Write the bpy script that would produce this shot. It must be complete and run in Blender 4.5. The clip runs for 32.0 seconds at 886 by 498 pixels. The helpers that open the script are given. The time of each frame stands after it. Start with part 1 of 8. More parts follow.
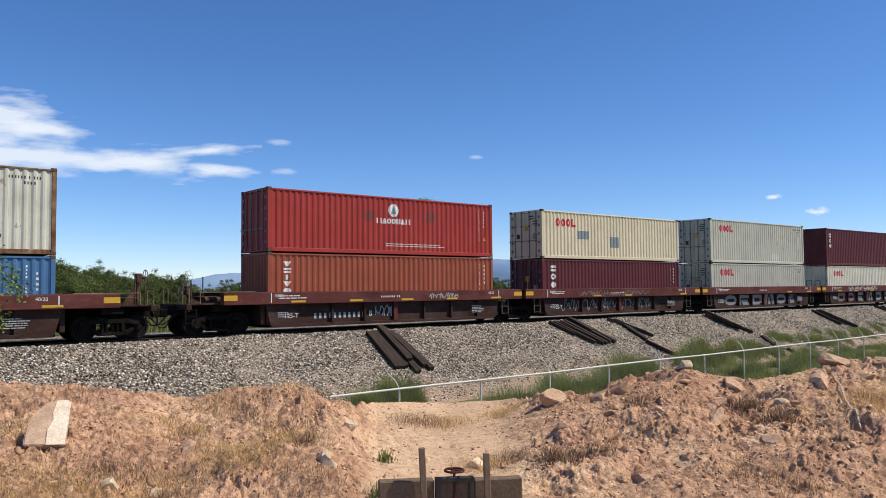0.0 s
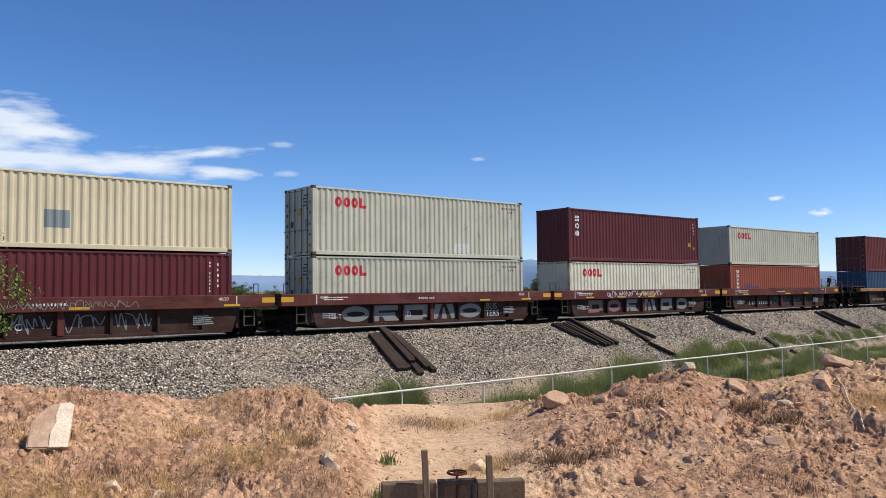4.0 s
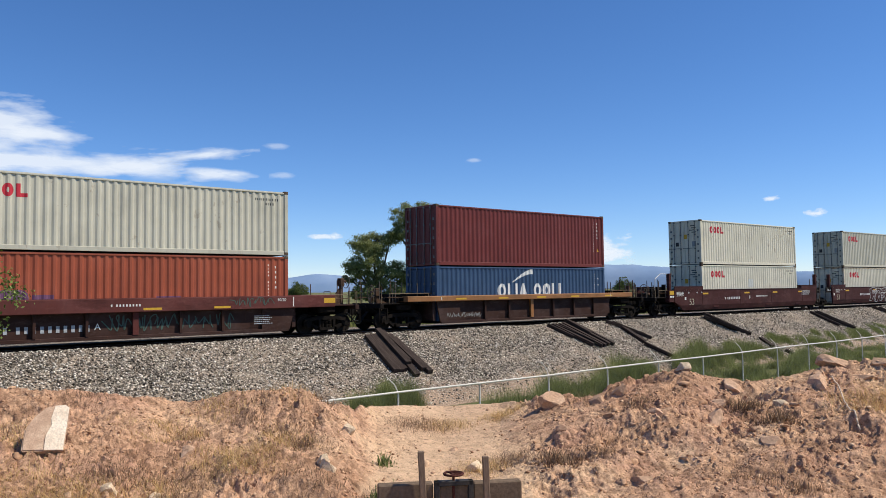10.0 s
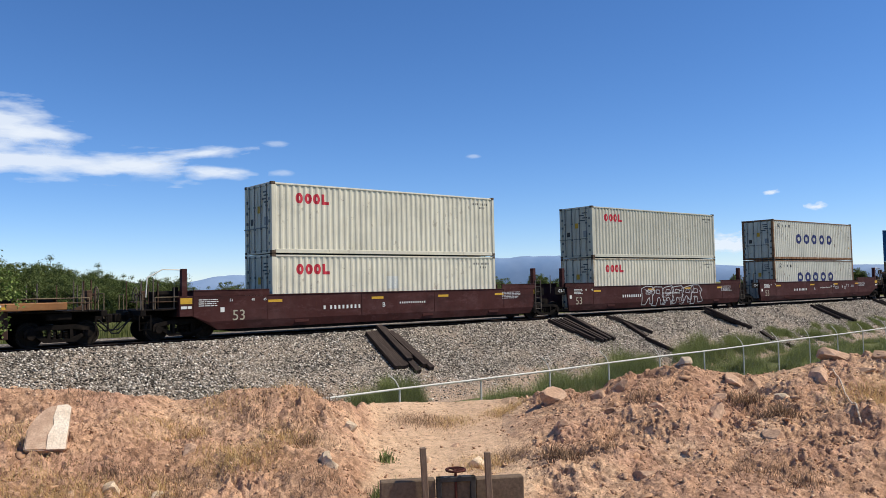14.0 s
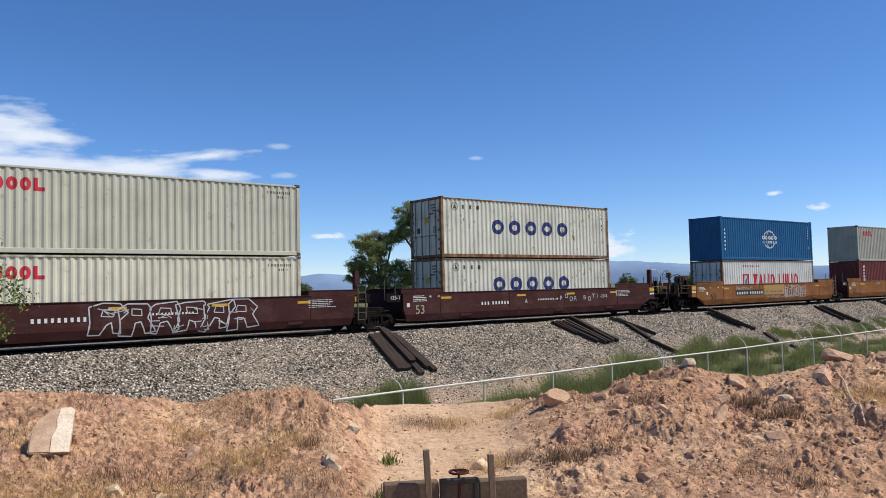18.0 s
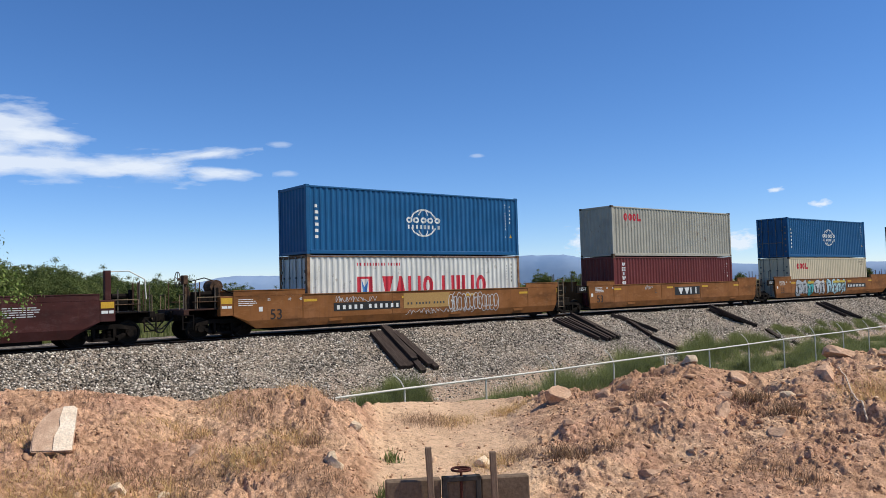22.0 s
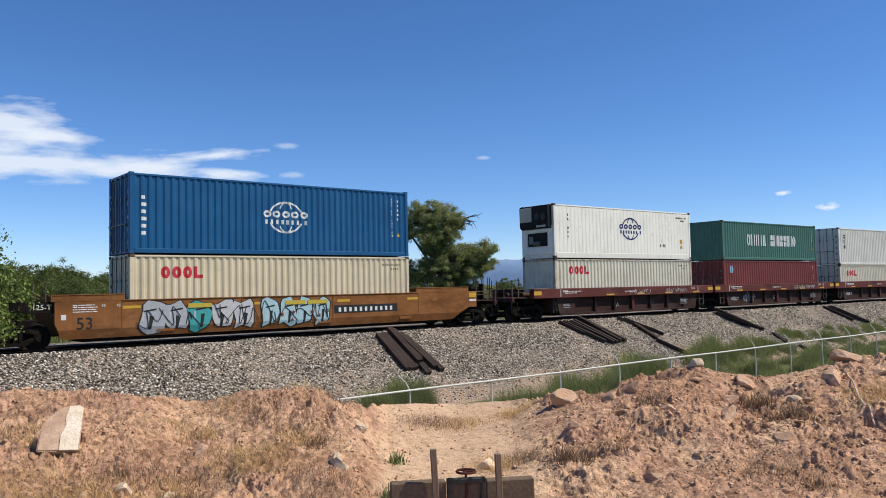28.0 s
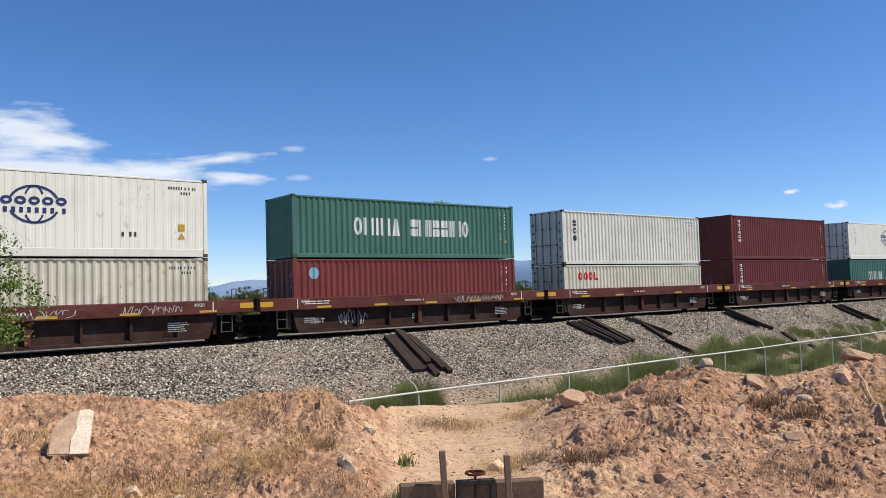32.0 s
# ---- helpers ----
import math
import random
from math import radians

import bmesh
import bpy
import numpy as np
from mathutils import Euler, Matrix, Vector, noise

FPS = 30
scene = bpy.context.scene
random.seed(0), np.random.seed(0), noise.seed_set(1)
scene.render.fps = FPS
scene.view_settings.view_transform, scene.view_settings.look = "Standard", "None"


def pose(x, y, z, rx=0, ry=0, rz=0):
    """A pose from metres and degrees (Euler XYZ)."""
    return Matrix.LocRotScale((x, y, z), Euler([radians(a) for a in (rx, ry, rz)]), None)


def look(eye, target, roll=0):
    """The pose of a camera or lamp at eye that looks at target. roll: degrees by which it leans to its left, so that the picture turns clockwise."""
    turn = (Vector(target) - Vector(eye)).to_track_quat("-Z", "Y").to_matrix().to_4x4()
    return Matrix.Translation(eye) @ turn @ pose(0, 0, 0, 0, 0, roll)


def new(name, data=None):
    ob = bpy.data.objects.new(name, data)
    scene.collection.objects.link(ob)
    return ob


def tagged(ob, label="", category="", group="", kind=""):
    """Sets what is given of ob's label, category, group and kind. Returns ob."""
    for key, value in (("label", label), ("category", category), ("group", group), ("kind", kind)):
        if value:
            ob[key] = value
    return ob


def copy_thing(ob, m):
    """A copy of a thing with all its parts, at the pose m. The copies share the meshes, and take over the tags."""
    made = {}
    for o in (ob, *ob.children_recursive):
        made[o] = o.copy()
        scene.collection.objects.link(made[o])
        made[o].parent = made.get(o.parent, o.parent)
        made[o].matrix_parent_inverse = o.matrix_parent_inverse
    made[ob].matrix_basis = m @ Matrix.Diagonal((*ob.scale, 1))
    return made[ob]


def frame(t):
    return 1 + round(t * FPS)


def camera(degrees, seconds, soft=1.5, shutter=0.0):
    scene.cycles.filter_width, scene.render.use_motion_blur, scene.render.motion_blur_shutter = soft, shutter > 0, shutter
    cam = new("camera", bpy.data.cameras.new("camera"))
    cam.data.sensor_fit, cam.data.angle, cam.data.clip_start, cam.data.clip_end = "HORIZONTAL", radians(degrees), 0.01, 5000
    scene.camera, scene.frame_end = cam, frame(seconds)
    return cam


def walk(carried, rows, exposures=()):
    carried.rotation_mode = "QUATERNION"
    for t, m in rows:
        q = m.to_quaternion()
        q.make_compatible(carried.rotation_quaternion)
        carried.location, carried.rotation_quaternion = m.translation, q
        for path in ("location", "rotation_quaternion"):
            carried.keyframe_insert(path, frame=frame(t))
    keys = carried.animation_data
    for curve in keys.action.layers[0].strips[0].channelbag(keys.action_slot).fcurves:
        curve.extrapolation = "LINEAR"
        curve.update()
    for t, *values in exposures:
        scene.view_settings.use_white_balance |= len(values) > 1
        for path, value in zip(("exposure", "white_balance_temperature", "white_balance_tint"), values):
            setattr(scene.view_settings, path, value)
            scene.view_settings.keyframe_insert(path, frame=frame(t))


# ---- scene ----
# ---------------------------------------------------------------- camera
SECONDS = 32.0
EYE = Vector((0.0, 0.0, 1.76))
cam = camera(59.26, SECONDS, soft=0.5, shutter=0.0)

# seconds, degrees from the track's direction, upward tilt, lean
AIM = [
    (0.0, 49.92, 2.813, -0.462), (0.5, 49.967, 2.794, -0.39), (1.0, 49.988, 2.76, -0.317), (1.5, 49.98, 2.729, -0.368),
    (2.0, 49.957, 2.715, -0.338), (2.5, 49.898, 2.75, -0.384), (3.0, 49.925, 2.805, -0.389), (3.5, 49.987, 2.9, -0.468),
    (5.5, 50.363, 3.03, -0.739), (6.0, 50.279, 3.003, -0.855), (6.5, 50.097, 2.893, -0.818), (7.0, 49.891, 2.809, -0.834),
    (7.5, 49.726, 2.721, -0.758), (8.0, 49.619, 2.699, -0.664), (8.5, 49.608, 2.764, -0.587), (9.0, 49.617, 2.895, -0.491),
    (9.5, 49.647, 3.006, -0.645), (10.0, 49.786, 3.044, -0.733), (10.5, 49.935, 3.094, -0.869), (11.0, 50.062, 3.132, -0.98),
    (11.5, 50.147, 3.121, -1.049), (12.0, 50.159, 3.077, -1.131), (12.5, 50.082, 2.981, -1.182), (13.0, 50.006, 2.877, -1.172),
    (13.5, 49.89, 2.795, -1.171), (14.0, 49.812, 2.778, -1.194), (14.5, 49.765, 2.803, -1.209), (16.5, 49.853, 3.026, -1.343),
    (17.0, 49.94, 3.023, -1.314), (17.5, 50.005, 2.977, -1.323), (18.0, 50.006, 2.926, -1.348), (18.5, 49.985, 2.869, -1.411),
    (19.0, 49.988, 2.859, -1.474), (19.5, 49.978, 2.848, -1.46), (20.0, 49.985, 2.847, -1.468), (20.5, 50.015, 2.841, -1.513),
    (21.0, 50.039, 2.807, -1.51), (21.5, 50.063, 2.774, -1.538), (22.0, 50.114, 2.757, -1.523), (22.5, 50.162, 2.744, -1.487),
    (23.0, 50.17, 2.713, -1.46), (23.5, 50.152, 2.712, -1.441), (24.0, 50.129, 2.747, -1.449), (24.5, 50.1, 2.835, -1.53),
    (25.0, 50.12, 2.947, -1.553), (25.5, 50.187, 3.043, -1.598), (27.5, 50.525, 2.978, -1.227), (28.0, 50.552, 2.906, -1.229),
    (28.5, 50.673, 2.848, -1.271), (29.0, 50.765, 2.797, -1.411), (29.5, 50.837, 2.775, -1.5), (30.0, 50.925, 2.763, -1.53),
    (30.5, 50.948, 2.815, -1.591), (31.0, 50.985, 2.861, -1.611), (31.5, 51.008, 2.947, -1.621), (32.0, 51.088, 3.033, -1.665),
]


def aim(turn, tilt, lean):
    a, b = radians(turn), radians(tilt)
    way = Vector((math.cos(a) * math.cos(b), math.sin(a) * math.cos(b), math.sin(b)))
    return look(EYE, EYE + way, lean)


# seconds, stops, kelvin, tint of the clip's own camera
BALANCE = [(0.0, 0.0, 6500, 10), (12.0, -0.01, 6480, 10), (18.0, -0.04, 6400, 10), (25.0, -0.04, 6390, 10), (28.5, -0.03, 6450, 10), (31.0, 0.0, 6580, 10), (32.0, 0.0, 6580, 10)]
walk(cam, [(t, aim(a, b, c)) for t, a, b, c in AIM], BALANCE)

# ---------------------------------------------------------------- light
SUN_WAY = Vector((0.43, -0.44, 0.79)).normalized()   # towards the sun
world = bpy.data.worlds.new("sky")
scene.world = world
world.use_nodes = True
wn = world.node_tree.nodes
sky = wn.new("ShaderNodeTexSky")
sky.sky_type = "NISHITA"
sky.sun_disc = False
sky.sun_elevation = math.asin(SUN_WAY.z)
sky.sun_rotation = math.atan2(SUN_WAY.x, SUN_WAY.y)
sky.air_density, sky.dust_density, sky.ozone_density = 1.0, 0.0, 6.0
sky.altitude = 2000
deep = wn.new("ShaderNodeHueSaturation")
deep.inputs["Saturation"].default_value = 1.14
world.node_tree.links.new(sky.outputs[0], deep.inputs["Color"])
tint = wn.new("ShaderNodeMix")
tint.data_type, tint.blend_type = "RGBA", "MULTIPLY"
tint.inputs[0].default_value, tint.inputs[7].default_value = 1.0, (1.02, 0.975, 1.04, 1)
world.node_tree.links.new(deep.outputs[0], tint.inputs[6])
world.node_tree.links.new(tint.outputs[2], wn["Background"].inputs[0])
wn["Background"].inputs[1].default_value = 0.135
sun = new("sun", bpy.data.lights.new("sun", "SUN"))
sun.data.energy, sun.data.angle, sun.data.color = 5.0, radians(0.53), (1.0, 0.92, 0.775)
sun.matrix_world = look(SUN_WAY * 60, (0, 0, 0))


# ---------------------------------------------------------------- materials
def mat_nodes(name, rough=0.8, metal=0.0):
    m = bpy.data.materials.new(name)
    m.use_nodes = True
    b = m.node_tree.nodes["Principled BSDF"]
    b.inputs["Roughness"].default_value = rough
    b.inputs["Metallic"].default_value = metal
    b.inputs["Specular IOR Level"].default_value = 0.12 if rough > 0.65 else 0.35
    return m, m.node_tree.nodes, m.node_tree.links, b


def ramp(nodes, links, fac, stops):
    r = nodes.new("ShaderNodeValToRGB")
    e = r.color_ramp.elements
    e[0].position, e[0].color = stops[0][0], (*stops[0][1], 1)
    e[1].position, e[1].color = stops[-1][0], (*stops[-1][1], 1)
    for p, c in stops[1:-1]:
        q = e.new(p)
        q.color = (*c, 1)
    links.new(fac, r.inputs[0])
    return r.outputs[0]


def tex_noise(nodes, links, scale, detail=6, rough=0.6, stretch=None, coord="Object", seed=0.0):
    c = nodes.new("ShaderNodeTexCoord")
    mp = nodes.new("ShaderNodeMapping")
    if stretch:
        mp.inputs["Scale"].default_value = stretch
    mp.inputs["Location"].default_value = (seed, seed * 1.7, seed * 0.6)
    links.new(c.outputs[coord], mp.inputs[0])
    n = nodes.new("ShaderNodeTexNoise")
    n.inputs["Scale"].default_value, n.inputs["Detail"].default_value, n.inputs["Roughness"].default_value = scale, detail, rough
    links.new(mp.outputs[0], n.inputs["Vector"])
    return n.outputs["Fac"]


def mixc(nodes, links, fac, a, b, mode="MIX"):
    m = nodes.new("ShaderNodeMix")
    m.data_type, m.blend_type = "RGBA", mode
    for sock, v in ((m.inputs[0], fac), (m.inputs[6], a), (m.inputs[7], b)):
        if isinstance(v, (int, float)):
            sock.default_value = v
        elif isinstance(v, tuple):
            sock.default_value = (*v, 1)
        else:
            links.new(v, sock)
    return m.outputs[2]


def bump(nodes, links, b, height, strength=0.3, dist=0.01):
    n = nodes.new("ShaderNodeBump")
    n.inputs["Strength"].default_value, n.inputs["Distance"].default_value = strength, dist
    links.new(height, n.inputs["Height"])
    links.new(n.outputs[0], b.inputs["Normal"])


def obj_random(nodes):
    return nodes.new("ShaderNodeObjectInfo").outputs["Random"]


def paint(name, col, wear=0.5, rust=0.4, rough=0.55, streak=True, drips=0.0):
    """Weathered enamel on steel: faded patches, runs of dirt, spots of rust."""
    m, n, l, b = mat_nodes(name, rough)
    col = tuple(col)
    dark = tuple(c * (1 - 0.32 * wear) for c in col)
    pale = tuple(min(0.9, c * (1 + 0.12 * wear) + 0.02 * wear) for c in col)
    big = tex_noise(n, l, 0.7, 5, 0.6)
    c1 = ramp(n, l, big, [(0.3, dark), (0.5, col), (0.72, pale)])
    if streak:
        run = tex_noise(n, l, 1.0, 5, 0.7, (7.0, 7.0, 0.35), seed=3.1)
        f = ramp(n, l, run, [(0.52, (0, 0, 0)), (0.75, (1, 1, 1))])
        k = n.new("ShaderNodeMath")
        k.operation = "MULTIPLY"
        l.new(f, k.inputs[0])
        k.inputs[1].default_value = 0.5 * wear
        c1 = mixc(n, l, k.outputs[0], c1, tuple(c * 0.45 + 0.02 for c in col))
    spots = tex_noise(n, l, 3.3, 8, 0.72, seed=7.7)
    f2 = ramp(n, l, spots, [(0.68 - 0.06 * rust, (0, 0, 0)), (0.74 - 0.04 * rust, (1, 1, 1))])
    k2 = n.new("ShaderNodeMath")
    k2.operation = "MULTIPLY"
    l.new(f2, k2.inputs[0])
    k2.inputs[1].default_value = min(1.0, rust * 1.4)
    c2 = mixc(n, l, k2.outputs[0], c1, (0.13, 0.055, 0.025))
    if streak and rust > 0.25:      # thin rust runs and pale chips
        weep = tex_noise(n, l, 1.0, 7, 0.75, (9.0, 9.0, 0.5), seed=41.0)
        c2 = mixc(n, l, ramp(n, l, weep, [(0.60, (0, 0, 0)), (0.72, (0.55 * rust,) * 3)]), c2, (0.19, 0.085, 0.035))
        chip = tex_noise(n, l, 5.5, 9, 0.8, (1.0, 1.0, 1.6), seed=52.0)
        c2 = mixc(n, l, ramp(n, l, chip, [(0.66, (0, 0, 0)), (0.70, (0.5, 0.5, 0.5))]), c2, tuple(c * 0.4 + 0.02 for c in col))
    if drips:                       # scraped spots with rust and dirt running down from them
        scrape = tex_noise(n, l, 1.0, 9, 0.72, (2.6, 2.6, 1.5), seed=61.0)
        patchy = tex_noise(n, l, 0.45, 3, 0.5, seed=66.0)
        both = n.new("ShaderNodeMath")
        both.operation = "MULTIPLY_ADD"
        both.inputs[1].default_value = 0.45
        l.new(patchy, both.inputs[0])
        l.new(scrape, both.inputs[2])
        c2 = mixc(n, l, ramp(n, l, both.outputs[0], [(0.86, (0, 0, 0)), (0.90, (0.85 * drips,) * 3)]), c2, (0.17, 0.095, 0.05))
        grime = tex_noise(n, l, 1.0, 8, 0.7, (5.0, 5.0, 0.42), seed=71.0)
        c2 = mixc(n, l, ramp(n, l, grime, [(0.58, (0, 0, 0)), (0.68, (0.6 * drips,) * 3)]), c2, (0.20, 0.165, 0.12))
    if wear >= 0.7:                 # road dust and scuffs on the wagons
        dust = tex_noise(n, l, 1.6, 9, 0.75, (1.0, 1.0, 2.2), seed=15.0)
        c2 = mixc(n, l, ramp(n, l, dust, [(0.52, (0, 0, 0)), (0.72, (0.42, 0.42, 0.42))]), c2, tuple(min(0.4, c * 1.8 + 0.05) for c in col))
        soot = tex_noise(n, l, 0.9, 8, 0.7, (0.6, 0.6, 1.6), seed=23.0)
        c2 = mixc(n, l, ramp(n, l, soot, [(0.5, (0, 0, 0)), (0.66, (0.65, 0.65, 0.65))]), c2, tuple(c * 0.35 + 0.004 for c in col))
    tint = n.new("ShaderNodeHueSaturation")
    mr = n.new("ShaderNodeMapRange")
    l.new(obj_random(n), mr.inputs[0])
    mr.inputs["To Min"].default_value, mr.inputs["To Max"].default_value = 0.93, 1.07
    l.new(mr.outputs[0], tint.inputs["Value"])
    l.new(c2, tint.inputs["Color"])
    l.new(tint.outputs[0], b.inputs["Base Color"])
    bump(n, l, b, tex_noise(n, l, 9, 4), 0.12, 0.01)
    return m


def mottled(name, cols, scale=2.0, rough=0.9, bump_scale=None, bump_dist=0.01, strength=0.5, coord="Object", stretch=None, detail=8, metal=0.0, vary=0.0):
    m, n, l, b = mat_nodes(name, rough, metal)
    f = tex_noise(n, l, scale, detail, 0.65, stretch, coord)
    k = len(cols)
    c = ramp(n, l, f, [(0.25 + 0.5 * i / (k - 1), q) for i, q in enumerate(cols)])
    g = tex_noise(n, l, scale * 9, 4, 0.6, stretch, coord, 5.0)
    gr = ramp(n, l, g, [(0.3, (0.72, 0.72, 0.72)), (0.7, (1.15, 1.15, 1.15))])
    c = mixc(n, l, 1.0, c, gr, "MULTIPLY")
    if vary:
        h = n.new("ShaderNodeHueSaturation")
        mr = n.new("ShaderNodeMapRange")
        l.new(obj_random(n), mr.inputs[0])
        mr.inputs["To Min"].default_value, mr.inputs["To Max"].default_value = 1 - vary, 1 + vary
        l.new(mr.outputs[0], h.inputs["Value"])
        l.new(c, h.inputs["Color"])
        c = h.outputs[0]
    l.new(c, b.inputs["Base Color"])
    if bump_scale:
        bump(n, l, b, tex_noise(n, l, bump_scale, 6, 0.65, stretch, coord, 2.0), strength, bump_dist)
    return m


def island_mix(name, cols, rough=0.9, grain=20, spread=None):
    """Many loose pieces of one heap, each of its own shade."""
    m, n, l, b = mat_nodes(name, rough)
    g = n.new("ShaderNodeNewGeometry")
    k = len(cols)
    c = ramp(n, l, g.outputs["Random Per Island"], [(i / (k - 1), q) for i, q in enumerate(cols)])
    f = tex_noise(n, l, grain, 4, 0.6)
    gr = ramp(n, l, f, [(0.3, (0.75, 0.75, 0.75)), (0.7, (1.15, 1.15, 1.15))])
    l.new(mixc(n, l, 1.0, c, gr, "MULTIPLY"), b.inputs["Base Color"])
    return m


M = {}
# container paints
M["cream"] = paint("cream_paint", (0.645, 0.60, 0.47), 0.5, 0.5, drips=0.45)
M["warm_cream"] = paint("warm_cream_paint", (0.66, 0.56, 0.38), 0.4, 0.35)
M["grey"] = paint("grey_paint", (0.495, 0.47, 0.375), 0.5, 0.45, drips=0.4)
M["pale_grey"] = paint("pale_grey_paint", (0.585, 0.56, 0.465), 0.6, 0.65, drips=0.9)
M["dull_grey"] = paint("dull_grey_paint", (0.385, 0.365, 0.30), 0.6, 0.4, drips=0.6)
M["white"] = paint("white_paint", (0.70, 0.675, 0.595), 0.5, 0.35, drips=0.5)
M["rusty_white"] = paint("rusty_white_paint", (0.66, 0.65, 0.60), 0.5, 0.5, drips=0.5)
M["reefer"] = paint("reefer_white_paint", (0.80, 0.765, 0.67), 0.25, 0.2, 0.4, drips=0.3)
M["red"] = paint("red_paint", (0.33, 0.03, 0.022), 0.4, 0.2)
M["orange"] = paint("orange_brown_paint", (0.29, 0.066, 0.03), 0.5, 0.2)
M["maroon"] = paint("maroon_paint", (0.105, 0.014, 0.017), 0.5, 0.15)
M["brick"] = paint("brick_red_paint", (0.135, 0.021, 0.017), 0.5, 0.2)
M["brick_light"] = paint("light_brick_red_paint", (0.175, 0.032, 0.027), 0.5, 0.2)
M["navy"] = paint("navy_blue_paint", (0.03, 0.068, 0.14), 0.5, 0.2)
M["slate_blue"] = paint("slate_blue_paint", (0.06, 0.15, 0.30), 0.5, 0.3)
M["blue"] = paint("bright_blue_paint", (0.003, 0.083, 0.215), 0.45, 0.05, 0.5)
M["green"] = paint("green_paint", (0.055, 0.155, 0.122), 0.45, 0.15)
M["rust_frame"] = mottled("rusted_steel", [(0.06, 0.03, 0.018), (0.16, 0.075, 0.038), (0.27, 0.16, 0.09), (0.48, 0.43, 0.34)], 1.7, 0.8, 14, 0.01, 0.4, stretch=(2.5, 2.5, 1.2))
M["stained"] = mottled("rust_stained_cream_paint", [(0.15, 0.08, 0.04), (0.36, 0.25, 0.15), (0.60, 0.54, 0.42), (0.64, 0.59, 0.47)], 1.6, 0.7, 14, 0.01, 0.3, stretch=(2.0, 2.0, 1.0))
M["casting"] = mottled("scuffed_cast_steel", [(0.03, 0.02, 0.014), (0.085, 0.055, 0.036), (0.2, 0.155, 0.115)], 6, 0.7, 14)
M["steel_dark"] = mottled("dark_steel", [(0.02, 0.02, 0.02), (0.045, 0.042, 0.04), (0.08, 0.07, 0.06)], 3, 0.6, 12, metal=0.2)
M["bar_steel"] = mottled("worn_steel_rod", [(0.10, 0.10, 0.10), (0.2, 0.2, 0.19)], 5, 0.45, metal=0.6)
M["black"] = mottled("black_rubber", [(0.012, 0.012, 0.012), (0.03, 0.03, 0.03)], 4, 0.7)
# wagon paints
M["car_brown"] = paint("oxide_brown_paint", (0.11, 0.034, 0.029), 0.7, 0.5, 0.75)
# sooty brown, with shade under the side sill put into the colour
M["car_dark"] = paint("shaded_sooty_brown_paint", (0.046, 0.023, 0.018), 0.8, 0.6, 0.85)
M["car_plum"] = paint("plum_brown_paint", (0.058, 0.019, 0.017), 0.8, 0.35, 0.7)
M["car_ochre"] = paint("ochre_paint", (0.225, 0.09, 0.028), 1.0, 0.8, 0.7)
M["car_edge"] = paint("faded_yellow_paint", (0.29, 0.125, 0.04), 0.9, 0.9)
# grimy iron, blackened further to paint in shade under decks and sills
M["grime"] = mottled("shaded_grimy_iron", [(0.004, 0.0035, 0.003), (0.010, 0.0075, 0.006), (0.026, 0.019, 0.015)], 4, 0.9, 14)
M["gear"] = mottled("rusty_brake_gear", [(0.025, 0.017, 0.012), (0.085, 0.05, 0.032), (0.19, 0.115, 0.07)], 5, 0.8, 16)
M["tan_rail"] = mottled("dusty_tan_handrail", [(0.15, 0.105, 0.065), (0.30, 0.225, 0.145)], 5, 0.75)
M["rod"] = mottled("sooty_pipe", [(0.05, 0.04, 0.033), (0.11, 0.09, 0.075), (0.17, 0.14, 0.115)], 5, 0.7)
M["wheel"] = mottled("wheel_steel", [(0.012, 0.009, 0.007), (0.03, 0.022, 0.017)], 6, 0.75)
# running surface coloured dark, as shaded by the wagons above
M["rail_top"] = mottled("shaded_rail", [(0.03, 0.025, 0.022), (0.07, 0.06, 0.055)], 5, 0.75)
M["rail_web"] = mottled("rusty_rail", [(0.02, 0.012, 0.009), (0.045, 0.025, 0.016)], 5, 0.9)
# markings
def flat(name, c, rough=0.6):
    return mottled(name, [tuple(v * 0.86 for v in c), c], 6, rough)
M["mk_white"] = flat("white_marking", (0.75, 0.75, 0.72))
M["mk_red"] = flat("red_marking", (0.58, 0.03, 0.05))
M["mk_navy"] = flat("navy_marking", (0.03, 0.04, 0.15))
M["mk_dark"] = flat("dark_marking", (0.06, 0.06, 0.06))
M["mk_grey"] = flat("grey_marking", (0.30, 0.31, 0.30))
M["mk_yellow"] = flat("yellow_marking", (0.62, 0.36, 0.03))
M["mk_cyan"] = flat("cyan_marking", (0.22, 0.45, 0.58))
M["mk_blue"] = flat("blue_marking", (0.05, 0.20, 0.50))
M["sp_white"] = flat("white_spray_paint", (0.55, 0.55, 0.55))
M["sp_beige"] = flat("faded_beige_stencil_paint", (0.42, 0.37, 0.28))
M["sp_silver"] = flat("silver_spray_paint", (0.42, 0.44, 0.46))
M["sp_teal"] = flat("teal_spray_paint", (0.06, 0.36, 0.36))
M["sp_black"] = flat("black_spray_paint", (0.02, 0.02, 0.02))
M["sp_purple"] = flat("purple_spray_paint", (0.16, 0.07, 0.14))
M["sp_yellow"] = flat("yellow_spray_paint", (0.55, 0.42, 0.05))
M["sp_green"] = flat("dull_green_spray_paint", (0.06, 0.11, 0.09))
M["patch_tan"] = flat("tan_cover_paint", (0.385, 0.38, 0.325))
M["patch_blue"] = flat("blue_grey_cover_paint", (0.24, 0.28, 0.29))
M["patch_red"] = flat("dull_red_cover_paint", (0.22, 0.05, 0.04))
M["patch_light"] = flat("bare_light_patch", (0.66, 0.66, 0.60))
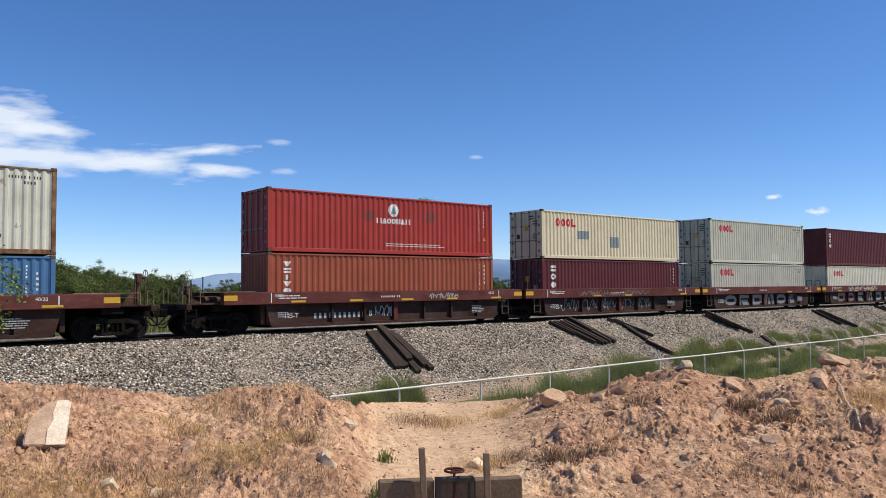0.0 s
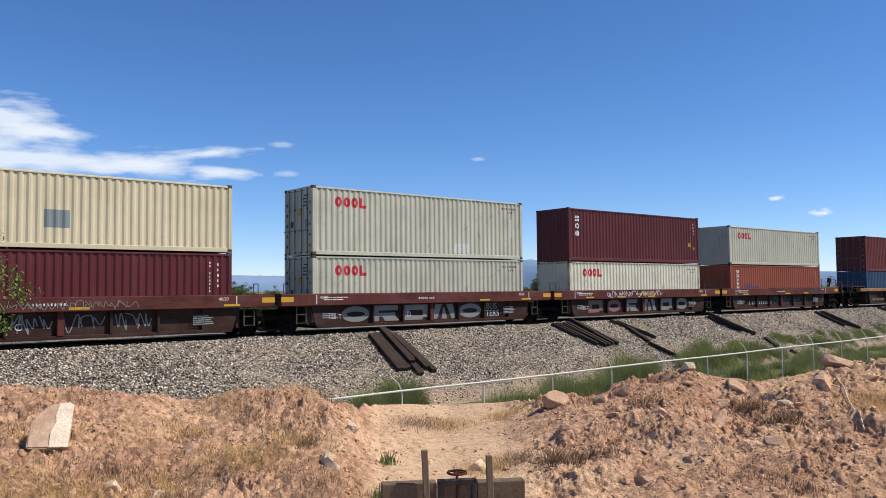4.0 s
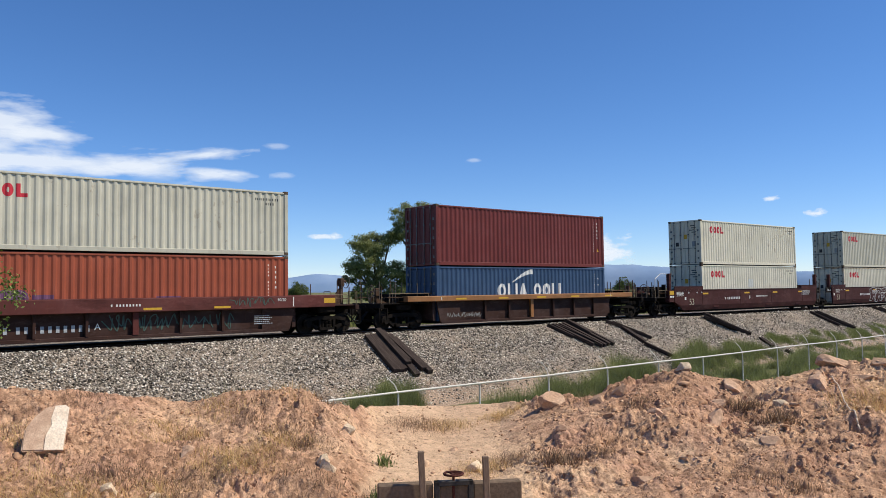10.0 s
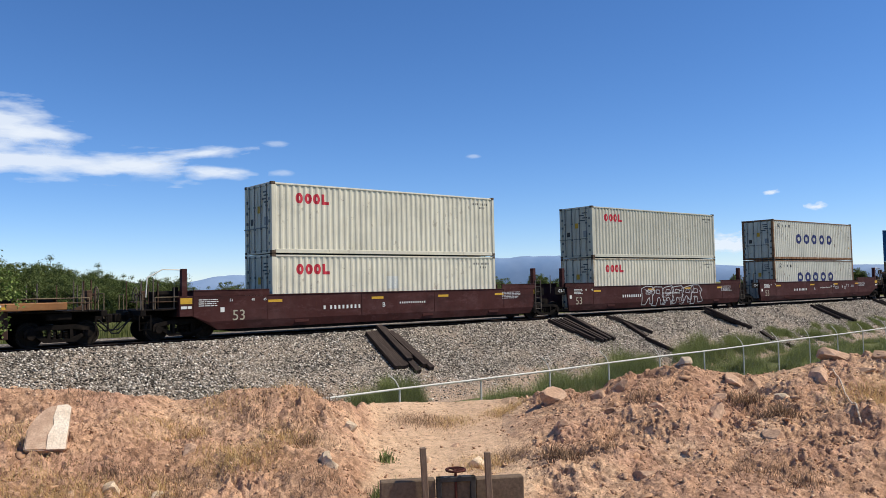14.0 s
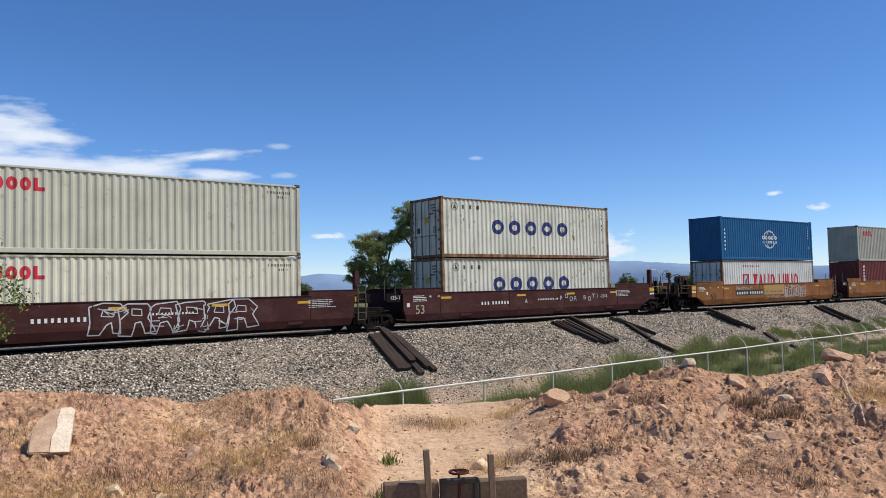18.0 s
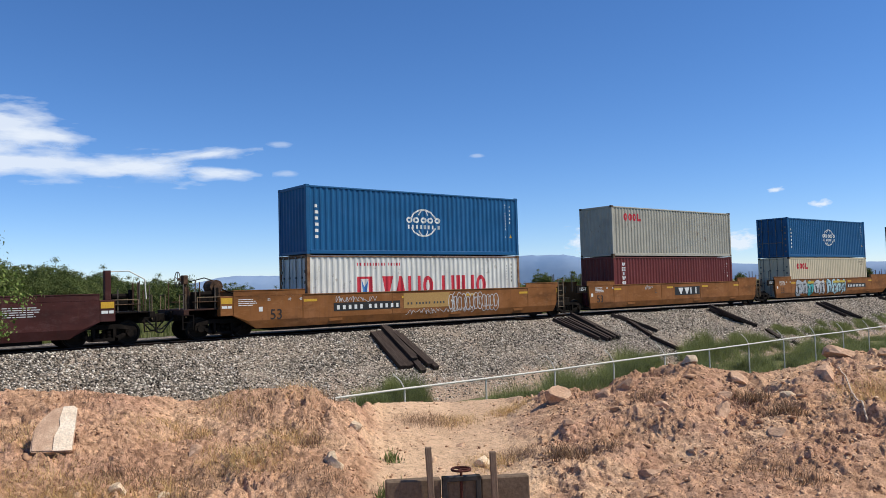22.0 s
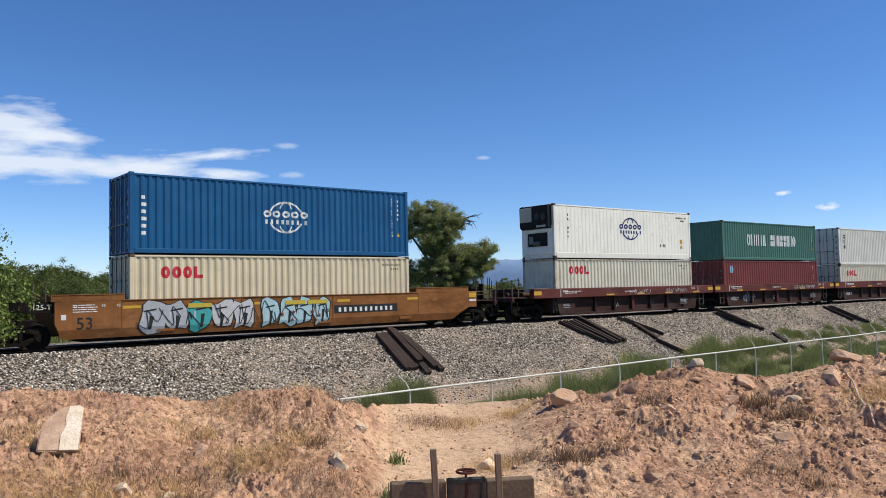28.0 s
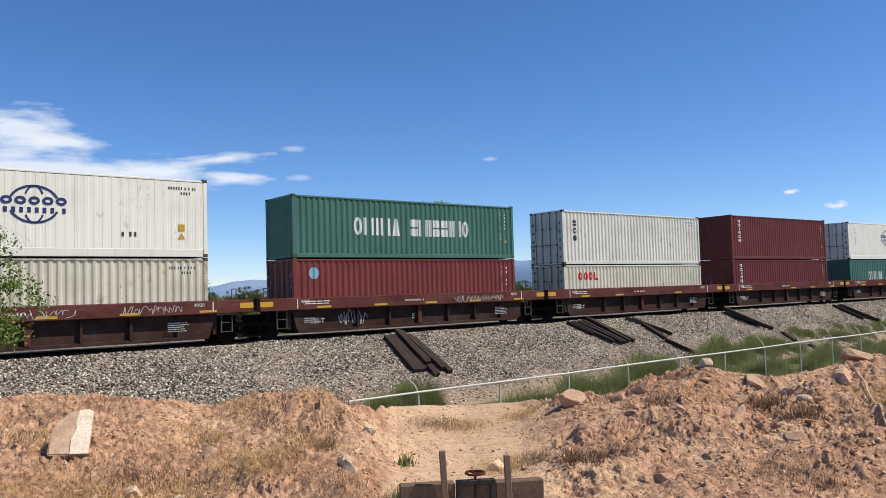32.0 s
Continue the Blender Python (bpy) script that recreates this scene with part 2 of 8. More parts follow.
# land
M["tie"] = mottled("creosoted_timber", [(0.018, 0.013, 0.011), (0.05, 0.036, 0.03), (0.085, 0.065, 0.055)], 3, 0.85, 16, 0.02, 0.7, stretch=(0.4, 5, 5))
# sleepers in the track, their timber darkened for shade below the wagons
M["old_tie"] = mottled("sleeper_timber", [(0.02, 0.016, 0.014), (0.05, 0.042, 0.035)], 3, 0.9, 16, 0.02, 0.6, stretch=(5, 0.4, 5))
M["concrete"] = mottled("weathered_concrete", [(0.40, 0.255, 0.17), (0.54, 0.365, 0.25), (0.72, 0.54, 0.39)], 7, 0.92, 25, 0.01, 0.5)
M["gate_concrete"] = mottled("shaded_concrete", [(0.13, 0.09, 0.06), (0.21, 0.152, 0.105)], 3, 0.92, 20, 0.01, 0.5)
M["post_wood"] = mottled("grey_weathered_wood", [(0.14, 0.095, 0.065), (0.29, 0.205, 0.145)], 3, 0.9, 20, 0.01, 0.6, stretch=(6, 6, 0.5))
M["galv"] = mottled("galvanised_pipe", [(0.60, 0.57, 0.50), (0.76, 0.73, 0.66)], 4, 0.6)
M["rock"] = mottled("sandstone_rock", [(0.42, 0.255, 0.16), (0.55, 0.355, 0.23), (0.68, 0.48, 0.335)], 3, 0.95, 14, 0.02, 0.8, vary=0.2)
M["pale_rock"] = mottled("pale_rock", [(0.60, 0.44, 0.29), (0.76, 0.61, 0.43)], 3, 0.95, 14, 0.02, 0.7, vary=0.15)
M["hose"] = mottled("dusty_pale_hose", [(0.55, 0.43, 0.31), (0.74, 0.61, 0.47)], 6, 0.9)

# paler concrete colour for the slab's sunlit side
M["lit_strip"] = mottled("sunlit_cream_concrete", [(0.62, 0.47, 0.33), (0.82, 0.68, 0.52), (0.88, 0.77, 0.62)], 7, 0.9, 25, 0.01, 0.4)
M["sp_ice"] = flat("pale_cyan_spray_paint", (0.40, 0.58, 0.62))
M["sp_dim"] = flat("dull_silver_spray_paint", (0.26, 0.255, 0.245))
M["sp_pink"] = flat("faded_pink_spray_paint", (0.27, 0.145, 0.13))
M["patch_ochre"] = flat("ochre_cover_paint", (0.42, 0.25, 0.08))
M["wheel_red"] = mottled("rusty_red_iron", [(0.05, 0.018, 0.014), (0.11, 0.036, 0.026)], 8, 0.8, 20)


# ---------------------------------------------------------------- mesh helpers
def put(name, bm, material, smooth=False):
    me = bpy.data.meshes.new(name)
    bm.normal_update()
    bm.to_mesh(me)
    bm.free()
    me.materials.append(material)
    if smooth:
        me.polygons.foreach_set("use_smooth", [True] * len(me.polygons))
    return me


def part(name, bm, material, parent, label="", smooth=False):
    ob = new(name, put(name, bm, material, smooth))
    ob.parent = parent
    if label:
        ob["label"] = label
    return ob


def share(name, me, parent, m=None, label=""):
    ob = new(name, me)
    ob.parent = parent
    if m is not None:
        ob.matrix_basis = m
    if label:
        ob["label"] = label
    return ob


def box(bm, x0, x1, y0, y1, z0, z1, bevel=0.0):
    v = [bm.verts.new(p) for p in ((x0, y0, z0), (x1, y0, z0), (x1, y1, z0), (x0, y1, z0), (x0, y0, z1), (x1, y0, z1), (x1, y1, z1), (x0, y1, z1))]
    fs = [bm.faces.new([v[i] for i in q]) for q in ((0, 3, 2, 1), (4, 5, 6, 7), (0, 1, 5, 4), (1, 2, 6, 5), (2, 3, 7, 6), (3, 0, 4, 7))]
    if bevel:
        es = list({e for f in fs for e in f.edges})
        bmesh.ops.bevel(bm, geom=es, offset=bevel, segments=1, affect="EDGES", profile=0.5)
    return bm


def boxes(*dims, bevel=0.0):
    bm = bmesh.new()
    for d in dims:
        box(bm, *d, bevel=bevel)
    return bm


def tube(bm, a, b, r, n=8, r2=None, cap=True):
    a, b = Vector(a), Vector(b)
    q = (b - a).to_track_quat("Z", "Y")
    rings = []
    for p, rr in ((a, r), (b, r if r2 is None else r2)):
        rings.append([bm.verts.new(p + q @ Vector((rr * math.cos(2 * math.pi * i / n), rr * math.sin(2 * math.pi * i / n), 0))) for i in range(n)])
    for i in range(n):
        j = (i + 1) % n
        bm.faces.new((rings[0][i], rings[0][j], rings[1][j], rings[1][i]))
    if cap:
        bm.faces.new(rings[0][::-1])
        bm.faces.new(rings[1])
    return bm


def path_tube(bm, pts, r, n=6, taper=None):
    pts = [Vector(p) for p in pts]
    for i in range(len(pts) - 1):
        ra = r if taper is None else r + (taper - r) * i / (len(pts) - 1)
        rb = r if taper is None else r + (taper - r) * (i + 1) / (len(pts) - 1)
        tube(bm, pts[i], pts[i + 1], ra, n, rb)
    return bm


def prism(bm, outline, y0, y1):
    """A flat outline in x, z, given thickness from y0 to y1."""
    a = [bm.verts.new((x, y0, z)) for x, z in outline]
    b = [bm.verts.new((x, y1, z)) for x, z in outline]
    bm.faces.new(a)
    bm.faces.new(b[::-1])
    k = len(outline)
    for i in range(k):
        j = (i + 1) % k
        bm.faces.new((a[j], a[i], b[i], b[j]))
    return bm


def torus(bm, c, axis, R, r, n=22, k=6):
    """A round rim about an axis ('X' or 'Z')."""
    rings = []
    for i in range(n):
        a = 2 * math.pi * i / n
        ring = []
        for j in range(k):
            b = 2 * math.pi * j / k
            u, h = R + r * math.cos(b), r * math.sin(b)
            p = (h, u * math.cos(a), u * math.sin(a)) if axis == "X" else (u * math.cos(a), u * math.sin(a), h)
            ring.append(bm.verts.new(Vector(c) + Vector(p)))
        rings.append(ring)
    for i in range(n):
        for j in range(k):
            i2, j2 = (i + 1) % n, (j + 1) % k
            bm.faces.new((rings[i][j], rings[i2][j], rings[i2][j2], rings[i][j2]))
    return bm


def fan(bm, outline, y):
    """A flat coloured shape facing the near side, a hair thick."""
    return prism(bm, outline, y, y + 0.004)


def grid_mesh(name, X, Y, Z, material, smooth=True):
    nx, ny = X.shape
    co = np.stack([X, Y, Z], -1).reshape(-1, 3)
    i = np.arange(nx * ny).reshape(nx, ny)
    q = np.stack([i[:-1, :-1], i[1:, :-1], i[1:, 1:], i[:-1, 1:]], -1).reshape(-1, 4)
    me = bpy.data.meshes.new(name)
    me.vertices.add(len(co))
    me.vertices.foreach_set("co", co.ravel())
    me.loops.add(q.size)
    me.loops.foreach_set("vertex_index", q.ravel())
    me.polygons.add(len(q))
    me.polygons.foreach_set("loop_start", np.arange(0, q.size, 4))
    me.polygons.foreach_set("loop_total", np.full(len(q), 4))
    me.update(calc_edges=True)
    me.validate()
    if smooth:
        me.polygons.foreach_set("use_smooth", np.ones(len(q), bool))
    me.materials.append(material)
    return me


def soup(name, verts, faces, material):
    """One mesh out of many loose pieces: an array of points and one of triangles or quads."""
    k = faces.shape[1]
    me = bpy.data.meshes.new(name)
    me.vertices.add(len(verts))
    me.vertices.foreach_set("co", np.asarray(verts, float).ravel())
    me.loops.add(faces.size)
    me.loops.foreach_set("vertex_index", faces.ravel())
    me.polygons.add(len(faces))
    me.polygons.foreach_set("loop_start", np.arange(0, faces.size, k))
    me.polygons.foreach_set("loop_total", np.full(len(faces), k))
    me.update(calc_edges=True)
    me.materials.append(material)
    return me


rng = np.random.default_rng(11)
OCTA_V = np.array([(1, 0, 0), (-1, 0, 0), (0, 1, 0), (0, -1, 0), (0, 0, 1), (0, 0, -1)], float)
OCTA_F = np.array([(0, 2, 4), (2, 1, 4), (1, 3, 4), (3, 0, 4), (2, 0, 5), (1, 2, 5), (3, 1, 5), (0, 3, 5)])


def pebble_soup(name, centres, sizes, material, flatness=0.7):
    """Angular stones, each an uneven eight-sided lump turned at random."""
    k = len(centres)
    v = OCTA_V[None] * rng.uniform(0.6, 1.15, (k, 6, 1)) + rng.normal(0, 0.12, (k, 6, 3))
    a, b = rng.uniform(0, 2 * np.pi, k), rng.uniform(-0.7, 0.7, k)
    ca, sa, cb, sb = np.cos(a), np.sin(a), np.cos(b), np.sin(b)
    x, y, z = v[..., 0], v[..., 1], v[..., 2] * flatness
    y, z = y * cb[:, None] - z * sb[:, None], y * sb[:, None] + z * cb[:, None]
    x, y = x * ca[:, None] - y * sa[:, None], x * sa[:, None] + y * ca[:, None]
    v = np.stack([x, y, z], -1) * sizes[:, None, None] + centres[:, None]
    f = (OCTA_F[None] + (np.arange(k) * 6)[:, None, None]).reshape(-1, 3)
    return soup(name, v.reshape(-1, 3), f, material)


# ---------------------------------------------------------------- the line of the track
BEND = -0.288e-3
SIDE = 28.13                    # near side of the containers, abreast of the camera
MID = SIDE + 1.219


def track_y(x):
    return MID + BEND * x * x


def track_turn(x):
    return math.degrees(math.atan(2 * BEND * x))


def smooth01(v):
    v = np.clip(v, 0, 1)
    return v * v * (3 - 2 * v)


def land_z(x, y):
    """Height of the ground sheet: terrace, hollow, embankment, plain beyond."""
    q = track_y(x) - y
    far = np.hypot(x, y)
    z = np.where((x > -4) & (y > -12), -2.5 + 1.95 * smooth01((17.5 - far) / 3.0), np.where(q > 17.2, -0.55, np.where(q > 12.6, -2.5 + 1.95 * smooth01((q - 12.6) / 4.6), -2.5)))
    z = np.where(q < 7.2, -2.5 + 0.48 * (np.clip(6.4 - q, 0, 4.4)) - 0.15, z)
    z = np.where(q < -2.2, -0.35 - 1.0 * smooth01((-8.0 - q) / 5.0), z)
    return z


# bearing (degrees), distance and height of the crest of the spoil heaps
CREST = np.array([(5, 14, 0.6), (20.2, 13.4, 0.53), (22.4, 13.2, 0.57), (24.4, 13, 0.47), (26.5, 12.8, 0.35), (29.7, 12.6, 0.23), (32.6, 12.5, 0.38), (35.7, 12.5, 0.34),
                  (38.5, 12.3, 0.18), (41.5, 12.3, 0.14), (43.3, 12.5, 0.02), (45.8, 13.5, -0.2), (49.9, 14, -0.29), (54.8, 13, -0.15), (56.8, 11, 0.17), (58.5, 10.6, 0.35),
                  (60.1, 10.8, 0.43), (62.4, 10.8, 0.45), (65.2, 11, 0.38), (69.3, 11.4, 0.29), (72.5, 11, 0.48), (75.6, 11, 0.53), (79.1, 11, 0.55), (92, 11, 0.5)])


def heap_z(turn, r, rough=True):
    """Height of the spoil heaps at a bearing and a distance from the camera's stand."""
    rc, zc = np.interp(turn, CREST[:, 0], CREST[:, 1]), np.interp(turn, CREST[:, 0], CREST[:, 2])
    foot = 7.9
    up = np.clip((r - foot) / (rc - foot), 0, 1)
    gap = np.clip((zc + 0.45) / 0.8, 0, 1)
    face = -0.47 + (zc + 0.47) * (up ** 0.9 * gap + (1 - gap) * up) * (1 - 0.12 * gap * np.sin(np.pi * up))
    back = zc - np.clip((r - rc) / 1.0, 0, 9) ** 1.35 * 0.42
    return np.where(r < rc, face, np.maximum(back, -3.0))


def lattice(i, j, seed):
    """Repeatable random numbers from 0 to 1 on whole-numbered grid points."""
    n = (i.astype(np.int64) * 374761393 + j.astype(np.int64) * 668265263 + seed * 974634533) & 0x7fffffff
    n = ((n ^ (n >> 13)) * 1274126177) & 0x7fffffff
    return ((n ^ (n >> 16)) & 0xffff) / 65535.0


def swell(x, y, seed):
    """Smooth noise from -1 to 1."""
    i, j = np.floor(x), np.floor(y)
    u, v = smooth01(x - i), smooth01(y - j)
    lo_ = lattice(i, j, seed) * (1 - u) + lattice(i + 1, j, seed) * u
    hi_ = lattice(i, j + 1, seed) * (1 - u) + lattice(i + 1, j + 1, seed) * u
    return 2 * (lo_ * (1 - v) + hi_ * v) - 1


def clod_cells(x, y, seed):
    """Distance to the heart of the nearest clod, that clod's own random number, and the way from its heart."""
    i, j = np.floor(x), np.floor(y)
    best, own = np.full(x.shape, 9.0), np.zeros(x.shape)
    dx, dy = np.zeros(x.shape), np.zeros(x.shape)
    for a in (-1, 0, 1):
        for b in (-1, 0, 1):
            ex = i + a + lattice(i + a, j + b, seed) - x
            ey = j + b + lattice(i + a, j + b, seed + 1) - y
            d = np.hypot(ex, ey)
            near = d < best
            best = np.where(near, d, best)
            own = np.where(near, lattice(i + a, j + b, seed + 2), own)
            dx, dy = np.where(near, ex, dx), np.where(near, ey, dy)
    return best, own, dx, dy


def heap_relief(x, y):
    """Clods, crumbs, hollows and slipped faces of dry dug earth."""
    wx = x + 0.10 * swell(x * 2.6, y * 2.6, 3) + 0.035 * swell(x * 9, y * 9, 4) + 0.012 * swell(x * 25, y * 25, 24)
    wy = y + 0.10 * swell(x * 2.6, y * 2.6, 5) + 0.035 * swell(x * 9, y * 9, 6) + 0.012 * swell(x * 25, y * 25, 26)
    z = 0.07 * swell(x * 0.9, y * 0.9, 7) + 0.075 * swell(wx * 2.1, wy * 2.1, 8) + 0.05 * np.abs(swell(wx * 4.3, wy * 4.3, 9))
    crumbly = np.clip(0.55 + 0.9 * swell(x * 0.8, y * 0.8, 11) + 0.5 * swell(x * 2.3, y * 2.3, 12), 0.35, 1.0)
    for scale, share_, high, seed in ((3.6, 0.26, 0.078, 40), (6.9, 0.40, 0.050, 50), (12.5, 0.55, 0.032, 60), (22.0, 0.62, 0.018, 70), (40.0, 0.65, 0.009, 80)):
        d, own, dx, dy = clod_cells(wx * scale, wy * scale, seed)
        dome = np.sqrt(np.clip(1 - (d / 0.52) ** 2, 0, 1))
        facet = 0.8 + 1.1 * (dx * np.cos(own * 40) + dy * np.sin(own * 40))
        size = np.clip((own - (1 - share_)) / share_, 0, 1)
        z = z + high * dome * facet * np.where(own > 1 - share_, 0.35 + 0.65 * size, 0.0) * crumbly
        z = z - high * 0.95 * np.clip(1 - d / 0.6, 0, 1) * (own < 0.2) * crumbly
    torn = 0.034 * np.abs(swell(wx * 6.3, wy * 6.3, 17)) + 0.024 * np.abs(swell(wx * 11.7, wy * 11.7, 18)) + 0.015 * np.abs(swell(wx * 21, wy * 21, 19)) + 0.009 * np.abs(swell(wx * 37, wy * 37, 20))
    return z - 0.75 * torn * (0.4 + 0.6 * crumbly) + 0.008 * swell(x * 18, y * 18, 15) + 0.005 * swell(x * 41, y * 41, 16)


TA_STEP, R0, R_STEP = 0.054, 7.40, 0.02
heap_turns = np.arange(14.0, 86.0, TA_STEP)
heap_reach = np.arange(R0, 14.6, R_STEP)


def heap_field():
    turn, r = np.meshgrid(heap_turns, heap_reach, indexing="ij")
    x, y = r * np.cos(np.radians(turn)), r * np.sin(np.radians(turn))
    zc = np.interp(turn, CREST[:, 0], CREST[:, 2])
    # the trodden gap between the heaps is smooth sand
    amount = (0.16 + 0.84 * np.clip((zc + 0.25) / 0.4, 0, 1)) * np.interp(turn, [43, 57], [1.0, 0.95])
    return x, y, heap_z(turn, r) + heap_relief(x, y) * amount


HEAP_X, HEAP_Y, HEAP_Z = heap_field()


def heap_at(turn, r):
    """A point of the heaps' surface at a bearing and a distance."""
    u = min(max((turn - 14.0) / TA_STEP, 0), len(heap_turns) - 1.001)
    v = min(max((r - R0) / R_STEP, 0), len(heap_reach) - 1.001)
    i, j = int(u), int(v)
    u, v = u - i, v - j
    z = (HEAP_Z[i, j] * (1 - u) + HEAP_Z[i + 1, j] * u) * (1 - v) + (HEAP_Z[i, j + 1] * (1 - u) + HEAP_Z[i + 1, j + 1] * u) * v
    return Vector((r * math.cos(radians(turn)), r * math.sin(radians(turn)), float(z)))


def rest(x, y):
    """A point on the heaps under x, y."""
    return heap_at(math.degrees(math.atan2(y, x)), math.hypot(x, y))


# ---------------------------------------------------------------- ground, heaps, ballast
def dirt_material():
    m, n, l, b = mat_nodes("dry_red_earth", 0.95)
    big = tex_noise(n, l, 0.55, 6, 0.6)
    c = ramp(n, l, big, [(0.3, (0.43, 0.255, 0.158)), (0.5, (0.56, 0.352, 0.22)), (0.7, (0.71, 0.49, 0.315))])
    pink = tex_noise(n, l, 1.1, 5, 0.6, seed=21)
    c = mixc(n, l, ramp(n, l, pink, [(0.45, (0, 0, 0)), (0.62, (0.55, 0.55, 0.55))]), c, (0.52, 0.305, 0.21))
    # dark patches: moist soil, plus shade of hollows put into the colour
    damp_shade = tex_noise(n, l, 3.2, 9, 0.8, seed=31)
    c = mixc(n, l, ramp(n, l, damp_shade, [(0.50, (0, 0, 0)), (0.60, (0.6, 0.6, 0.6))]), c, (0.28, 0.155, 0.095))
    v = n.new("ShaderNodeTexVoronoi")
    v.inputs["Scale"].default_value = 13
    co = n.new("ShaderNodeTexCoord")
    l.new(co.outputs["Object"], v.inputs["Vector"])
    c = mixc(n, l, 1.0, c, ramp(n, l, v.outputs["Color"], [(0.2, (0.78, 0.75, 0.73)), (0.5, (1, 1, 1)), (0.8, (1.14, 1.12, 1.1))]), "MULTIPLY")
    mid = tex_noise(n, l, 8, 8, 0.7, seed=4)
    c = mixc(n, l, 1.0, c, ramp(n, l, mid, [(0.3, (0.62, 0.57, 0.54)), (0.5, (1, 1, 1)), (0.7, (1.2, 1.18, 1.15))]), "MULTIPLY")
    fine = tex_noise(n, l, 45, 6, 0.7, seed=9)
    c = mixc(n, l, 1.0, c, ramp(n, l, fine, [(0.32, (0.7, 0.66, 0.63)), (0.55, (1.08, 1.08, 1.08))]), "MULTIPLY")
    litter = tex_noise(n, l, 15, 9, 0.8, seed=13)
    sand = n.new("ShaderNodeAttribute")
    sand.attribute_name = "trodden"
    less = n.new("ShaderNodeMath")
    less.operation = "MULTIPLY"
    less.inputs[1].default_value = 0.75
    l.new(sand.outputs["Fac"], less.inputs[0])
    grains = ramp(n, l, mid, [(0.3, (0.58, 0.385, 0.235)), (0.6, (0.74, 0.52, 0.335))])
    c = mixc(n, l, less.outputs[0], c, grains)
    # litter specks, dark enough to paint in small shadows between clods too
    c = mixc(n, l, ramp(n, l, litter, [(0.54, (0, 0, 0)), (0.62, (0.8, 0.8, 0.8))]), c, (0.10, 0.056, 0.036))
    l.new(c, b.inputs["Base Color"])
    bump(n, l, b, tex_noise(n, l, 24, 10, 0.78, seed=1), 0.65, 0.05)
    return m


def plain_material():
    m, n, l, b = mat_nodes("dry_grassland", 0.95)
    big = tex_noise(n, l, 0.05, 8, 0.65)
    c = ramp(n, l, big, [(0.3, (0.10, 0.125, 0.04)), (0.5, (0.16, 0.165, 0.065)), (0.7, (0.26, 0.215, 0.11))])
    mid = tex_noise(n, l, 3, 8, 0.7, seed=4)
    c = mixc(n, l, 1.0, c, ramp(n, l, mid, [(0.3, (0.6, 0.6, 0.6)), (0.7, (1.15, 1.15, 1.15))]), "MULTIPLY")
    l.new(c, b.inputs["Base Color"])
    bump(n, l, b, tex_noise(n, l, 12, 8, 0.7), 0.6, 0.05)
    return m


def ballast_material():
    m, n, l, b = mat_nodes("crushed_stone", 0.9)
    c0 = n.new("ShaderNodeTexCoord")
    v = n.new("ShaderNodeTexVoronoi")
    v.inputs["Scale"].default_value = 16
    l.new(c0.outputs["Object"], v.inputs["Vector"])
    c = ramp(n, l, v.outputs["Color"], [(0.15, (0.03, 0.025, 0.02)), (0.5, (0.14, 0.118, 0.094)), (0.85, (0.45, 0.385, 0.31))])
    sand = tex_noise(n, l, 0.45, 6, 0.6, seed=2)
    c = mixc(n, l, ramp(n, l, sand, [(0.46, (0, 0, 0)), (0.66, (0.5, 0.5, 0.5))]), c, (0.43, 0.335, 0.25))
    foot = n.new("ShaderNodeSeparateXYZ")
    l.new(c0.outputs["Object"], foot.inputs[0])
    deep_ = n.new("ShaderNodeMapRange")
    deep_.inputs["From Min"].default_value, deep_.inputs["From Max"].default_value, deep_.inputs["To Min"].default_value, deep_.inputs["To Max"].default_value = -0.9, -2.3, -0.25, 0.35
    l.new(foot.outputs["Z"], deep_.inputs[0])
    wash = n.new("ShaderNodeMath")
    wash.operation = "ADD"
    l.new(deep_.outputs[0], wash.inputs[0])
    l.new(sand, wash.inputs[1])
    c = mixc(n, l, ramp(n, l, wash.outputs[0], [(0.62, (0, 0, 0)), (0.85, (0.7, 0.7, 0.7))]), c, (0.47, 0.33, 0.23))
    l.new(c, b.inputs["Base Color"])
    bump(n, l, b, v.outputs["Distance"], 1.0, 0.05)
    return m


M["dirt"] = dirt_material()
M["plain"] = plain_material()
M["ballast"] = ballast_material()
M["clods"] = island_mix("loose_clods", [(0.36, 0.205, 0.122), (0.46, 0.275, 0.165), (0.56, 0.35, 0.215), (0.70, 0.48, 0.31)], 0.95, 30)
M["stones"] = island_mix("ballast_stones", [(0.03, 0.026, 0.022), (0.12, 0.102, 0.083), (0.29, 0.25, 0.205), (0.55, 0.48, 0.40), (0.92, 0.84, 0.72)], 0.9, 40)

xs = np.concatenate([-np.geomspace(4600, 40, 34), np.arange(-36, 130, 2.0), np.geomspace(132, 4600, 40)])
ys = np.concatenate([-np.geomspace(4600, 12, 30), np.arange(-10, 16, 2.0), np.arange(16, 46, 0.5), np.geomspace(47, 4600, 44)])
gx, gy = np.meshgrid(xs, ys, indexing="ij")
gz = land_z(gx, gy)
wob = np.array([[noise.noise(Vector((a * 0.15, b * 0.15, 0.3))) for b in ys] for a in xs])
gz = gz + wob * np.where(abs(gy - 29) < 7, 0.03, 0.16) * np.where(np.hypot(gx, gy) < 18, 0.3, 1.0)
ground = tagged(new("ground", grid_mesh("ground", gx, gy, gz, M["plain"])), "dry grassy plain with a bare hollow", "ground", kind="structure")

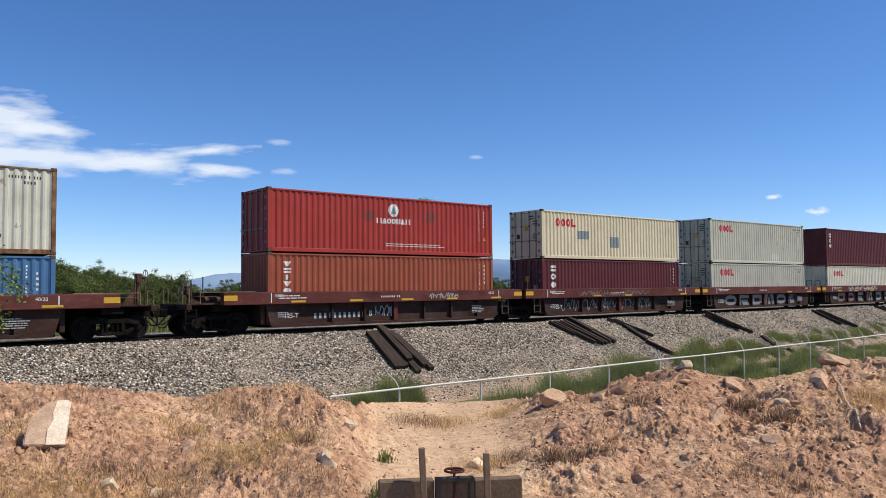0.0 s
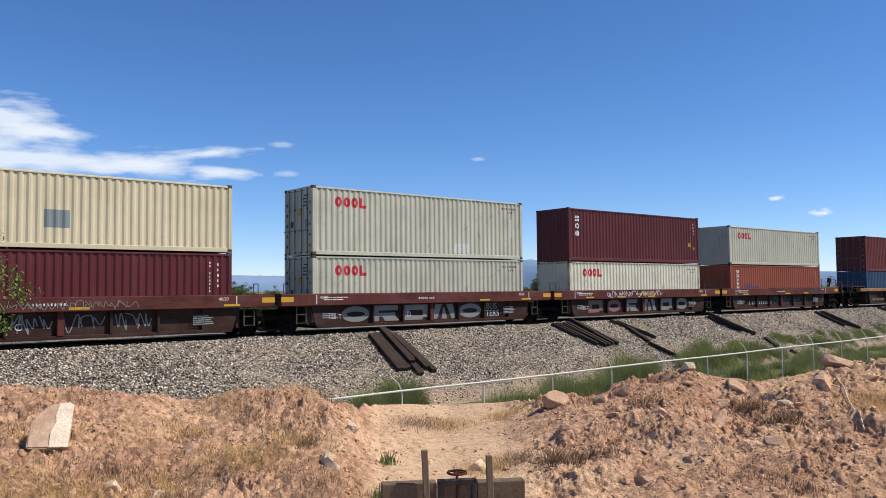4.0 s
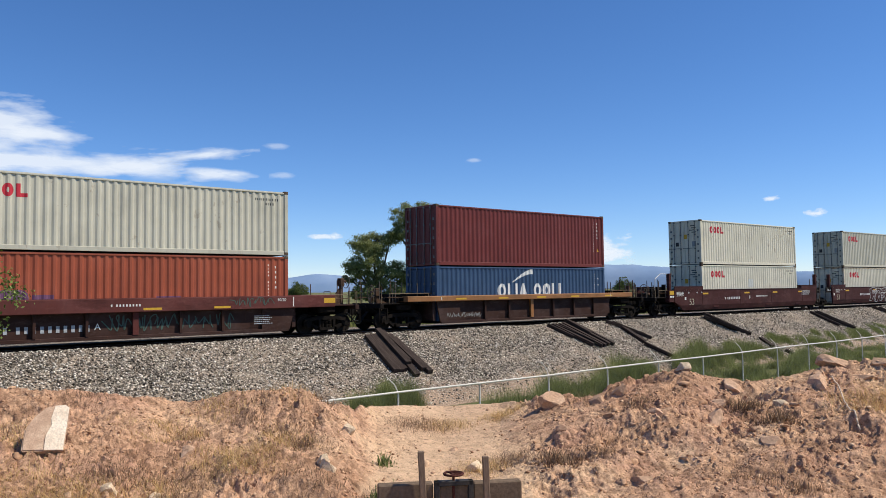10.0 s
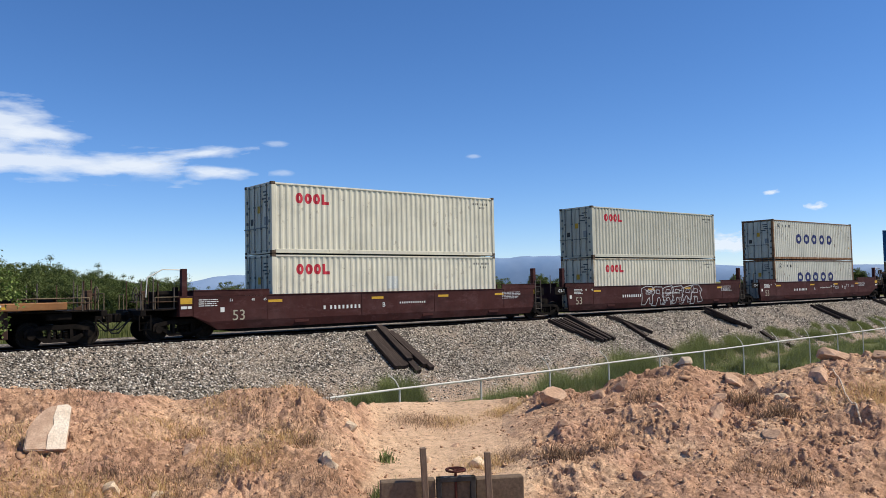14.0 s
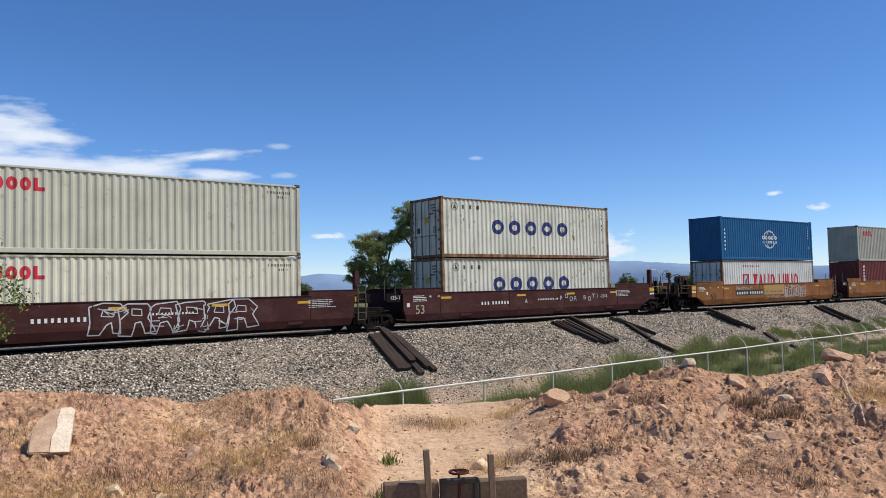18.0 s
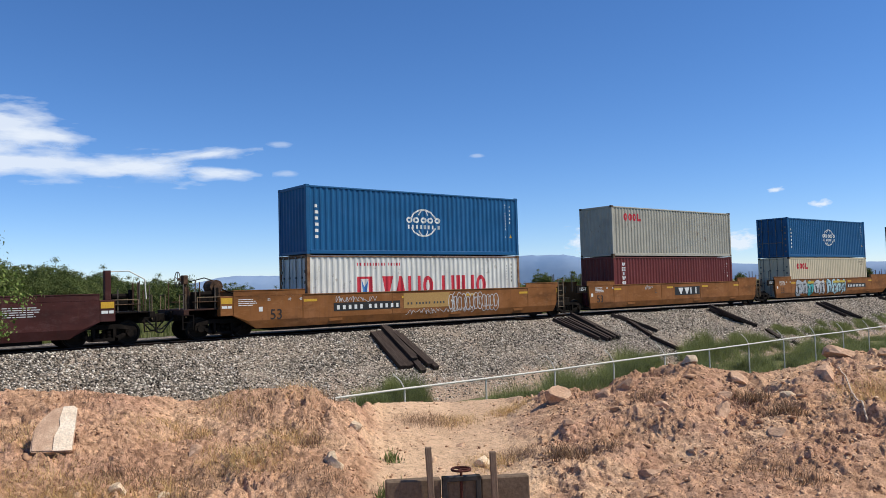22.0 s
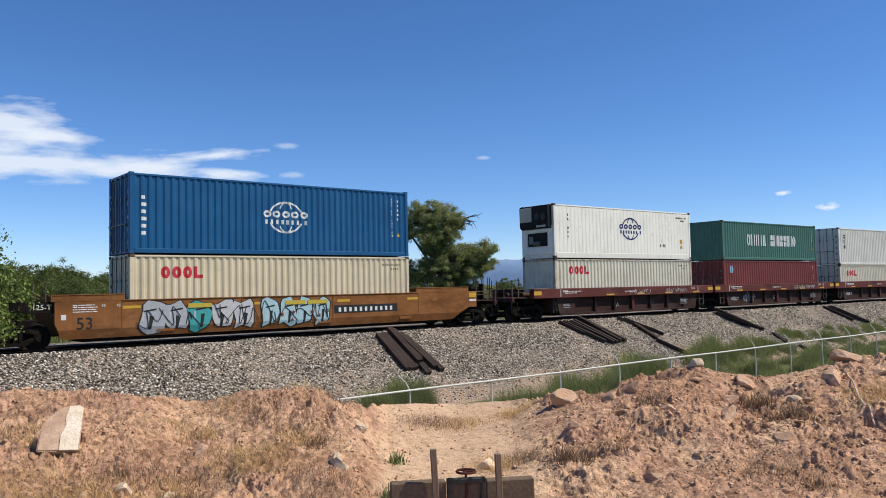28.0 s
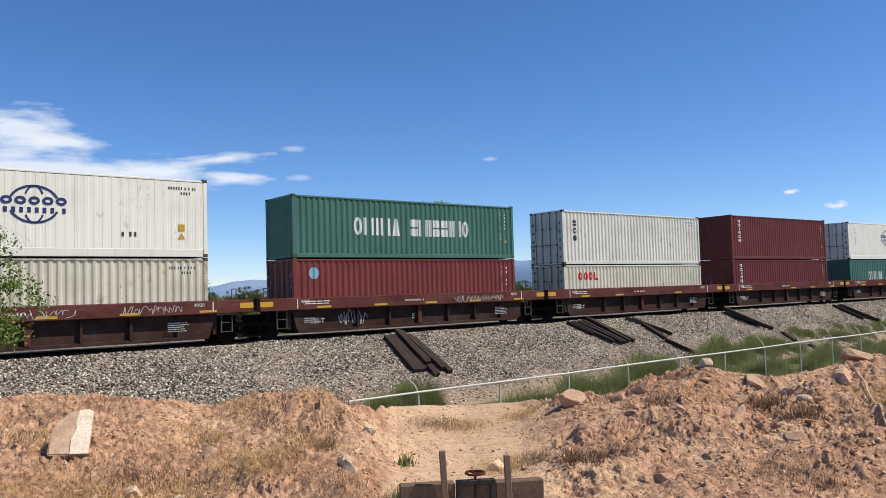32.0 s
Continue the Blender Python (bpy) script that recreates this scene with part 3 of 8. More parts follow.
bank = grid_mesh("dirt_bank", HEAP_X, HEAP_Y, HEAP_Z, M["dirt"], False)
low = np.repeat(np.interp(heap_turns, CREST[:, 0], CREST[:, 2])[:, None], len(heap_reach), 1) + 0.10 * swell(HEAP_X * 2.1, HEAP_Y * 2.1, 91) + 0.06 * swell(HEAP_X * 6, HEAP_Y * 6, 92)
bank.attributes.new("trodden", "FLOAT", "POINT").data.foreach_set("value", smooth01((0.10 - low) / 0.28).ravel().astype(np.float32))
tagged(new("dirt_bank", bank), "heaped banks of crumbly reddish earth", "dirt bank", kind="structure")
# plain skirts before and behind the heaps, down to the ground
for name, span in (("dirt_apron", np.linspace(5.0, R0 + 0.01, 8)), ("dirt_back", np.linspace(14.57, 17.5, 12))):
    AT, AR = np.meshgrid(np.linspace(12, 88, 160), span, indexing="ij")
    tagged(new(name, grid_mesh(name, AR * np.cos(np.radians(AT)), AR * np.sin(np.radians(AT)), heap_z(AT, AR) - 0.01, M["dirt"], False)), "bare reddish earth at the foot of the banks", "dirt bank", kind="structure")

# crumbs and stones lying on the heaps
k = 13000
tt, rr = rng.uniform(14, 86, k), 7.6 + 6.2 * rng.random(k) ** 0.8
keep = rng.random(k) < np.clip((np.interp(tt, CREST[:, 0], CREST[:, 2]) + 0.35) / 0.6, 0.012, 1)
tt, rr = tt[keep], rr[keep]
size = 0.006 + 0.030 * rng.random(len(tt)) ** 4
cen = np.array([heap_at(a, b) for a, b in zip(tt, rr)])
cen[:, 2] += size * 0.25
tagged(new("loose_clods", pebble_soup("loose_clods", cen, size, M["clods"])), "loose clods and stones on the earth banks", "clods", kind="stuff")

LUMP = bmesh.new()
bmesh.ops.create_icosphere(LUMP, subdivisions=1, radius=1.15)
LUMP_V = np.array([v.co[:] for v in LUMP.verts])
LUMP_F = np.array([[v.index for v in f.verts] for f in LUMP.faces])
LUMP.free()


def lump_soup(name, centres, sizes, material):
    """Rounded but chipped stones, each cut by a few planes of its own."""
    k_ = len(centres)
    v = np.repeat(LUMP_V[None], k_, 0)
    for _ in range(9):
        nrm = rng.normal(0, 1, (k_, 3))
        nrm /= np.linalg.norm(nrm, axis=1)[:, None]
        h = np.clip((v * nrm[:, None]).sum(-1) - rng.uniform(0.12, 0.5, (k_, 1)), 0, None)
        v = v - h[..., None] * nrm[:, None] * 0.95
    v = v * rng.uniform(0.65, 1.25, (k_, 1, 3)) * (1 + rng.normal(0, 0.04, (k_, len(LUMP_V), 1)))
    v[..., 2] *= 0.8
    v = v * sizes[:, None, None] + centres[:, None]
    f = (LUMP_F[None] + (np.arange(k_) * len(LUMP_V))[:, None, None]).reshape(-1, 3)
    return soup(name, v.reshape(-1, 3), f, material)


k = 1300
tt, rr = rng.uniform(14, 86, k), 7.7 + 5.4 * rng.random(k)
keep = (rng.random(k) < np.where(tt < 44, 0.9, np.where(tt < 57, 0.08, 0.25))) & (rr < np.interp(tt, CREST[:, 0], CREST[:, 1]) + 0.2)
tt, rr = tt[keep], rr[keep]
size = 0.02 + 0.085 * rng.random(len(tt)) ** 3.5
cen = np.array([heap_at(a, b) for a, b in zip(tt, rr)])
cen[:, 2] += size * 0.15
tagged(new("loose_rocks", lump_soup("loose_rocks", cen, size, M["clods"])), "small rocks embedded in the earth banks", "rocks", kind="stuff")

# the ballast bed, bent with the track
bx = np.arange(-90, 340, 1.0)
prof = [(-7.2, -0.6), (-5.9, -0.16), (-4.5, -0.17), (-1.9, -0.17), (-0.9, -0.2), (0.9, -0.2), (1.3, -0.13), (1.6, -0.04), (2.05, -0.2), (2.6, -0.55), (3.6, -1.06), (4.7, -1.62), (5.9, -2.2), (6.9, -2.62)]
BX = np.repeat(bx[:, None], len(prof), 1)
BQ = np.repeat(np.array([p[0] for p in prof])[None], len(bx), 0)
BZ = np.repeat(np.array([p[1] for p in prof])[None], len(bx), 0)
BZ = BZ + np.array([[noise.noise(Vector((a * 0.4, b * 0.6, 5))) * (0.10 if b > 2 else 0.02) for b in [p[0] for p in prof]] for a in bx])
# oily stone, near black out to q = -4.5 to paint in the train's shadow
M["bed"] = mottled("oily_shaded_ballast", [(0.010, 0.009, 0.007), (0.022, 0.018, 0.015), (0.045, 0.038, 0.031)], 9, 0.95, 22, 0.04, 0.9)
cut_a, cut_b = 2, [p[0] for p in prof].index(1.3)
for name, i0, i1, mat, words in (("ballast", cut_b, len(prof) - 1, "ballast", "sloping bank of grey crushed-stone ballast"), ("track_bed", cut_a, cut_b, "bed", "oily ballast about the rails, darkened for the train's shadow"), ("ballast_shoulder", 0, cut_a, "ballast", "pale crushed stone beyond the track")):
    c_ = slice(i0, i1 + 1)
    tagged(new(name, grid_mesh(name, BX[:, c_], (track_y(BX) - BQ)[:, c_], BZ[:, c_], M[mat])), words, "ballast", kind="structure")


def slope_z(q):
    return np.interp(q, [p[0] for p in prof], [p[1] for p in prof])


k = 60000
sx = 2 + 100 * rng.random(k) ** 1.7
sq = rng.uniform(1.3, 6.6, k)
bare = swell(sx * 0.22, sq * 0.5, 101) + 0.5 * swell(sx * 0.8, sq * 1.3, 102) + 0.26 * (sq - 4.3)
keep = rng.random(k) > np.clip((bare - 0.5) * 1.4, 0, 0.6)
sx, sq = sx[keep], sq[keep]
k = len(sx)
size = rng.uniform(0.024, 0.066, k)
sz = slope_z(sq) + size * 0.2 + np.array([noise.noise(Vector((a * 0.4, b * 0.6, 5))) * 0.08 for a, b in zip(sx, sq)])
tagged(new("ballast_stones", pebble_soup("ballast_stones", np.stack([sx, track_y(sx) - sq, sz], -1), size, M["stones"])), "grey and white crushed stones of the track bed", "ballast", kind="stuff")


# ---------------------------------------------------------------- rails and sleepers
def swept(name, outline, q, material, x0=-90, x1=340, step=5.0):
    bm = bmesh.new()
    last = None
    x = x0
    while x <= x1:
        ring = [bm.verts.new((x, track_y(x) - q + a, b)) for a, b in outline]
        if last:
            for i in range(len(ring)):
                j = (i + 1) % len(ring)
                bm.faces.new((last[i], last[j], ring[j], ring[i]))
        else:
            bm.faces.new(ring)
        last = ring
        x += step
    bm.faces.new(last[::-1])
    return put(name, bm, material)


track = tagged(new("railway_track"), "single railway track on dark timber sleepers", "track", kind="structure")
WEB = [(-0.07, -0.172), (0.07, -0.172), (0.07, -0.16), (0.012, -0.14), (0.012, -0.045), (0.034, -0.035), (0.034, -0.008), (-0.034, -0.008), (-0.034, -0.035), (-0.012, -0.045), (-0.012, -0.14), (-0.07, -0.16)]
HEAD = [(-0.036, -0.012), (0.036, -0.012), (0.034, 0.0), (-0.034, 0.0)]
for q in (-0.7525, 0.7525):
    r = share("rail", swept("rail", WEB, q, M["rail_web"]), track)
    share("rail_head", swept("rail_head", HEAD, q, M["rail_top"]), r, None, "worn running surface, darkened for shade under the train")
tie_me = put("sleeper", box(bmesh.new(), -0.115, 0.115, -1.3, 1.3, -0.35, -0.173, 0.01), M["old_tie"])
for i in range(170):
    x = -14 + 0.56 * i
    share("sleeper", tie_me, track, pose(x, track_y(x), random.uniform(-0.006, 0.004), 0, 0, track_turn(x) + random.uniform(-1, 1)))


# ---------------------------------------------------------------- containers
LONG, WIDE = 12.192, 2.438
HALF = LONG / 2
MESHES = {}


def cached(key, make):
    if key not in MESHES:
        MESHES[key] = make()
    return MESHES[key]


def corrugated(length, z0, z1, pitch, depth, flat, face_y):
    """A pressed steel wall along x that faces -y, its outer flats at face_y."""
    bm = bmesh.new()
    count = max(2, round(length / pitch))
    p = length / count
    slope = (p - 2 * flat) / 2
    xs_, ds = [], []
    for i in range(count):
        a = -length / 2 + i * p
        xs_ += [a, a + flat, a + flat + slope, a + 2 * flat + slope]
        ds += [0, 0, depth, depth]
    xs_.append(length / 2)
    ds.append(0)
    lo = [bm.verts.new((x, face_y + d, z0)) for x, d in zip(xs_, ds)]
    hi = [bm.verts.new((x, face_y + d, z1)) for x, d in zip(xs_, ds)]
    back_lo = [bm.verts.new((x, face_y + depth + 0.012, z0)) for x in (xs_[0], xs_[-1])]
    back_hi = [bm.verts.new((x, face_y + depth + 0.012, z1)) for x in (xs_[0], xs_[-1])]
    for i in range(len(xs_) - 1):
        bm.faces.new((lo[i], lo[i + 1], hi[i + 1], hi[i]))
    bm.faces.new((back_lo[1], back_lo[0], back_hi[0], back_hi[1]))
    return bm


def turned(bm, m):
    bm.transform(m)
    return bm


def casting():
    bm = box(bmesh.new(), -0.089, 0.089, -0.081, 0.081, -0.059, 0.059, 0.008)
    box(bm, -0.035, 0.035, -0.083, -0.079, -0.025, 0.025)
    return bm


def door_leaf(wd, z0, z1):
    bm = bmesh.new()
    box(bm, -0.03, 0.0, -wd / 2, wd / 2, z0, z1, 0.008)
    for i in range(3):                      # raised bands between shallow troughs
        a = -wd / 2 + 0.08 + i * (wd - 0.16) / 3
        box(bm, -0.048, -0.03, a, a + (wd - 0.16) / 3 - 0.10, z0 + 0.09, z1 - 0.09, 0.006)
    return bm


def lock_rod(z0, z1):
    bm = bmesh.new()
    tube(bm, (-0.075, 0, z0), (-0.075, 0, z1), 0.019, 8)
    for z in (z0 + 0.05, z0 + (z1 - z0) * 0.35, z0 + (z1 - z0) * 0.68, z1 - 0.05):
        box(bm, -0.10, -0.045, -0.045, 0.045, z - 0.04, z + 0.04)
    z = z0 + (z1 - z0) * 0.36
    box(bm, -0.115, -0.095, -0.02, 0.42, z - 0.018, z + 0.018)
    return bm


def reefer_end(ob, h, body):
    """The machinery end of a cooled container."""
    x = -HALF + 0.02
    ob_frame = share("machinery_panel", put("machinery_panel", boxes((x, x + 0.06, -1.1, 1.1, 0.12, h - 0.12), (x - 0.05, x, -1.08, -0.80, 0.2, 1.75), (x - 0.05, x, 0.80, 1.08, 0.2, 1.75), (x - 0.05, x, -0.8, 0.8, 0.2, 0.62), (x - 0.05, x, -0.8, 0.8, 1.42, 1.75), bevel=0.01), M["reefer"]), ob)
    bm = bmesh.new()
    prism(bm, [(x - 0.30, 1.75), (x - 0.22, 1.62), (x + 0.0, 1.58), (x + 0.0, h - 0.06), (x - 0.27, h - 0.06), (x - 0.30, h - 0.12)], -1.06, 1.06)
    share("condenser_housing", put("condenser_housing", bm, M["black"]), ob, None, "black overhanging machinery housing")
    share("control_box", put("control_box", boxes((x - 0.36, x - 0.29, 0.12, 0.98, 1.98, h - 0.14), (x - 0.33, x - 0.29, -0.9, -0.2, 1.66, 1.78), bevel=0.02), M["grey"]), ob, None, "grey electric control box")
    for yy in (-0.28, -0.74):
        bm = bmesh.new()
        tube(bm, (x - 0.29, yy, 2.22), (x - 0.35, yy, 2.22), 0.19, 14)
        share("fan", put("fan", bm, M["steel_dark"]), ob)
    bm = bmesh.new()
    box(bm, x - 0.04, x - 0.005, -0.72, 0.72, 0.66, 1.38)
    share("compressor_bay", put("compressor_bay", bm, M["black"]), ob)
    bm = bmesh.new()
    tube(bm, (x - 0.06, -0.3, 0.82), (x - 0.06, 0.25, 0.82), 0.12, 10)
    box(bm, x - 0.08, x - 0.02, 0.3, 0.6, 0.8, 1.2)
    share("compressor", put("compressor", bm, M["bar_steel"]), ob)


def container(name, h, colour, label, end="door", frame_mat=None, smooth_side=False, door_mat=None):
    """An ISO box, standing on its origin, its near long side at -y and its seen end at -x."""
    ob = tagged(new(name), label, "shipping container", group="containers on the train")
    if not smooth_side:
        RIDGED.add(ob.name)
    body, frame_m = M[colour], M[frame_mat or colour]
    dm = M[door_mat or colour]
    fk = frame_mat or colour
    yo = WIDE / 2
    if smooth_side:
        def wall():
            bm = corrugated(LONG - 0.30, 0.28, h - 0.12, 0.30, 0.006, 0.135, -yo + 0.014)
            return put("side_panel", bm, body)
        near = cached(("plainside", h, colour), wall)
    else:
        near = cached(("side", h, colour), lambda: put("side_panel", corrugated(LONG - 0.30, 0.16, h - 0.11, 0.278, 0.036, 0.072, -yo + 0.018), body))
    share("side_panel", near, ob)
    share("side_panel", near, ob, pose(0, 0, 0, 0, 0, 180))
    post = cached(("post", h, fk), lambda: put("corner_post", boxes((-0.075, 0.075, -0.08, 0.08, 0.118, h - 0.118), bevel=0.012), frame_m))
    own = colour in ("blue", "navy")
    cast = cached(("cast", fk if own else "dark"), lambda: put("corner_casting", casting(), frame_m if own else M["casting"]))
    for sx in (-1, 1):
        for sy in (-1, 1):
            share("corner_post", post, ob, pose(sx * (HALF - 0.079), sy * (yo - 0.083), 0))
            for z in (0.059, h - 0.059):
                share("corner_casting", cast, ob, pose(sx * (HALF - 0.089), sy * (yo - 0.081), z, 0, 0, 0 if sy < 0 else 180))
    rl = LONG - 0.356
    top = cached(("top", fk), lambda: put("top_rail", boxes((-rl / 2, rl / 2, -0.03, 0.03, -0.06, 0.0), bevel=0.008), frame_m))
    bot = cached(("bot", fk, smooth_side), lambda: put("bottom_rail", boxes((-rl / 2, rl / 2, -0.03, 0.03, 0.0, 0.28 if smooth_side else 0.16), bevel=0.01), frame_m))
    for sy in (-1, 1):
        share("top_rail", top, ob, pose(0, sy * (yo - 0.033), h - 0.052))
        share("bottom_rail", bot, ob, pose(0, sy * (yo - 0.036), 0.012))
    share("roof", cached(("roof", colour), lambda: put("roof", boxes((-rl / 2, rl / 2, -yo + 0.07, yo - 0.07, -0.05, -0.02)), body)), ob, pose(0, 0, h - 0.01))
    share("underframe", cached(("under",), lambda: put("underframe", boxes((-rl / 2, rl / 2, -yo + 0.08, yo - 0.08, 0.04, 0.15)), M["steel_dark"])), ob)
    beam = cached(("beam", fk), lambda: put("end_sill", boxes((-0.06, 0.06, -yo + 0.165, yo - 0.165, 0, 0.12), bevel=0.01), frame_m))
    for sx in (-1, 1):
        for z in (0.01, h - 0.13):
            share("end_sill", beam, ob, pose(sx * (HALF - 0.08), 0, z))
    shut = cached(("end", h, colour), lambda: put("end_panel", turned(corrugated(WIDE - 0.31, 0.13, h - 0.13, 0.26, 0.045, 0.06, -HALF + 0.03), pose(0, 0, 0, 0, 0, -90)), body))
    share("end_panel", shut, ob, pose(0, 0, 0, 0, 0, 180))
    if end == "shut":
        share("end_panel", shut, ob)
    elif end == "reefer":
        reefer_end(ob, h, body)
    else:
        wd = (WIDE - 0.33) / 2
        leaf = cached(("leaf", h, door_mat or colour), lambda: put("door", door_leaf(wd - 0.012, 0.14, h - 0.14), dm))
        rod = cached(("rod", h), lambda: put("lock_rod", lock_rod(0.06, h - 0.06), M["bar_steel"]))
        hinge = cached(("hinge",), lambda: put("hinge", boxes((-0.075, -0.02, -0.05, 0.06, -0.06, 0.06)), M["bar_steel"]))
        for sy in (-1, 1):
            d = share("door", leaf, ob, pose(-HALF + 0.075, sy * wd / 2, 0))
            for o in (-0.24, 0.26):
                share("lock_rod", rod, d, pose(0, o * (1 if sy > 0 else -1), 0), "steel locking rod")
            for z in (0.4, 0.85, 1.3, 1.75, 2.2):
                share("hinge", hinge, d, pose(0, sy * (wd / 2 - 0.04), z))
    return ob


# ---- markings: flat shapes on the near side; u from the left end, v from the container's floor
FACE = -WIDE / 2 + 0.010


RIDGED = set()                  # containers with pressed walls, on which paint follows the ridges


def cut_u(poly, u, keep_right):
    out = []
    for (ua, va), (ub, vb) in zip(poly, poly[1:] + poly[:1]):
        ina, inb = (ua >= u) == keep_right, (ub >= u) == keep_right
        if ina:
            out.append((ua, va))
        if ina != inb:
            t = (u - ua) / (ub - ua)
            out.append((u, va + (vb - va) * t))
    return out


def ridged_faces(bm, poly, lift=0.0):
    """Paint laid over the pressed wall: the outline cut at every fold and set 3 mm proud of the steel."""
    run = LONG - 0.30
    p = run / round(run / 0.278)
    ramp_ = (p - 0.144) / 2
    u0, u1 = min(u for u, v in poly), max(u for u, v in poly)
    def depth(u):
        w = (u - 0.15) % p
        return 0.0 if w < 0.072 else (w - 0.072) / ramp_ * 0.036 if w < 0.072 + ramp_ else 0.036 if w < 0.144 + ramp_ else (p - w) / ramp_ * 0.036
    folds = [u0]
    k_ = int((u0 - 0.15) // p)
    while 0.15 + k_ * p < u1:
        folds += [0.15 + k_ * p + o for o in (0.0, 0.072, 0.072 + ramp_, 0.144 + ramp_) if u0 < 0.15 + k_ * p + o < u1]
        k_ += 1
    folds.append(u1)
    for a, b in zip(folds, folds[1:]):
        if b - a < 1e-4:
            continue
        q = cut_u(cut_u(poly, a + 1e-6, True), b - 1e-6, False)
        if len(q) > 2:
            da, db = depth(a + 1e-5), depth(b - 1e-5)
            vs = [bm.verts.new((u - HALF, -WIDE / 2 + 0.015 - lift + da + (db - da) * (u - a) / (b - a), v)) for u, v in q]
            f = bm.faces.new(vs)
            f.normal_update()
            if f.normal.y > 0:
                f.normal_flip()


def shape(parent, name, mk, outlines, label="", y=None):
    if name in ("paint_patch", "warning_label") and len(outlines) > 1:
        return [shape(parent, name, mk, [o], label, y) for o in outlines][-1]
    bm = bmesh.new()
    for o in outlines:
        if parent.name in RIDGED:
            ridged_faces(bm, o, 0.0 if y is None else 0.005)
        else:
            fan(bm, [(u - HALF, v) for u, v in o], (FACE - 0.006) if y is None else y)
    if parent.name in RIDGED:
        bmesh.ops.remove_doubles(bm, verts=bm.verts[:], dist=0.0012)
    return part(name, bm, M[mk], parent, label)


def rect(u0, u1, v0, v1):
    return [(u0, v0), (u1, v0), (u1, v1), (u0, v1)]


def rounded(u0, u1, v0, v1, r):
    pts = []
    for cx, cz, a0 in ((u1 - r, v1 - r, 0), (u0 + r, v1 - r, 90), (u0 + r, v0 + r, 180), (u1 - r, v0 + r, 270)):
        for k_ in range(4):
            a = radians(a0 + 30 * k_)
            pts.append((cx + r * math.cos(a), cz + r * math.sin(a)))
    return pts[::-1]


def ring_quads(cx, cz, rx, rz, w, a0=0, a1=360, n=24):
    out = []
    for i in range(n):
        a, b = radians(a0 + (a1 - a0) * i / n), radians(a0 + (a1 - a0) * (i + 1) / n)
        out.append([(cx + (rx - w) * math.cos(a), cz + (rz - w) * math.sin(a)), (cx + rx * math.cos(a), cz + rz * math.sin(a)),
                    (cx + rx * math.cos(b), cz + rz * math.sin(b)), (cx + (rx - w) * math.cos(b), cz + (rz - w) * math.sin(b))][::-1])
    return out


def glyph(ch, a, b, v0, v1, t):
    """One plain shape of a mark: o ring, d disc, b block, k pair of bars, e pair of stacked bars, v triangle, y hanging triangle, i bar, l corner."""
    cx, cz, rx, rz = (a + b) / 2, (v0 + v1) / 2, (b - a) / 2, (v1 - v0) / 2
    if ch == "o":
        return ring_quads(cx, cz, rx, rz, t, n=18)
    if ch == "d":
        return [[(cx + rx * math.cos(-k_ * math.pi / 9), cz + rz * math.sin(-k_ * math.pi / 9)) for k_ in range(18)]]
    if ch == "b":
        return [rect(a, b, v0, v1)]
    if ch == "k":
        return [rect(a, a + t, v0, v1), rect(b - t, b, v0, v1)]
    if ch == "e":
        return [rounded(a, b, v0, cz - t * 0.25, t * 0.5), rounded(a, b, cz + t * 0.25, v1, t * 0.5)]
    if ch == "v":
        return [[(a, v0), (b, v0), (cx + t * 0.4, v1), (cx - t * 0.4, v1)]]
    if ch == "y":
        return [[(cx - t * 0.4, v0), (cx + t * 0.4, v0), (b, v1), (a, v1)]]
    if ch == "i":
        return [rect(cx - t * 0.55, cx + t * 0.55, v0, v1)]
    if ch == "l":
        return [[(a, v0), (b, v0), (b, v0 + t), (a + t, v0 + t), (a + t, v1), (a, v1)]]
    return []


def lay_glyphs(parent, mk, glyphs, label, y=None):
    """Each separate piece of a mark as a part of its own; a ring stays whole."""
    for ch, quads in glyphs:
        for piece in ([quads] if ch == "o" else [[q] for q in quads]):
            shape(parent, "emblem", mk, piece, label, y)


def emblem(parent, u0, u1, v0, v1, mk, plan, label, weight=0.28, y=None):
    """A maker's mark as a row of plain shapes; narrow ones and gaps take half a place."""
    size = [0.5 if ch in " i" else 1.2 if ch == "k" else 1.0 for ch in plan]
    w = (u1 - u0) / sum(size)
    out, u = [], u0
    for ch, k_ in zip(plan, size):
        a, b = u + 0.08 * w, u + (k_ - 0.08) * w
        t = weight * min(w * 0.88, v1 - v0) + 0.012
        out.append((ch, glyph(ch, a, b, v0, v1, t)))
        u += k_ * w
    lay_glyphs(parent, mk, out, label, y)


def column_mark(parent, u0, u1, v0, v1, mk, n, label, fill=0.74):
    """A maker's mark of plain shapes one below the other."""
    h = (v1 - v0) / n
    out = []
    for i, ch in zip(range(n), {3: "eod", 5: "yeiyo"}.get(n, "yeiyeo")):
        z = v1 - (i + 1) * h
        out.append((ch, glyph(ch, u0, u1, z + h * (1 - fill) / 2, z + h * (1 + fill) / 2, (u1 - u0) * 0.27)))
    lay_glyphs(parent, mk, out, label)


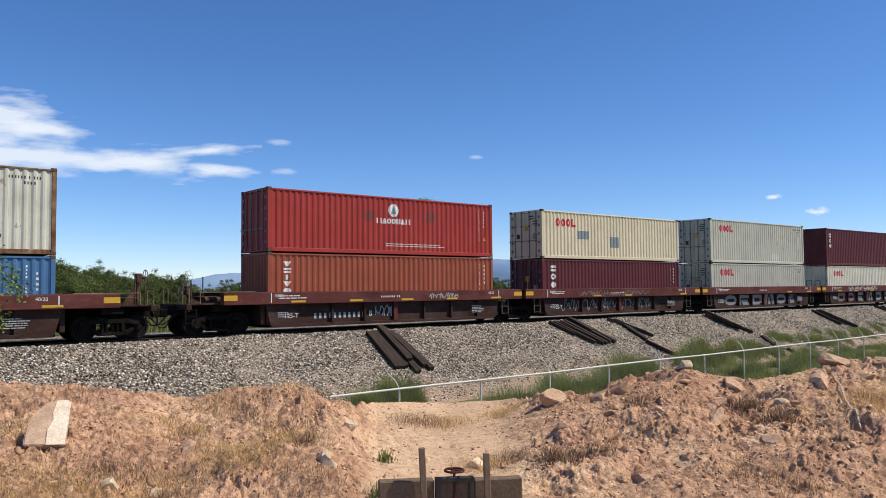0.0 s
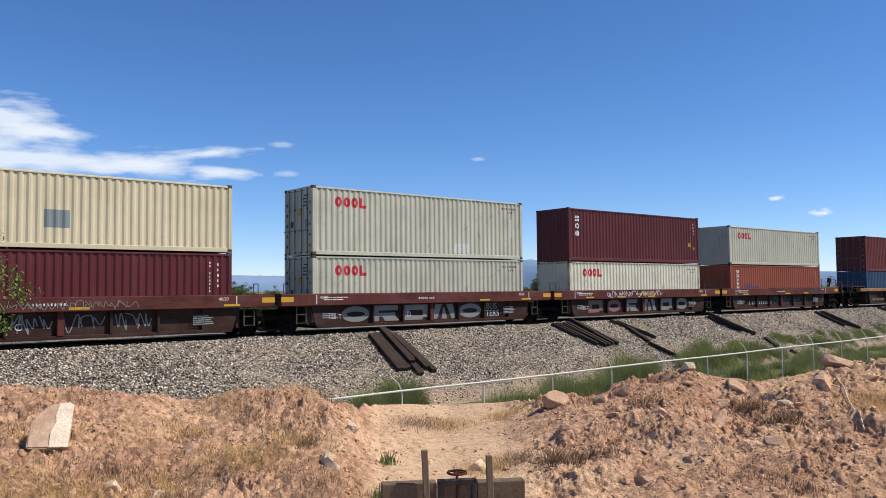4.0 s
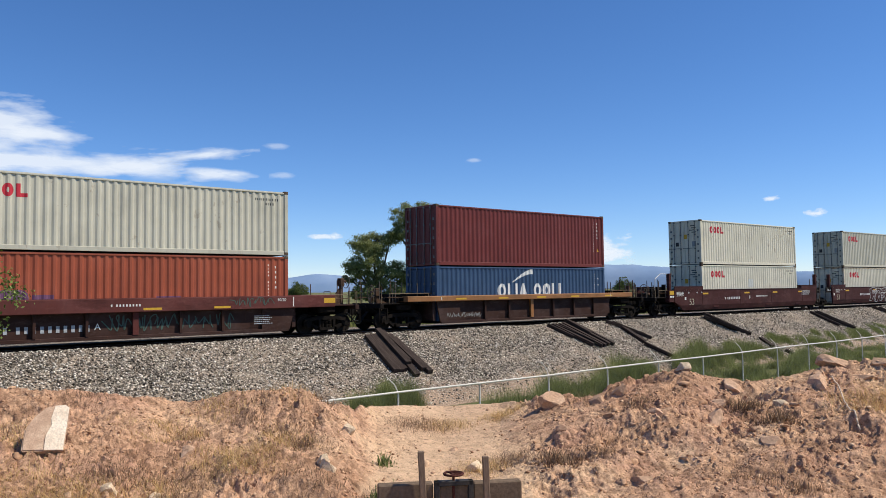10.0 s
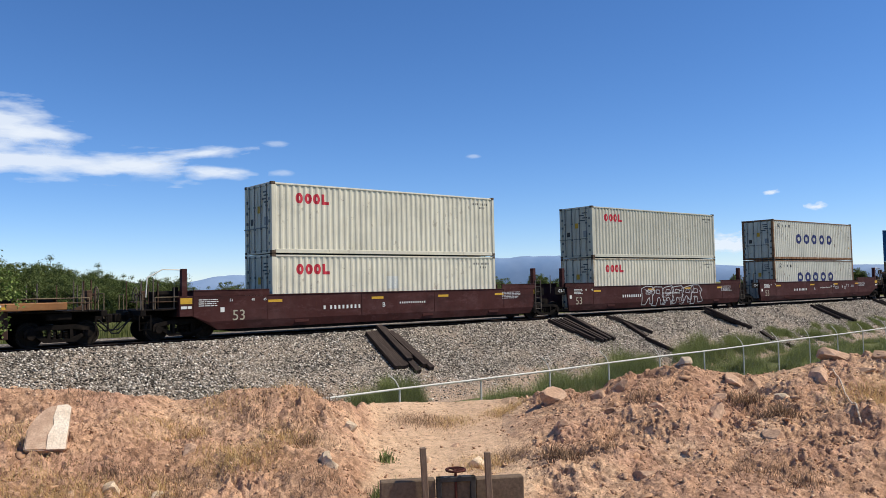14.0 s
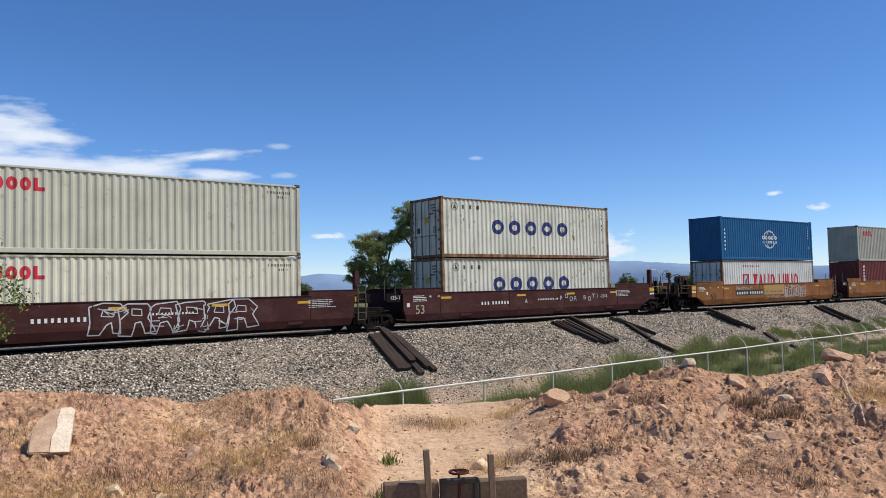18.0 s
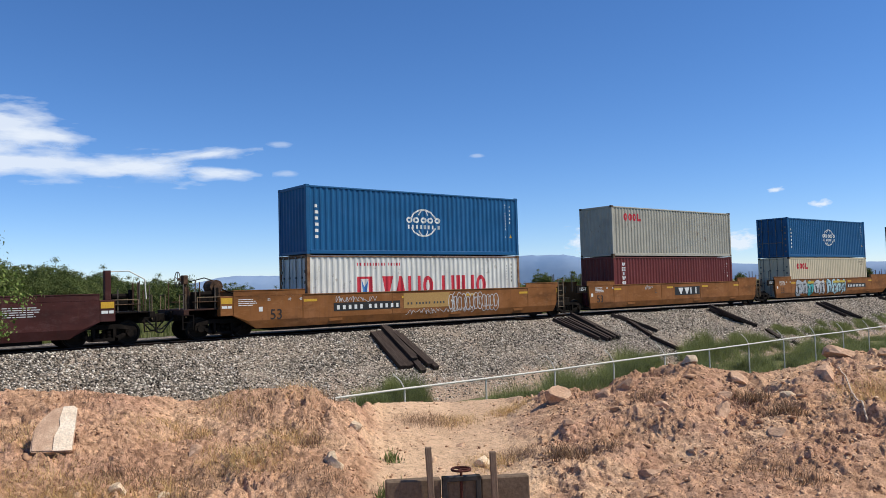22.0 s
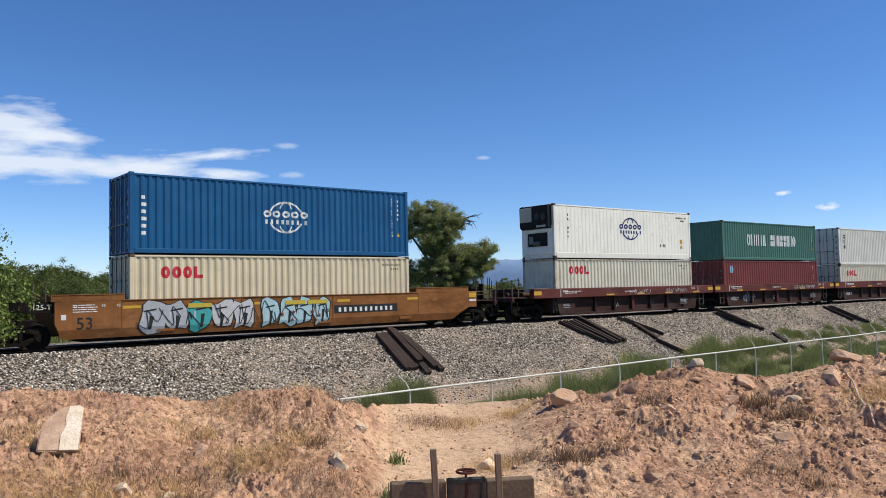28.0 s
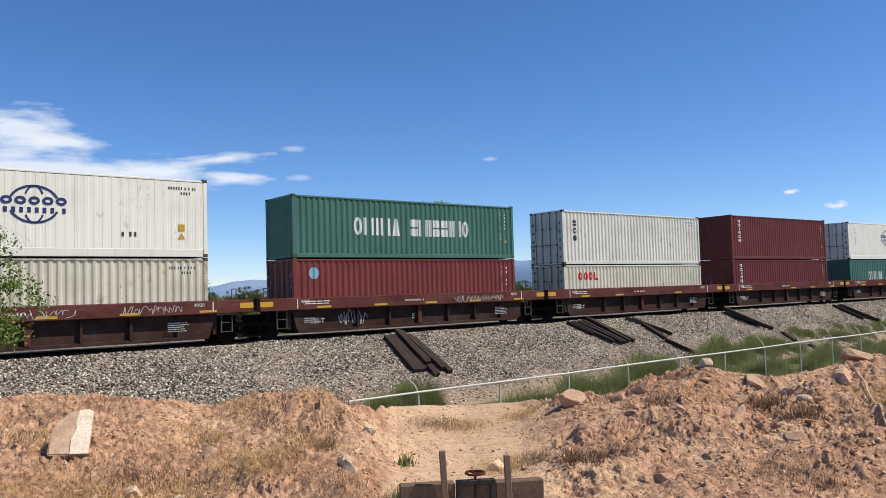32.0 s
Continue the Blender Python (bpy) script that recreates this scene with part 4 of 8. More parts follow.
def bars(parent, name, mk, u0, u1, v0, v1, n, rows=1, label="", seed=1, vertical=False):
    """Small writing too fine to read: bars of its size."""
    rd = random.Random(seed)
    out = []
    if vertical:
        h = (v1 - v0) / n
        for i in range(n):
            if rd.random() < 0.88:
                w = (u1 - u0) * rd.uniform(0.4, 0.75)
                out.append(rect(u0, u0 + w, v0 + i * h, v0 + i * h + h * 0.5))
    else:
        w, rh = (u1 - u0) / n, (v1 - v0) / rows
        for r_ in range(rows):
            u, end_ = u0, u1 - (rd.random() * 0.3 * (u1 - u0) if rows > 1 else 0)
            while u < end_ - w * 0.3:
                ln = min(w * (rd.choice((0.7, 0.7, 1.7, 2.6)) if rows > 1 else 0.46), end_ - u)
                out.append(rect(u, u + ln, v0 + r_ * rh, v0 + r_ * rh + rh * (0.42 if rows > 1 else 0.8)))
                u += ln + w * (0.3 if rows > 1 else (1.1 if rd.random() < 0.12 else 0.54))
    return tagged(shape(parent, name, mk, out, label), kind="stuff")


def globe_mark(parent, u, v, mk, mk2=None):
    r, rz, w = 1.0, 0.64, 0.075
    arcs = [ring_quads(u, v, r * 0.78, rz, w, 22, 158, 16), ring_quads(u, v, r * 0.78, rz, w, 202, 338, 16)]
    arcs += [ring_quads(u, v, r * 0.34, rz, 0.06, 35, 145, 10), ring_quads(u, v, r * 0.34, rz, 0.06, 215, 325, 10)]
    for arc_ in arcs:
        shape(parent, "emblem_arc", mk2 or mk, arc_, "arc of an open globe emblem")
    emblem(parent, u - 1.02, u + 1.02, v - 0.02, v + 0.26, mk, "ooooo", "band of bold rings")
    bars(parent, "emblem_bar", mk, u - 0.9, u + 0.95, v - 0.28, v - 0.06, 8, 1, "", 5)


def id_marks(parent, h, mk, seed, top=True):
    """The code panel by the far end of the side."""
    bars(parent, "code_bar", mk, 11.30, 11.38, h * 0.30, h - 0.28, 13, 1, "", seed, True)
    bars(parent, "code_bar", mk, 11.62, 11.72, h * 0.55, h - 0.30, 5, 1, "", seed + 1, True)
    shape(parent, "warning_label", "mk_yellow", [[(11.58, h * 0.30), (11.76, h * 0.30), (11.67, h * 0.30 + 0.17)]], "yellow triangular warning label")


def code_top(parent, h, mk, seed):
    bars(parent, "code_bar", mk, 10.75, 11.75, h - 0.42, h - 0.30, 11, 1, "", seed)
    bars(parent, "code_bar", mk, 11.2, 11.6, h - 0.60, h - 0.48, 4, 1, "", seed + 2)


KNEE, TUCK = 0.64, 0.30           # height at which smooth sides turn in, and their slope


def clip_at(poly, z, keep_above):
    out = []
    for (xa, za), (xb, zb) in zip(poly, poly[1:] + poly[:1]):
        ina, inb = (za >= z) == keep_above, (zb >= z) == keep_above
        if ina:
            out.append((xa, za))
        if ina != inb:
            t = (z - za) / (zb - za)
            out.append((xa + (xb - xa) * t, z))
    return out


def side_shape(parent, name, mk, outlines, label, y):
    """A painted shape that follows a smooth wagon's side round its knee."""
    bm = bmesh.new()
    for o in outlines:
        up_, lo_ = clip_at(o, KNEE, True), clip_at(o, KNEE, False)
        if len(up_) > 2:
            fan(bm, [(u - HALF, v) for u, v in up_], y)
        if len(lo_) > 2:
            n0 = len(bm.verts)
            fan(bm, [(u - HALF, v) for u, v in lo_], y)
            bm.verts.ensure_lookup_table()
            for v in bm.verts[n0:]:
                v.co.y += (KNEE - v.co.z) * TUCK
    return part(name, bm, M[mk], parent, label)


def spray(parent, name, mk, u0, u1, v0, v1, n, y, seed, w=0.05, label="", tuck=False, loops=False):
    """Loose looping strokes of spray paint."""
    n, w = int(n * 1.5), w * 0.65
    rd = random.Random(seed)
    out = []
    cw = (u1 - u0) / n
    for i in range(n):
        cx, cz = u0 + (i + 0.5) * cw, (v0 + v1) / 2
        k0, hi_ = rd.randint(4, 7), rd.random() < 0.5
        pts = []
        for k_ in range(k0):
            z = rd.uniform(0.12, 0.5) if hi_ else rd.uniform(-0.5, -0.1)
            pts.append((cx + (k_ / (k0 - 1) - 0.5 + rd.uniform(-0.28, 0.22)) * cw * 1.15, cz + z * (v1 - v0)))
            hi_ = not hi_ if rd.random() < 0.85 else hi_
        if loops:
            turn0 = rd.uniform(0, 6)
            pts = [(cx + math.cos(turn0 + 0.9 * k_) * cw * (0.85 - 0.05 * k_), cz + math.sin(turn0 + 0.9 * k_) * (v1 - v0) * (0.5 - 0.03 * k_)) for k_ in range(11)]
        fine = []
        for j in range(len(pts) - 1):
            p0, p1, p2, p3 = pts[max(j - 1, 0)], pts[j], pts[j + 1], pts[min(j + 2, len(pts) - 1)]
            for s_ in range(5):
                t = s_ / 5
                fine.append(tuple(0.5 * (2 * b + (c - a_) * t + (2 * a_ - 5 * b + 4 * c - d) * t * t + (3 * b - a_ - 3 * c + d) * t ** 3) for a_, b, c, d in zip(p0, p1, p2, p3)))
        for j in range(len(fine) - 1):
            (x0, z0), (x1, z1) = fine[j], fine[j + 1]
            L_ = math.hypot(x1 - x0, z1 - z0) + 1e-6
            nx_, nz_ = -(z1 - z0) / L_ * w / 2, (x1 - x0) / L_ * w / 2
            out.append([(x0 - nx_, z0 - nz_), (x1 - nx_, z1 - nz_), (x1 + nx_, z1 + nz_), (x0 + nx_, z0 + nz_)])
    if tuck:
        return tagged(side_shape(parent, name, mk, out, label, y), kind="stuff")
    return tagged(shape(parent, name, mk, out, label, y), kind="stuff")


def lettering(parent, text, u, v, size, mk, y, label="", bold=0.0):
    cu = bpy.data.curves.new("lettering", "FONT")
    cu.body, cu.size, cu.extrude, cu.offset = text, size, 0.003, bold
    tmp = bpy.data.objects.new("lettering", cu)
    me = bpy.data.meshes.new_from_object(tmp)
    bpy.data.objects.remove(tmp)
    bpy.data.curves.remove(cu)
    me.materials.append(M[mk])
    ob = share("lettering", me, parent, pose(u - HALF, y, v, 90, 0, 0), label)
    return ob


# ---------------------------------------------------------------- wagons
R_WHEEL = 0.42


def wheelset_mesh():
    bm = bmesh.new()
    for s in (-1, 1):
        y = s * 0.7525
        n = 24
        rings = []
        for r, yy in ((0.08, -0.05), (0.14, -0.03), (0.34, -0.02), (0.36, -0.065), (R_WHEEL, -0.065), (R_WHEEL, 0.03), (R_WHEEL + 0.026, 0.045), (R_WHEEL + 0.026, 0.065), (0.34, 0.065), (0.14, 0.03), (0.08, 0.06)):
            rings.append([bm.verts.new((r * math.cos(2 * math.pi * i / n), y - s * yy, r * math.sin(2 * math.pi * i / n))) for i in range(n)])
        for a, b in zip(rings, rings[1:]):
            for i in range(n):
                j = (i + 1) % n
                bm.faces.new((a[i], a[j], b[j], b[i]))
    tube(bm, (0, -1.03, 0), (0, 1.03, 0), 0.075, 10)
    for s in (-1, 1):
        for k_ in range(3):                      # bolts of the axle cap, off centre so that the turning shows
            a = 2 * math.pi * k_ / 3
            tube(bm, (0.05 * math.cos(a), s * 1.03, 0.05 * math.sin(a)), (0.05 * math.cos(a), s * 1.06, 0.05 * math.sin(a)), 0.018, 6)
    return put("wheelset", bm, M["wheel"])


def side_frame_mesh():
    bm = bmesh.new()
    for s in (-1, 1):
        y0 = s * 1.0
        # frame as bars round two openings
        for q in ([(-1.12, 0.50), (-1.05, 0.63), (-0.5, 0.75), (0.5, 0.75), (1.05, 0.63), (1.12, 0.50), (1.0, 0.50), (0.45, 0.60), (-0.45, 0.60), (-1.0, 0.50)],
                  [(-1.10, 0.36), (-1.10, 0.52), (-0.72, 0.52), (-0.72, 0.36)], [(0.72, 0.36), (0.72, 0.52), (1.10, 0.52), (1.10, 0.36)],
                  [(-0.78, 0.38), (-0.66, 0.44), (-0.36, 0.30), (-0.36, 0.17), (-0.48, 0.17)], [(0.66, 0.44), (0.78, 0.38), (0.48, 0.17), (0.36, 0.17), (0.36, 0.30)],
                  [(-0.46, 0.17), (-0.46, 0.28), (0.46, 0.28), (0.46, 0.17)], [(-0.40, 0.28), (-0.40, 0.60), (-0.30, 0.60), (-0.30, 0.28)], [(0.30, 0.28), (0.30, 0.60), (0.40, 0.60), (0.40, 0.28)]):
            prism(bm, q, y0 - 0.075, y0 + 0.075)
        for x in (-0.2, -0.02, 0.16):
            for k_ in range(5):
                tube(bm, (x, y0, 0.29 + 0.052 * k_), (x, y0, 0.315 + 0.052 * k_), 0.075, 10)
        for x in (-0.889, 0.889):
            tube(bm, (x, y0 + s * 0.02, R_WHEEL), (x, y0 + s * 0.12, R_WHEEL), 0.13, 12)
    box(bm, -0.16, 0.16, -1.05, 1.05, 0.56, 0.74, 0.02)
    return put("truck", bm, M["grime"])


WHEELSET, TRUCK = wheelset_mesh(), side_frame_mesh()
ROLLING = []                    # wheelsets, with their truck's place along the train


def truck(parent, x):
    t = share("truck", TRUCK, parent, pose(x, 0, 0), "sooty cast-steel wheel truck, blackened for shade under the deck")
    for o in (-0.889, 0.889):
        w = share("wheelset", WHEELSET, t, pose(o, 0, R_WHEEL))
        ROLLING.append((w, o))
    return t


def coupler(parent, x, s):
    """Knuckle coupler, hoses and uncoupling rod at an outer end; s says which way it points."""
    bm = bmesh.new()
    box(bm, x - s * 0.9 if s > 0 else x, x if s > 0 else x + 0.9, -0.09, 0.09, 0.78, 0.98, 0.02)
    box(bm, min(x, x - s * 0.28), max(x, x - s * 0.28), -0.19, 0.16, 0.72, 1.04, 0.04)
    part("coupler", bm, M["grime"], parent, "dark knuckle coupler")
    for yy, dip in ((-0.42, 0.34), (-0.30, 0.46), (0.35, 0.4)):
        bm = path_tube(bmesh.new(), [(x - s * 0.55, yy, 0.86), (x - s * 0.35, yy, 0.66), (x - s * 0.1, yy, dip), (x + s * 0.12, yy, dip + 0.02)], 0.024, 6)
        part("air_hose", bm, M["black"], parent)
    bm = bmesh.new()
    path_tube(bm, [(x - s * 0.5, -1.28, 0.8), (x - s * 0.45, -0.9, 1.0), (x - s * 0.35, -0.2, 1.06)], 0.014, 5)
    part("uncoupling_rod", bm, M["grime"], parent)


def ladder(parent, x, y, z0, z1, w=0.42, mat="rod"):
    bm = bmesh.new()
    for o in (-w / 2, w / 2):
        box(bm, x + o - 0.02, x + o + 0.02, y - 0.025, y + 0.025, z0, z1)
    n = max(2, round((z1 - z0) / 0.33))
    for i in range(n + 1):
        z = z0 + 0.03 + (z1 - z0 - 0.06) * i / n
        tube(bm, (x - w / 2, y, z), (x + w / 2, y, z), 0.014, 6)
    return part("ladder", bm, M[mat], parent)


def grabs(parent, pts, r=0.014, mat="rod", name="grab_rail"):
    for p in pts:
        part(name, path_tube(bmesh.new(), p, r, 6), M[mat], parent)


def end_platform(w, s, inner, outer, z, mat, brake):
    """Deck, bolster box and railings over an outer truck; s = -1 for the end at -x."""
    def X(v):
        return s * v
    def bx(a, b):
        return (min(X(a), X(b)), max(X(a), X(b)))
    part("draft_sill", boxes((*bx(inner - 0.3, outer - 0.45), -0.30, 0.30, z - 0.45, z - 0.06), bevel=0.02), M["grime"], w)
    part("end_deck", boxes((*bx(inner, outer - 0.75), -1.25, 1.25, z - 0.06, z), (*bx(outer - 0.75, outer - 0.55), -1.38, 1.38, z - 0.22, z - 0.02), bevel=0.012), M[mat], w, "worn steel end deck")
    part("bolster_box", boxes((*bx(inner + 1.1, inner + 1.9), -1.15, 1.15, z - 0.32, z - 0.065), bevel=0.03), M["grime"], w)
    for yy in (-0.55, 0.6):
        bm = bmesh.new()
        tube(bm, (X(inner + 0.5), yy, z + 0.12), (X(inner + 1.5), yy, z + 0.12), 0.12, 12)
        for o in (0.55, 1.45):
            tube(bm, (X(inner + o), yy, z + 0.12), (X(inner + o + 0.05), yy, z + 0.12), 0.135, 12)
        part("air_reservoir", bm, M["gear"], w, "rusty air reservoir", smooth=False)
    for yy in (-1.30, 1.02):
        part("walkway", boxes((*bx(inner + 0.1, outer - 1.0), yy, yy + 0.28, z + 0.24, z + 0.27), bevel=0.006), M["gear"], w, "narrow worn footway")
    grabs(w, [[(X(inner + 0.2), -1.28, z), (X(inner + 0.2), -1.28, z + 0.42), (X(outer - 1.1), -1.28, z + 0.42), (X(outer - 1.1), -1.28, z)]], 0.016, "tan_rail", "handrail")
    grabs(w, [[(X(outer - 0.65), -1.34, z - 0.3), (X(outer - 0.65), -1.34, z + 0.55), (X(outer - 0.65), -0.7, z + 0.55), (X(outer - 0.65), -0.7, z - 0.02)],
              [(X(outer - 0.65), 1.34, z - 0.3), (X(outer - 0.65), 1.34, z + 0.55), (X(outer - 0.65), 0.8, z + 0.55), (X(outer - 0.65), 0.8, z - 0.02)]], 0.017, "tan_rail")
    ladder(w, X(outer - 0.72), -1.36, z - 0.75, z - 0.2, 0.40, "grime")
    if brake:
        hub = z + {"drum": 1.12, "tall": 0.98, "low": 0.52}[brake]
        bm = boxes((*bx(outer - 0.99, outer - 0.89), -0.56, -0.44, z - 0.02, hub - 0.15), (*bx(outer - 1.02, outer - 0.82), -0.64, -0.36, hub - 0.20, hub + 0.15), bevel=0.025)
        tube(bm, (X(outer - 0.82), -0.5, hub), (X(outer - 0.66), -0.5, hub), 0.05, 10)
        prism(bm, [(X(outer - 1.0), z), (X(outer - 1.5), z), (X(outer - 1.02), hub - 0.3)], -0.54, -0.46)
        stand = part("hand_brake", bm, M["gear"], w, "rusty hand-brake stand and gear case")
        bm = torus(bmesh.new(), (X(outer - 0.66), -0.5, hub), "X", 0.28, 0.017, 22, 6)
        for i in range(5):
            a = 2 * math.pi * i / 5 + 0.4
            tube(bm, (X(outer - 0.66), -0.5, hub), (X(outer - 0.66), -0.5 + 0.28 * math.cos(a), hub + 0.28 * math.sin(a)), 0.012, 5)
        part("brake_wheel", bm, M["rod"], stand, "spoked hand-brake wheel")
        if brake == "drum":
            bm = bmesh.new()
            tube(bm, (X(inner + 1.75), -0.95, z + 0.82), (X(inner + 1.75), -0.25, z + 0.82), 0.25, 16)
            tube(bm, (X(inner + 1.75), -1.02, z + 0.82), (X(inner + 1.75), -0.95, z + 0.82), 0.13, 12)
            box(bm, *bx(inner + 1.55, inner + 1.95), -0.85, -0.35, z - 0.01, z + 0.62, 0.03)
            part("brake_cylinder", bm, M["gear"], w, "rusty brake cylinder on a pedestal")
            bm = bmesh.new()
            path_tube(bm, [(X(inner + 1.75), -0.6, z + 1.05), (X(inner + 2.1), -0.6, z + 1.16), (X(outer - 1.06), -0.55, hub - 0.1)], 0.022, 6)
            path_tube(bm, [(X(inner + 0.3), -0.9, z + 0.3), (X(inner + 0.9), -0.95, z + 0.46), (X(inner + 1.5), -0.9, z + 0.7)], 0.03, 6)
            part("brake_pipe", bm, M["grime"], w)
    grabs(w, [[(X(outer - o), yy, z - 0.05), (X(outer - o), yy, z + h_)] for o, yy, h_ in ((1.25, -1.15, 1.0), (0.85, -1.05, 0.75), (0.6, 0.3, 1.05), (1.6, 0.9, 0.9))], 0.024, "gear", "upright")
    truck(w, X(inner + 1.55))
    coupler(w, X(outer), s)


def link(w, x, z):
    """The joint between two units and the shared truck beneath it."""
    part("articulation", boxes((x - 1.0, x - 0.05, -0.34, 0.34, z - 0.62, z - 0.22), (x + 0.05, x + 1.0, -0.30, 0.30, z - 0.60, z - 0.25), (x - 0.42, x + 0.42, -0.55, 0.55, z - 0.70, z - 0.42), bevel=0.03), M["grime"], w)
    truck(w, x)


def ribbed_wagon(label, left, right, seed, edge="car_brown", panel="car_dark", sill=(1.14, 1.62), group="wagons", ribs=6, marks=True):
    """A well wagon whose side is a deep chord over recessed, ribbed panels. left / right: 'joint', 'open' (joined to the next unit) or 'end'."""
    w = tagged(new("well_wagon"), label, "rail wagon", group=group)
    rd = random.Random(seed)
    e = HALF + 1.62
    reach = {-1: HALF + (1.98 if left == "end" else 1.62), 1: HALF + (1.98 if right == "end" else 1.62)}
    z0, z1 = sill
    for s in (-1, 1):
        bm = bmesh.new()
        ya, yb = (-1.60, -1.27) if s < 0 else (1.27, 1.60)
        box(bm, -reach[-1], reach[1], ya, yb, z0, z1, 0.02)
        box(bm, -reach[-1], reach[1], ya + (0.05 if s < 0 else -0.06), yb - (-0.06 if s < 0 else 0.05), z1 - 0.03, z1 + 0.012)
        part("side_sill", bm, M[edge], w)
        part("well_panel", boxes((-HALF + 0.15, HALF - 0.15, s * 1.275 - 0.02, s * 1.275 + 0.02, 0.30, z0 + 0.02)), M[panel], w, "sooty recessed side panel, darkened for shade under the sill")
        part("bottom_chord", boxes((-HALF + 0.1, HALF - 0.1, s * 1.36 - 0.06, s * 1.36 + 0.06, 0.22, 0.34), bevel=0.012), M[panel], w)
        for sx in (-1, 1):                        # solid end plates of the panel
            bm = bmesh.new()
            prism(bm, [(sx * (HALF - 1.25), 0.30), (sx * (HALF - 0.05), 0.30), (sx * (HALF + 0.18), z0), (sx * (HALF - 1.25), z0)][::sx], s * 1.385 - 0.03, s * 1.385 + 0.03)
            part("end_plate", bm, M[panel], w)
        rib_me = cached(("rib", panel, z0), lambda: put("rib", boxes((-0.05, 0.05, -0.06, 0.06, 0.34, z0 - 0.004), bevel=0.01), M[panel]))
        wide = cached(("ribw", edge, z0), lambda: put("rib", boxes((-0.10, 0.10, -0.06, 0.06, 0.34, z0 - 0.004), bevel=0.01), M[edge]))
        for i in range(1, ribs):
            x = -HALF + 1.25 + (LONG - 2.5) * i / ribs
            share("rib", wide if i == (ribs + 1) // 2 else rib_me, w, pose(x, s * 1.385, 0))
    part("well_floor", boxes((-HALF, HALF, -1.28, 1.28, 0.22, 0.32)), M["grime"], w)
    for sx in (-1, 1):
        part("bulkhead", boxes((min(sx * (HALF + 0.12), sx * (HALF + 0.3)), max(sx * (HALF + 0.12), sx * (HALF + 0.3)), -1.27, 1.27, 0.35, z1 - 0.25), bevel=0.02), M[panel], w)
    y = -1.604
    for sx in (-1, 1):
        u = HALF + sx * (reach[sx] - 0.28)
        if marks:
            shape(w, "reflector", "mk_yellow", [rect(u - 0.27, u + 0.27, z0 + 0.17, z0 + 0.37)], "yellow marker panel", y)
        shape(w, "load_mark", "mk_white", [rect(HALF + sx * (HALF + 0.02) - 0.02, HALF + sx * (HALF + 0.02) + 0.02, z0 + 0.06, z1 - 0.04)], "", y)
    for u in (0.55, 3.3, 6.0, 8.6, 11.4):
        if rd.random() < 0.85:
            shape(w, "reflector", "mk_yellow", [rect(u + 0.3, u + 0.95, z0 + 0.06, z0 + 0.14)], "", y)
    if marks:
        bars(w, "stencil", "mk_white", 0.3, 1.6, z0 + 0.22, z0 + 0.40, 12, 2, "", seed, False).location.y = y - FACE + 0.006
        bars(w, "stencil", "mk_white", 5.2, 6.2, z0 + 0.20, z0 + 0.30, 9, 1, "", seed + 3).location.y = y - FACE + 0.006
        lettering(w, "40/20", 0.12, z1 - 0.20, 0.17, "mk_white", y - 0.001)
        lettering(w, "40/20", 11.5, z1 - 0.20, 0.17, "mk_white", y - 0.001)
        bars(w, "stencil", "sp_silver", 0.35, 1.0, 0.62, 0.86, 8, 3, "", seed + 5).location.y = -1.422 - FACE
        bars(w, "stencil", "sp_silver", 10.6, 11.4, 0.55, 0.92, 9, 5, "", seed + 6).location.y = -1.422 - FACE
    for s, kind in ((-1, left), (1, right)):
        if kind == "end":
            end_platform(w, s, HALF + 0.35, HALF + 3.86, 1.22, panel if edge == "car_brown" else "grime", "" if seed == 93 else "tall" if s > 0 and edge == "car_brown" else "low")
        else:
            x = s * 15.715 / 2
            part("end_deck", boxes((min(s * (HALF + 0.3), s * (HALF + 1.6)), max(s * (HALF + 0.3), s * (HALF + 1.6)), -1.27, 1.27, z1 - 0.40, z1 - 0.30), bevel=0.01), M[panel], w)
            ladder(w, s * (HALF + 0.62), -1.40, 0.42, z0 + 0.02, 0.42)
            grabs(w, [[(s * (HALF + 1.1), -1.2, z1), (s * (HALF + 1.1), -1.2, z1 + 0.42), (s * (HALF + 1.1), -0.8, z1 + 0.42), (s * (HALF + 1.1), -0.8, z1 - 0.2)]], 0.02)
            if kind == "joint":
                link(w, x, 1.25)
    return w


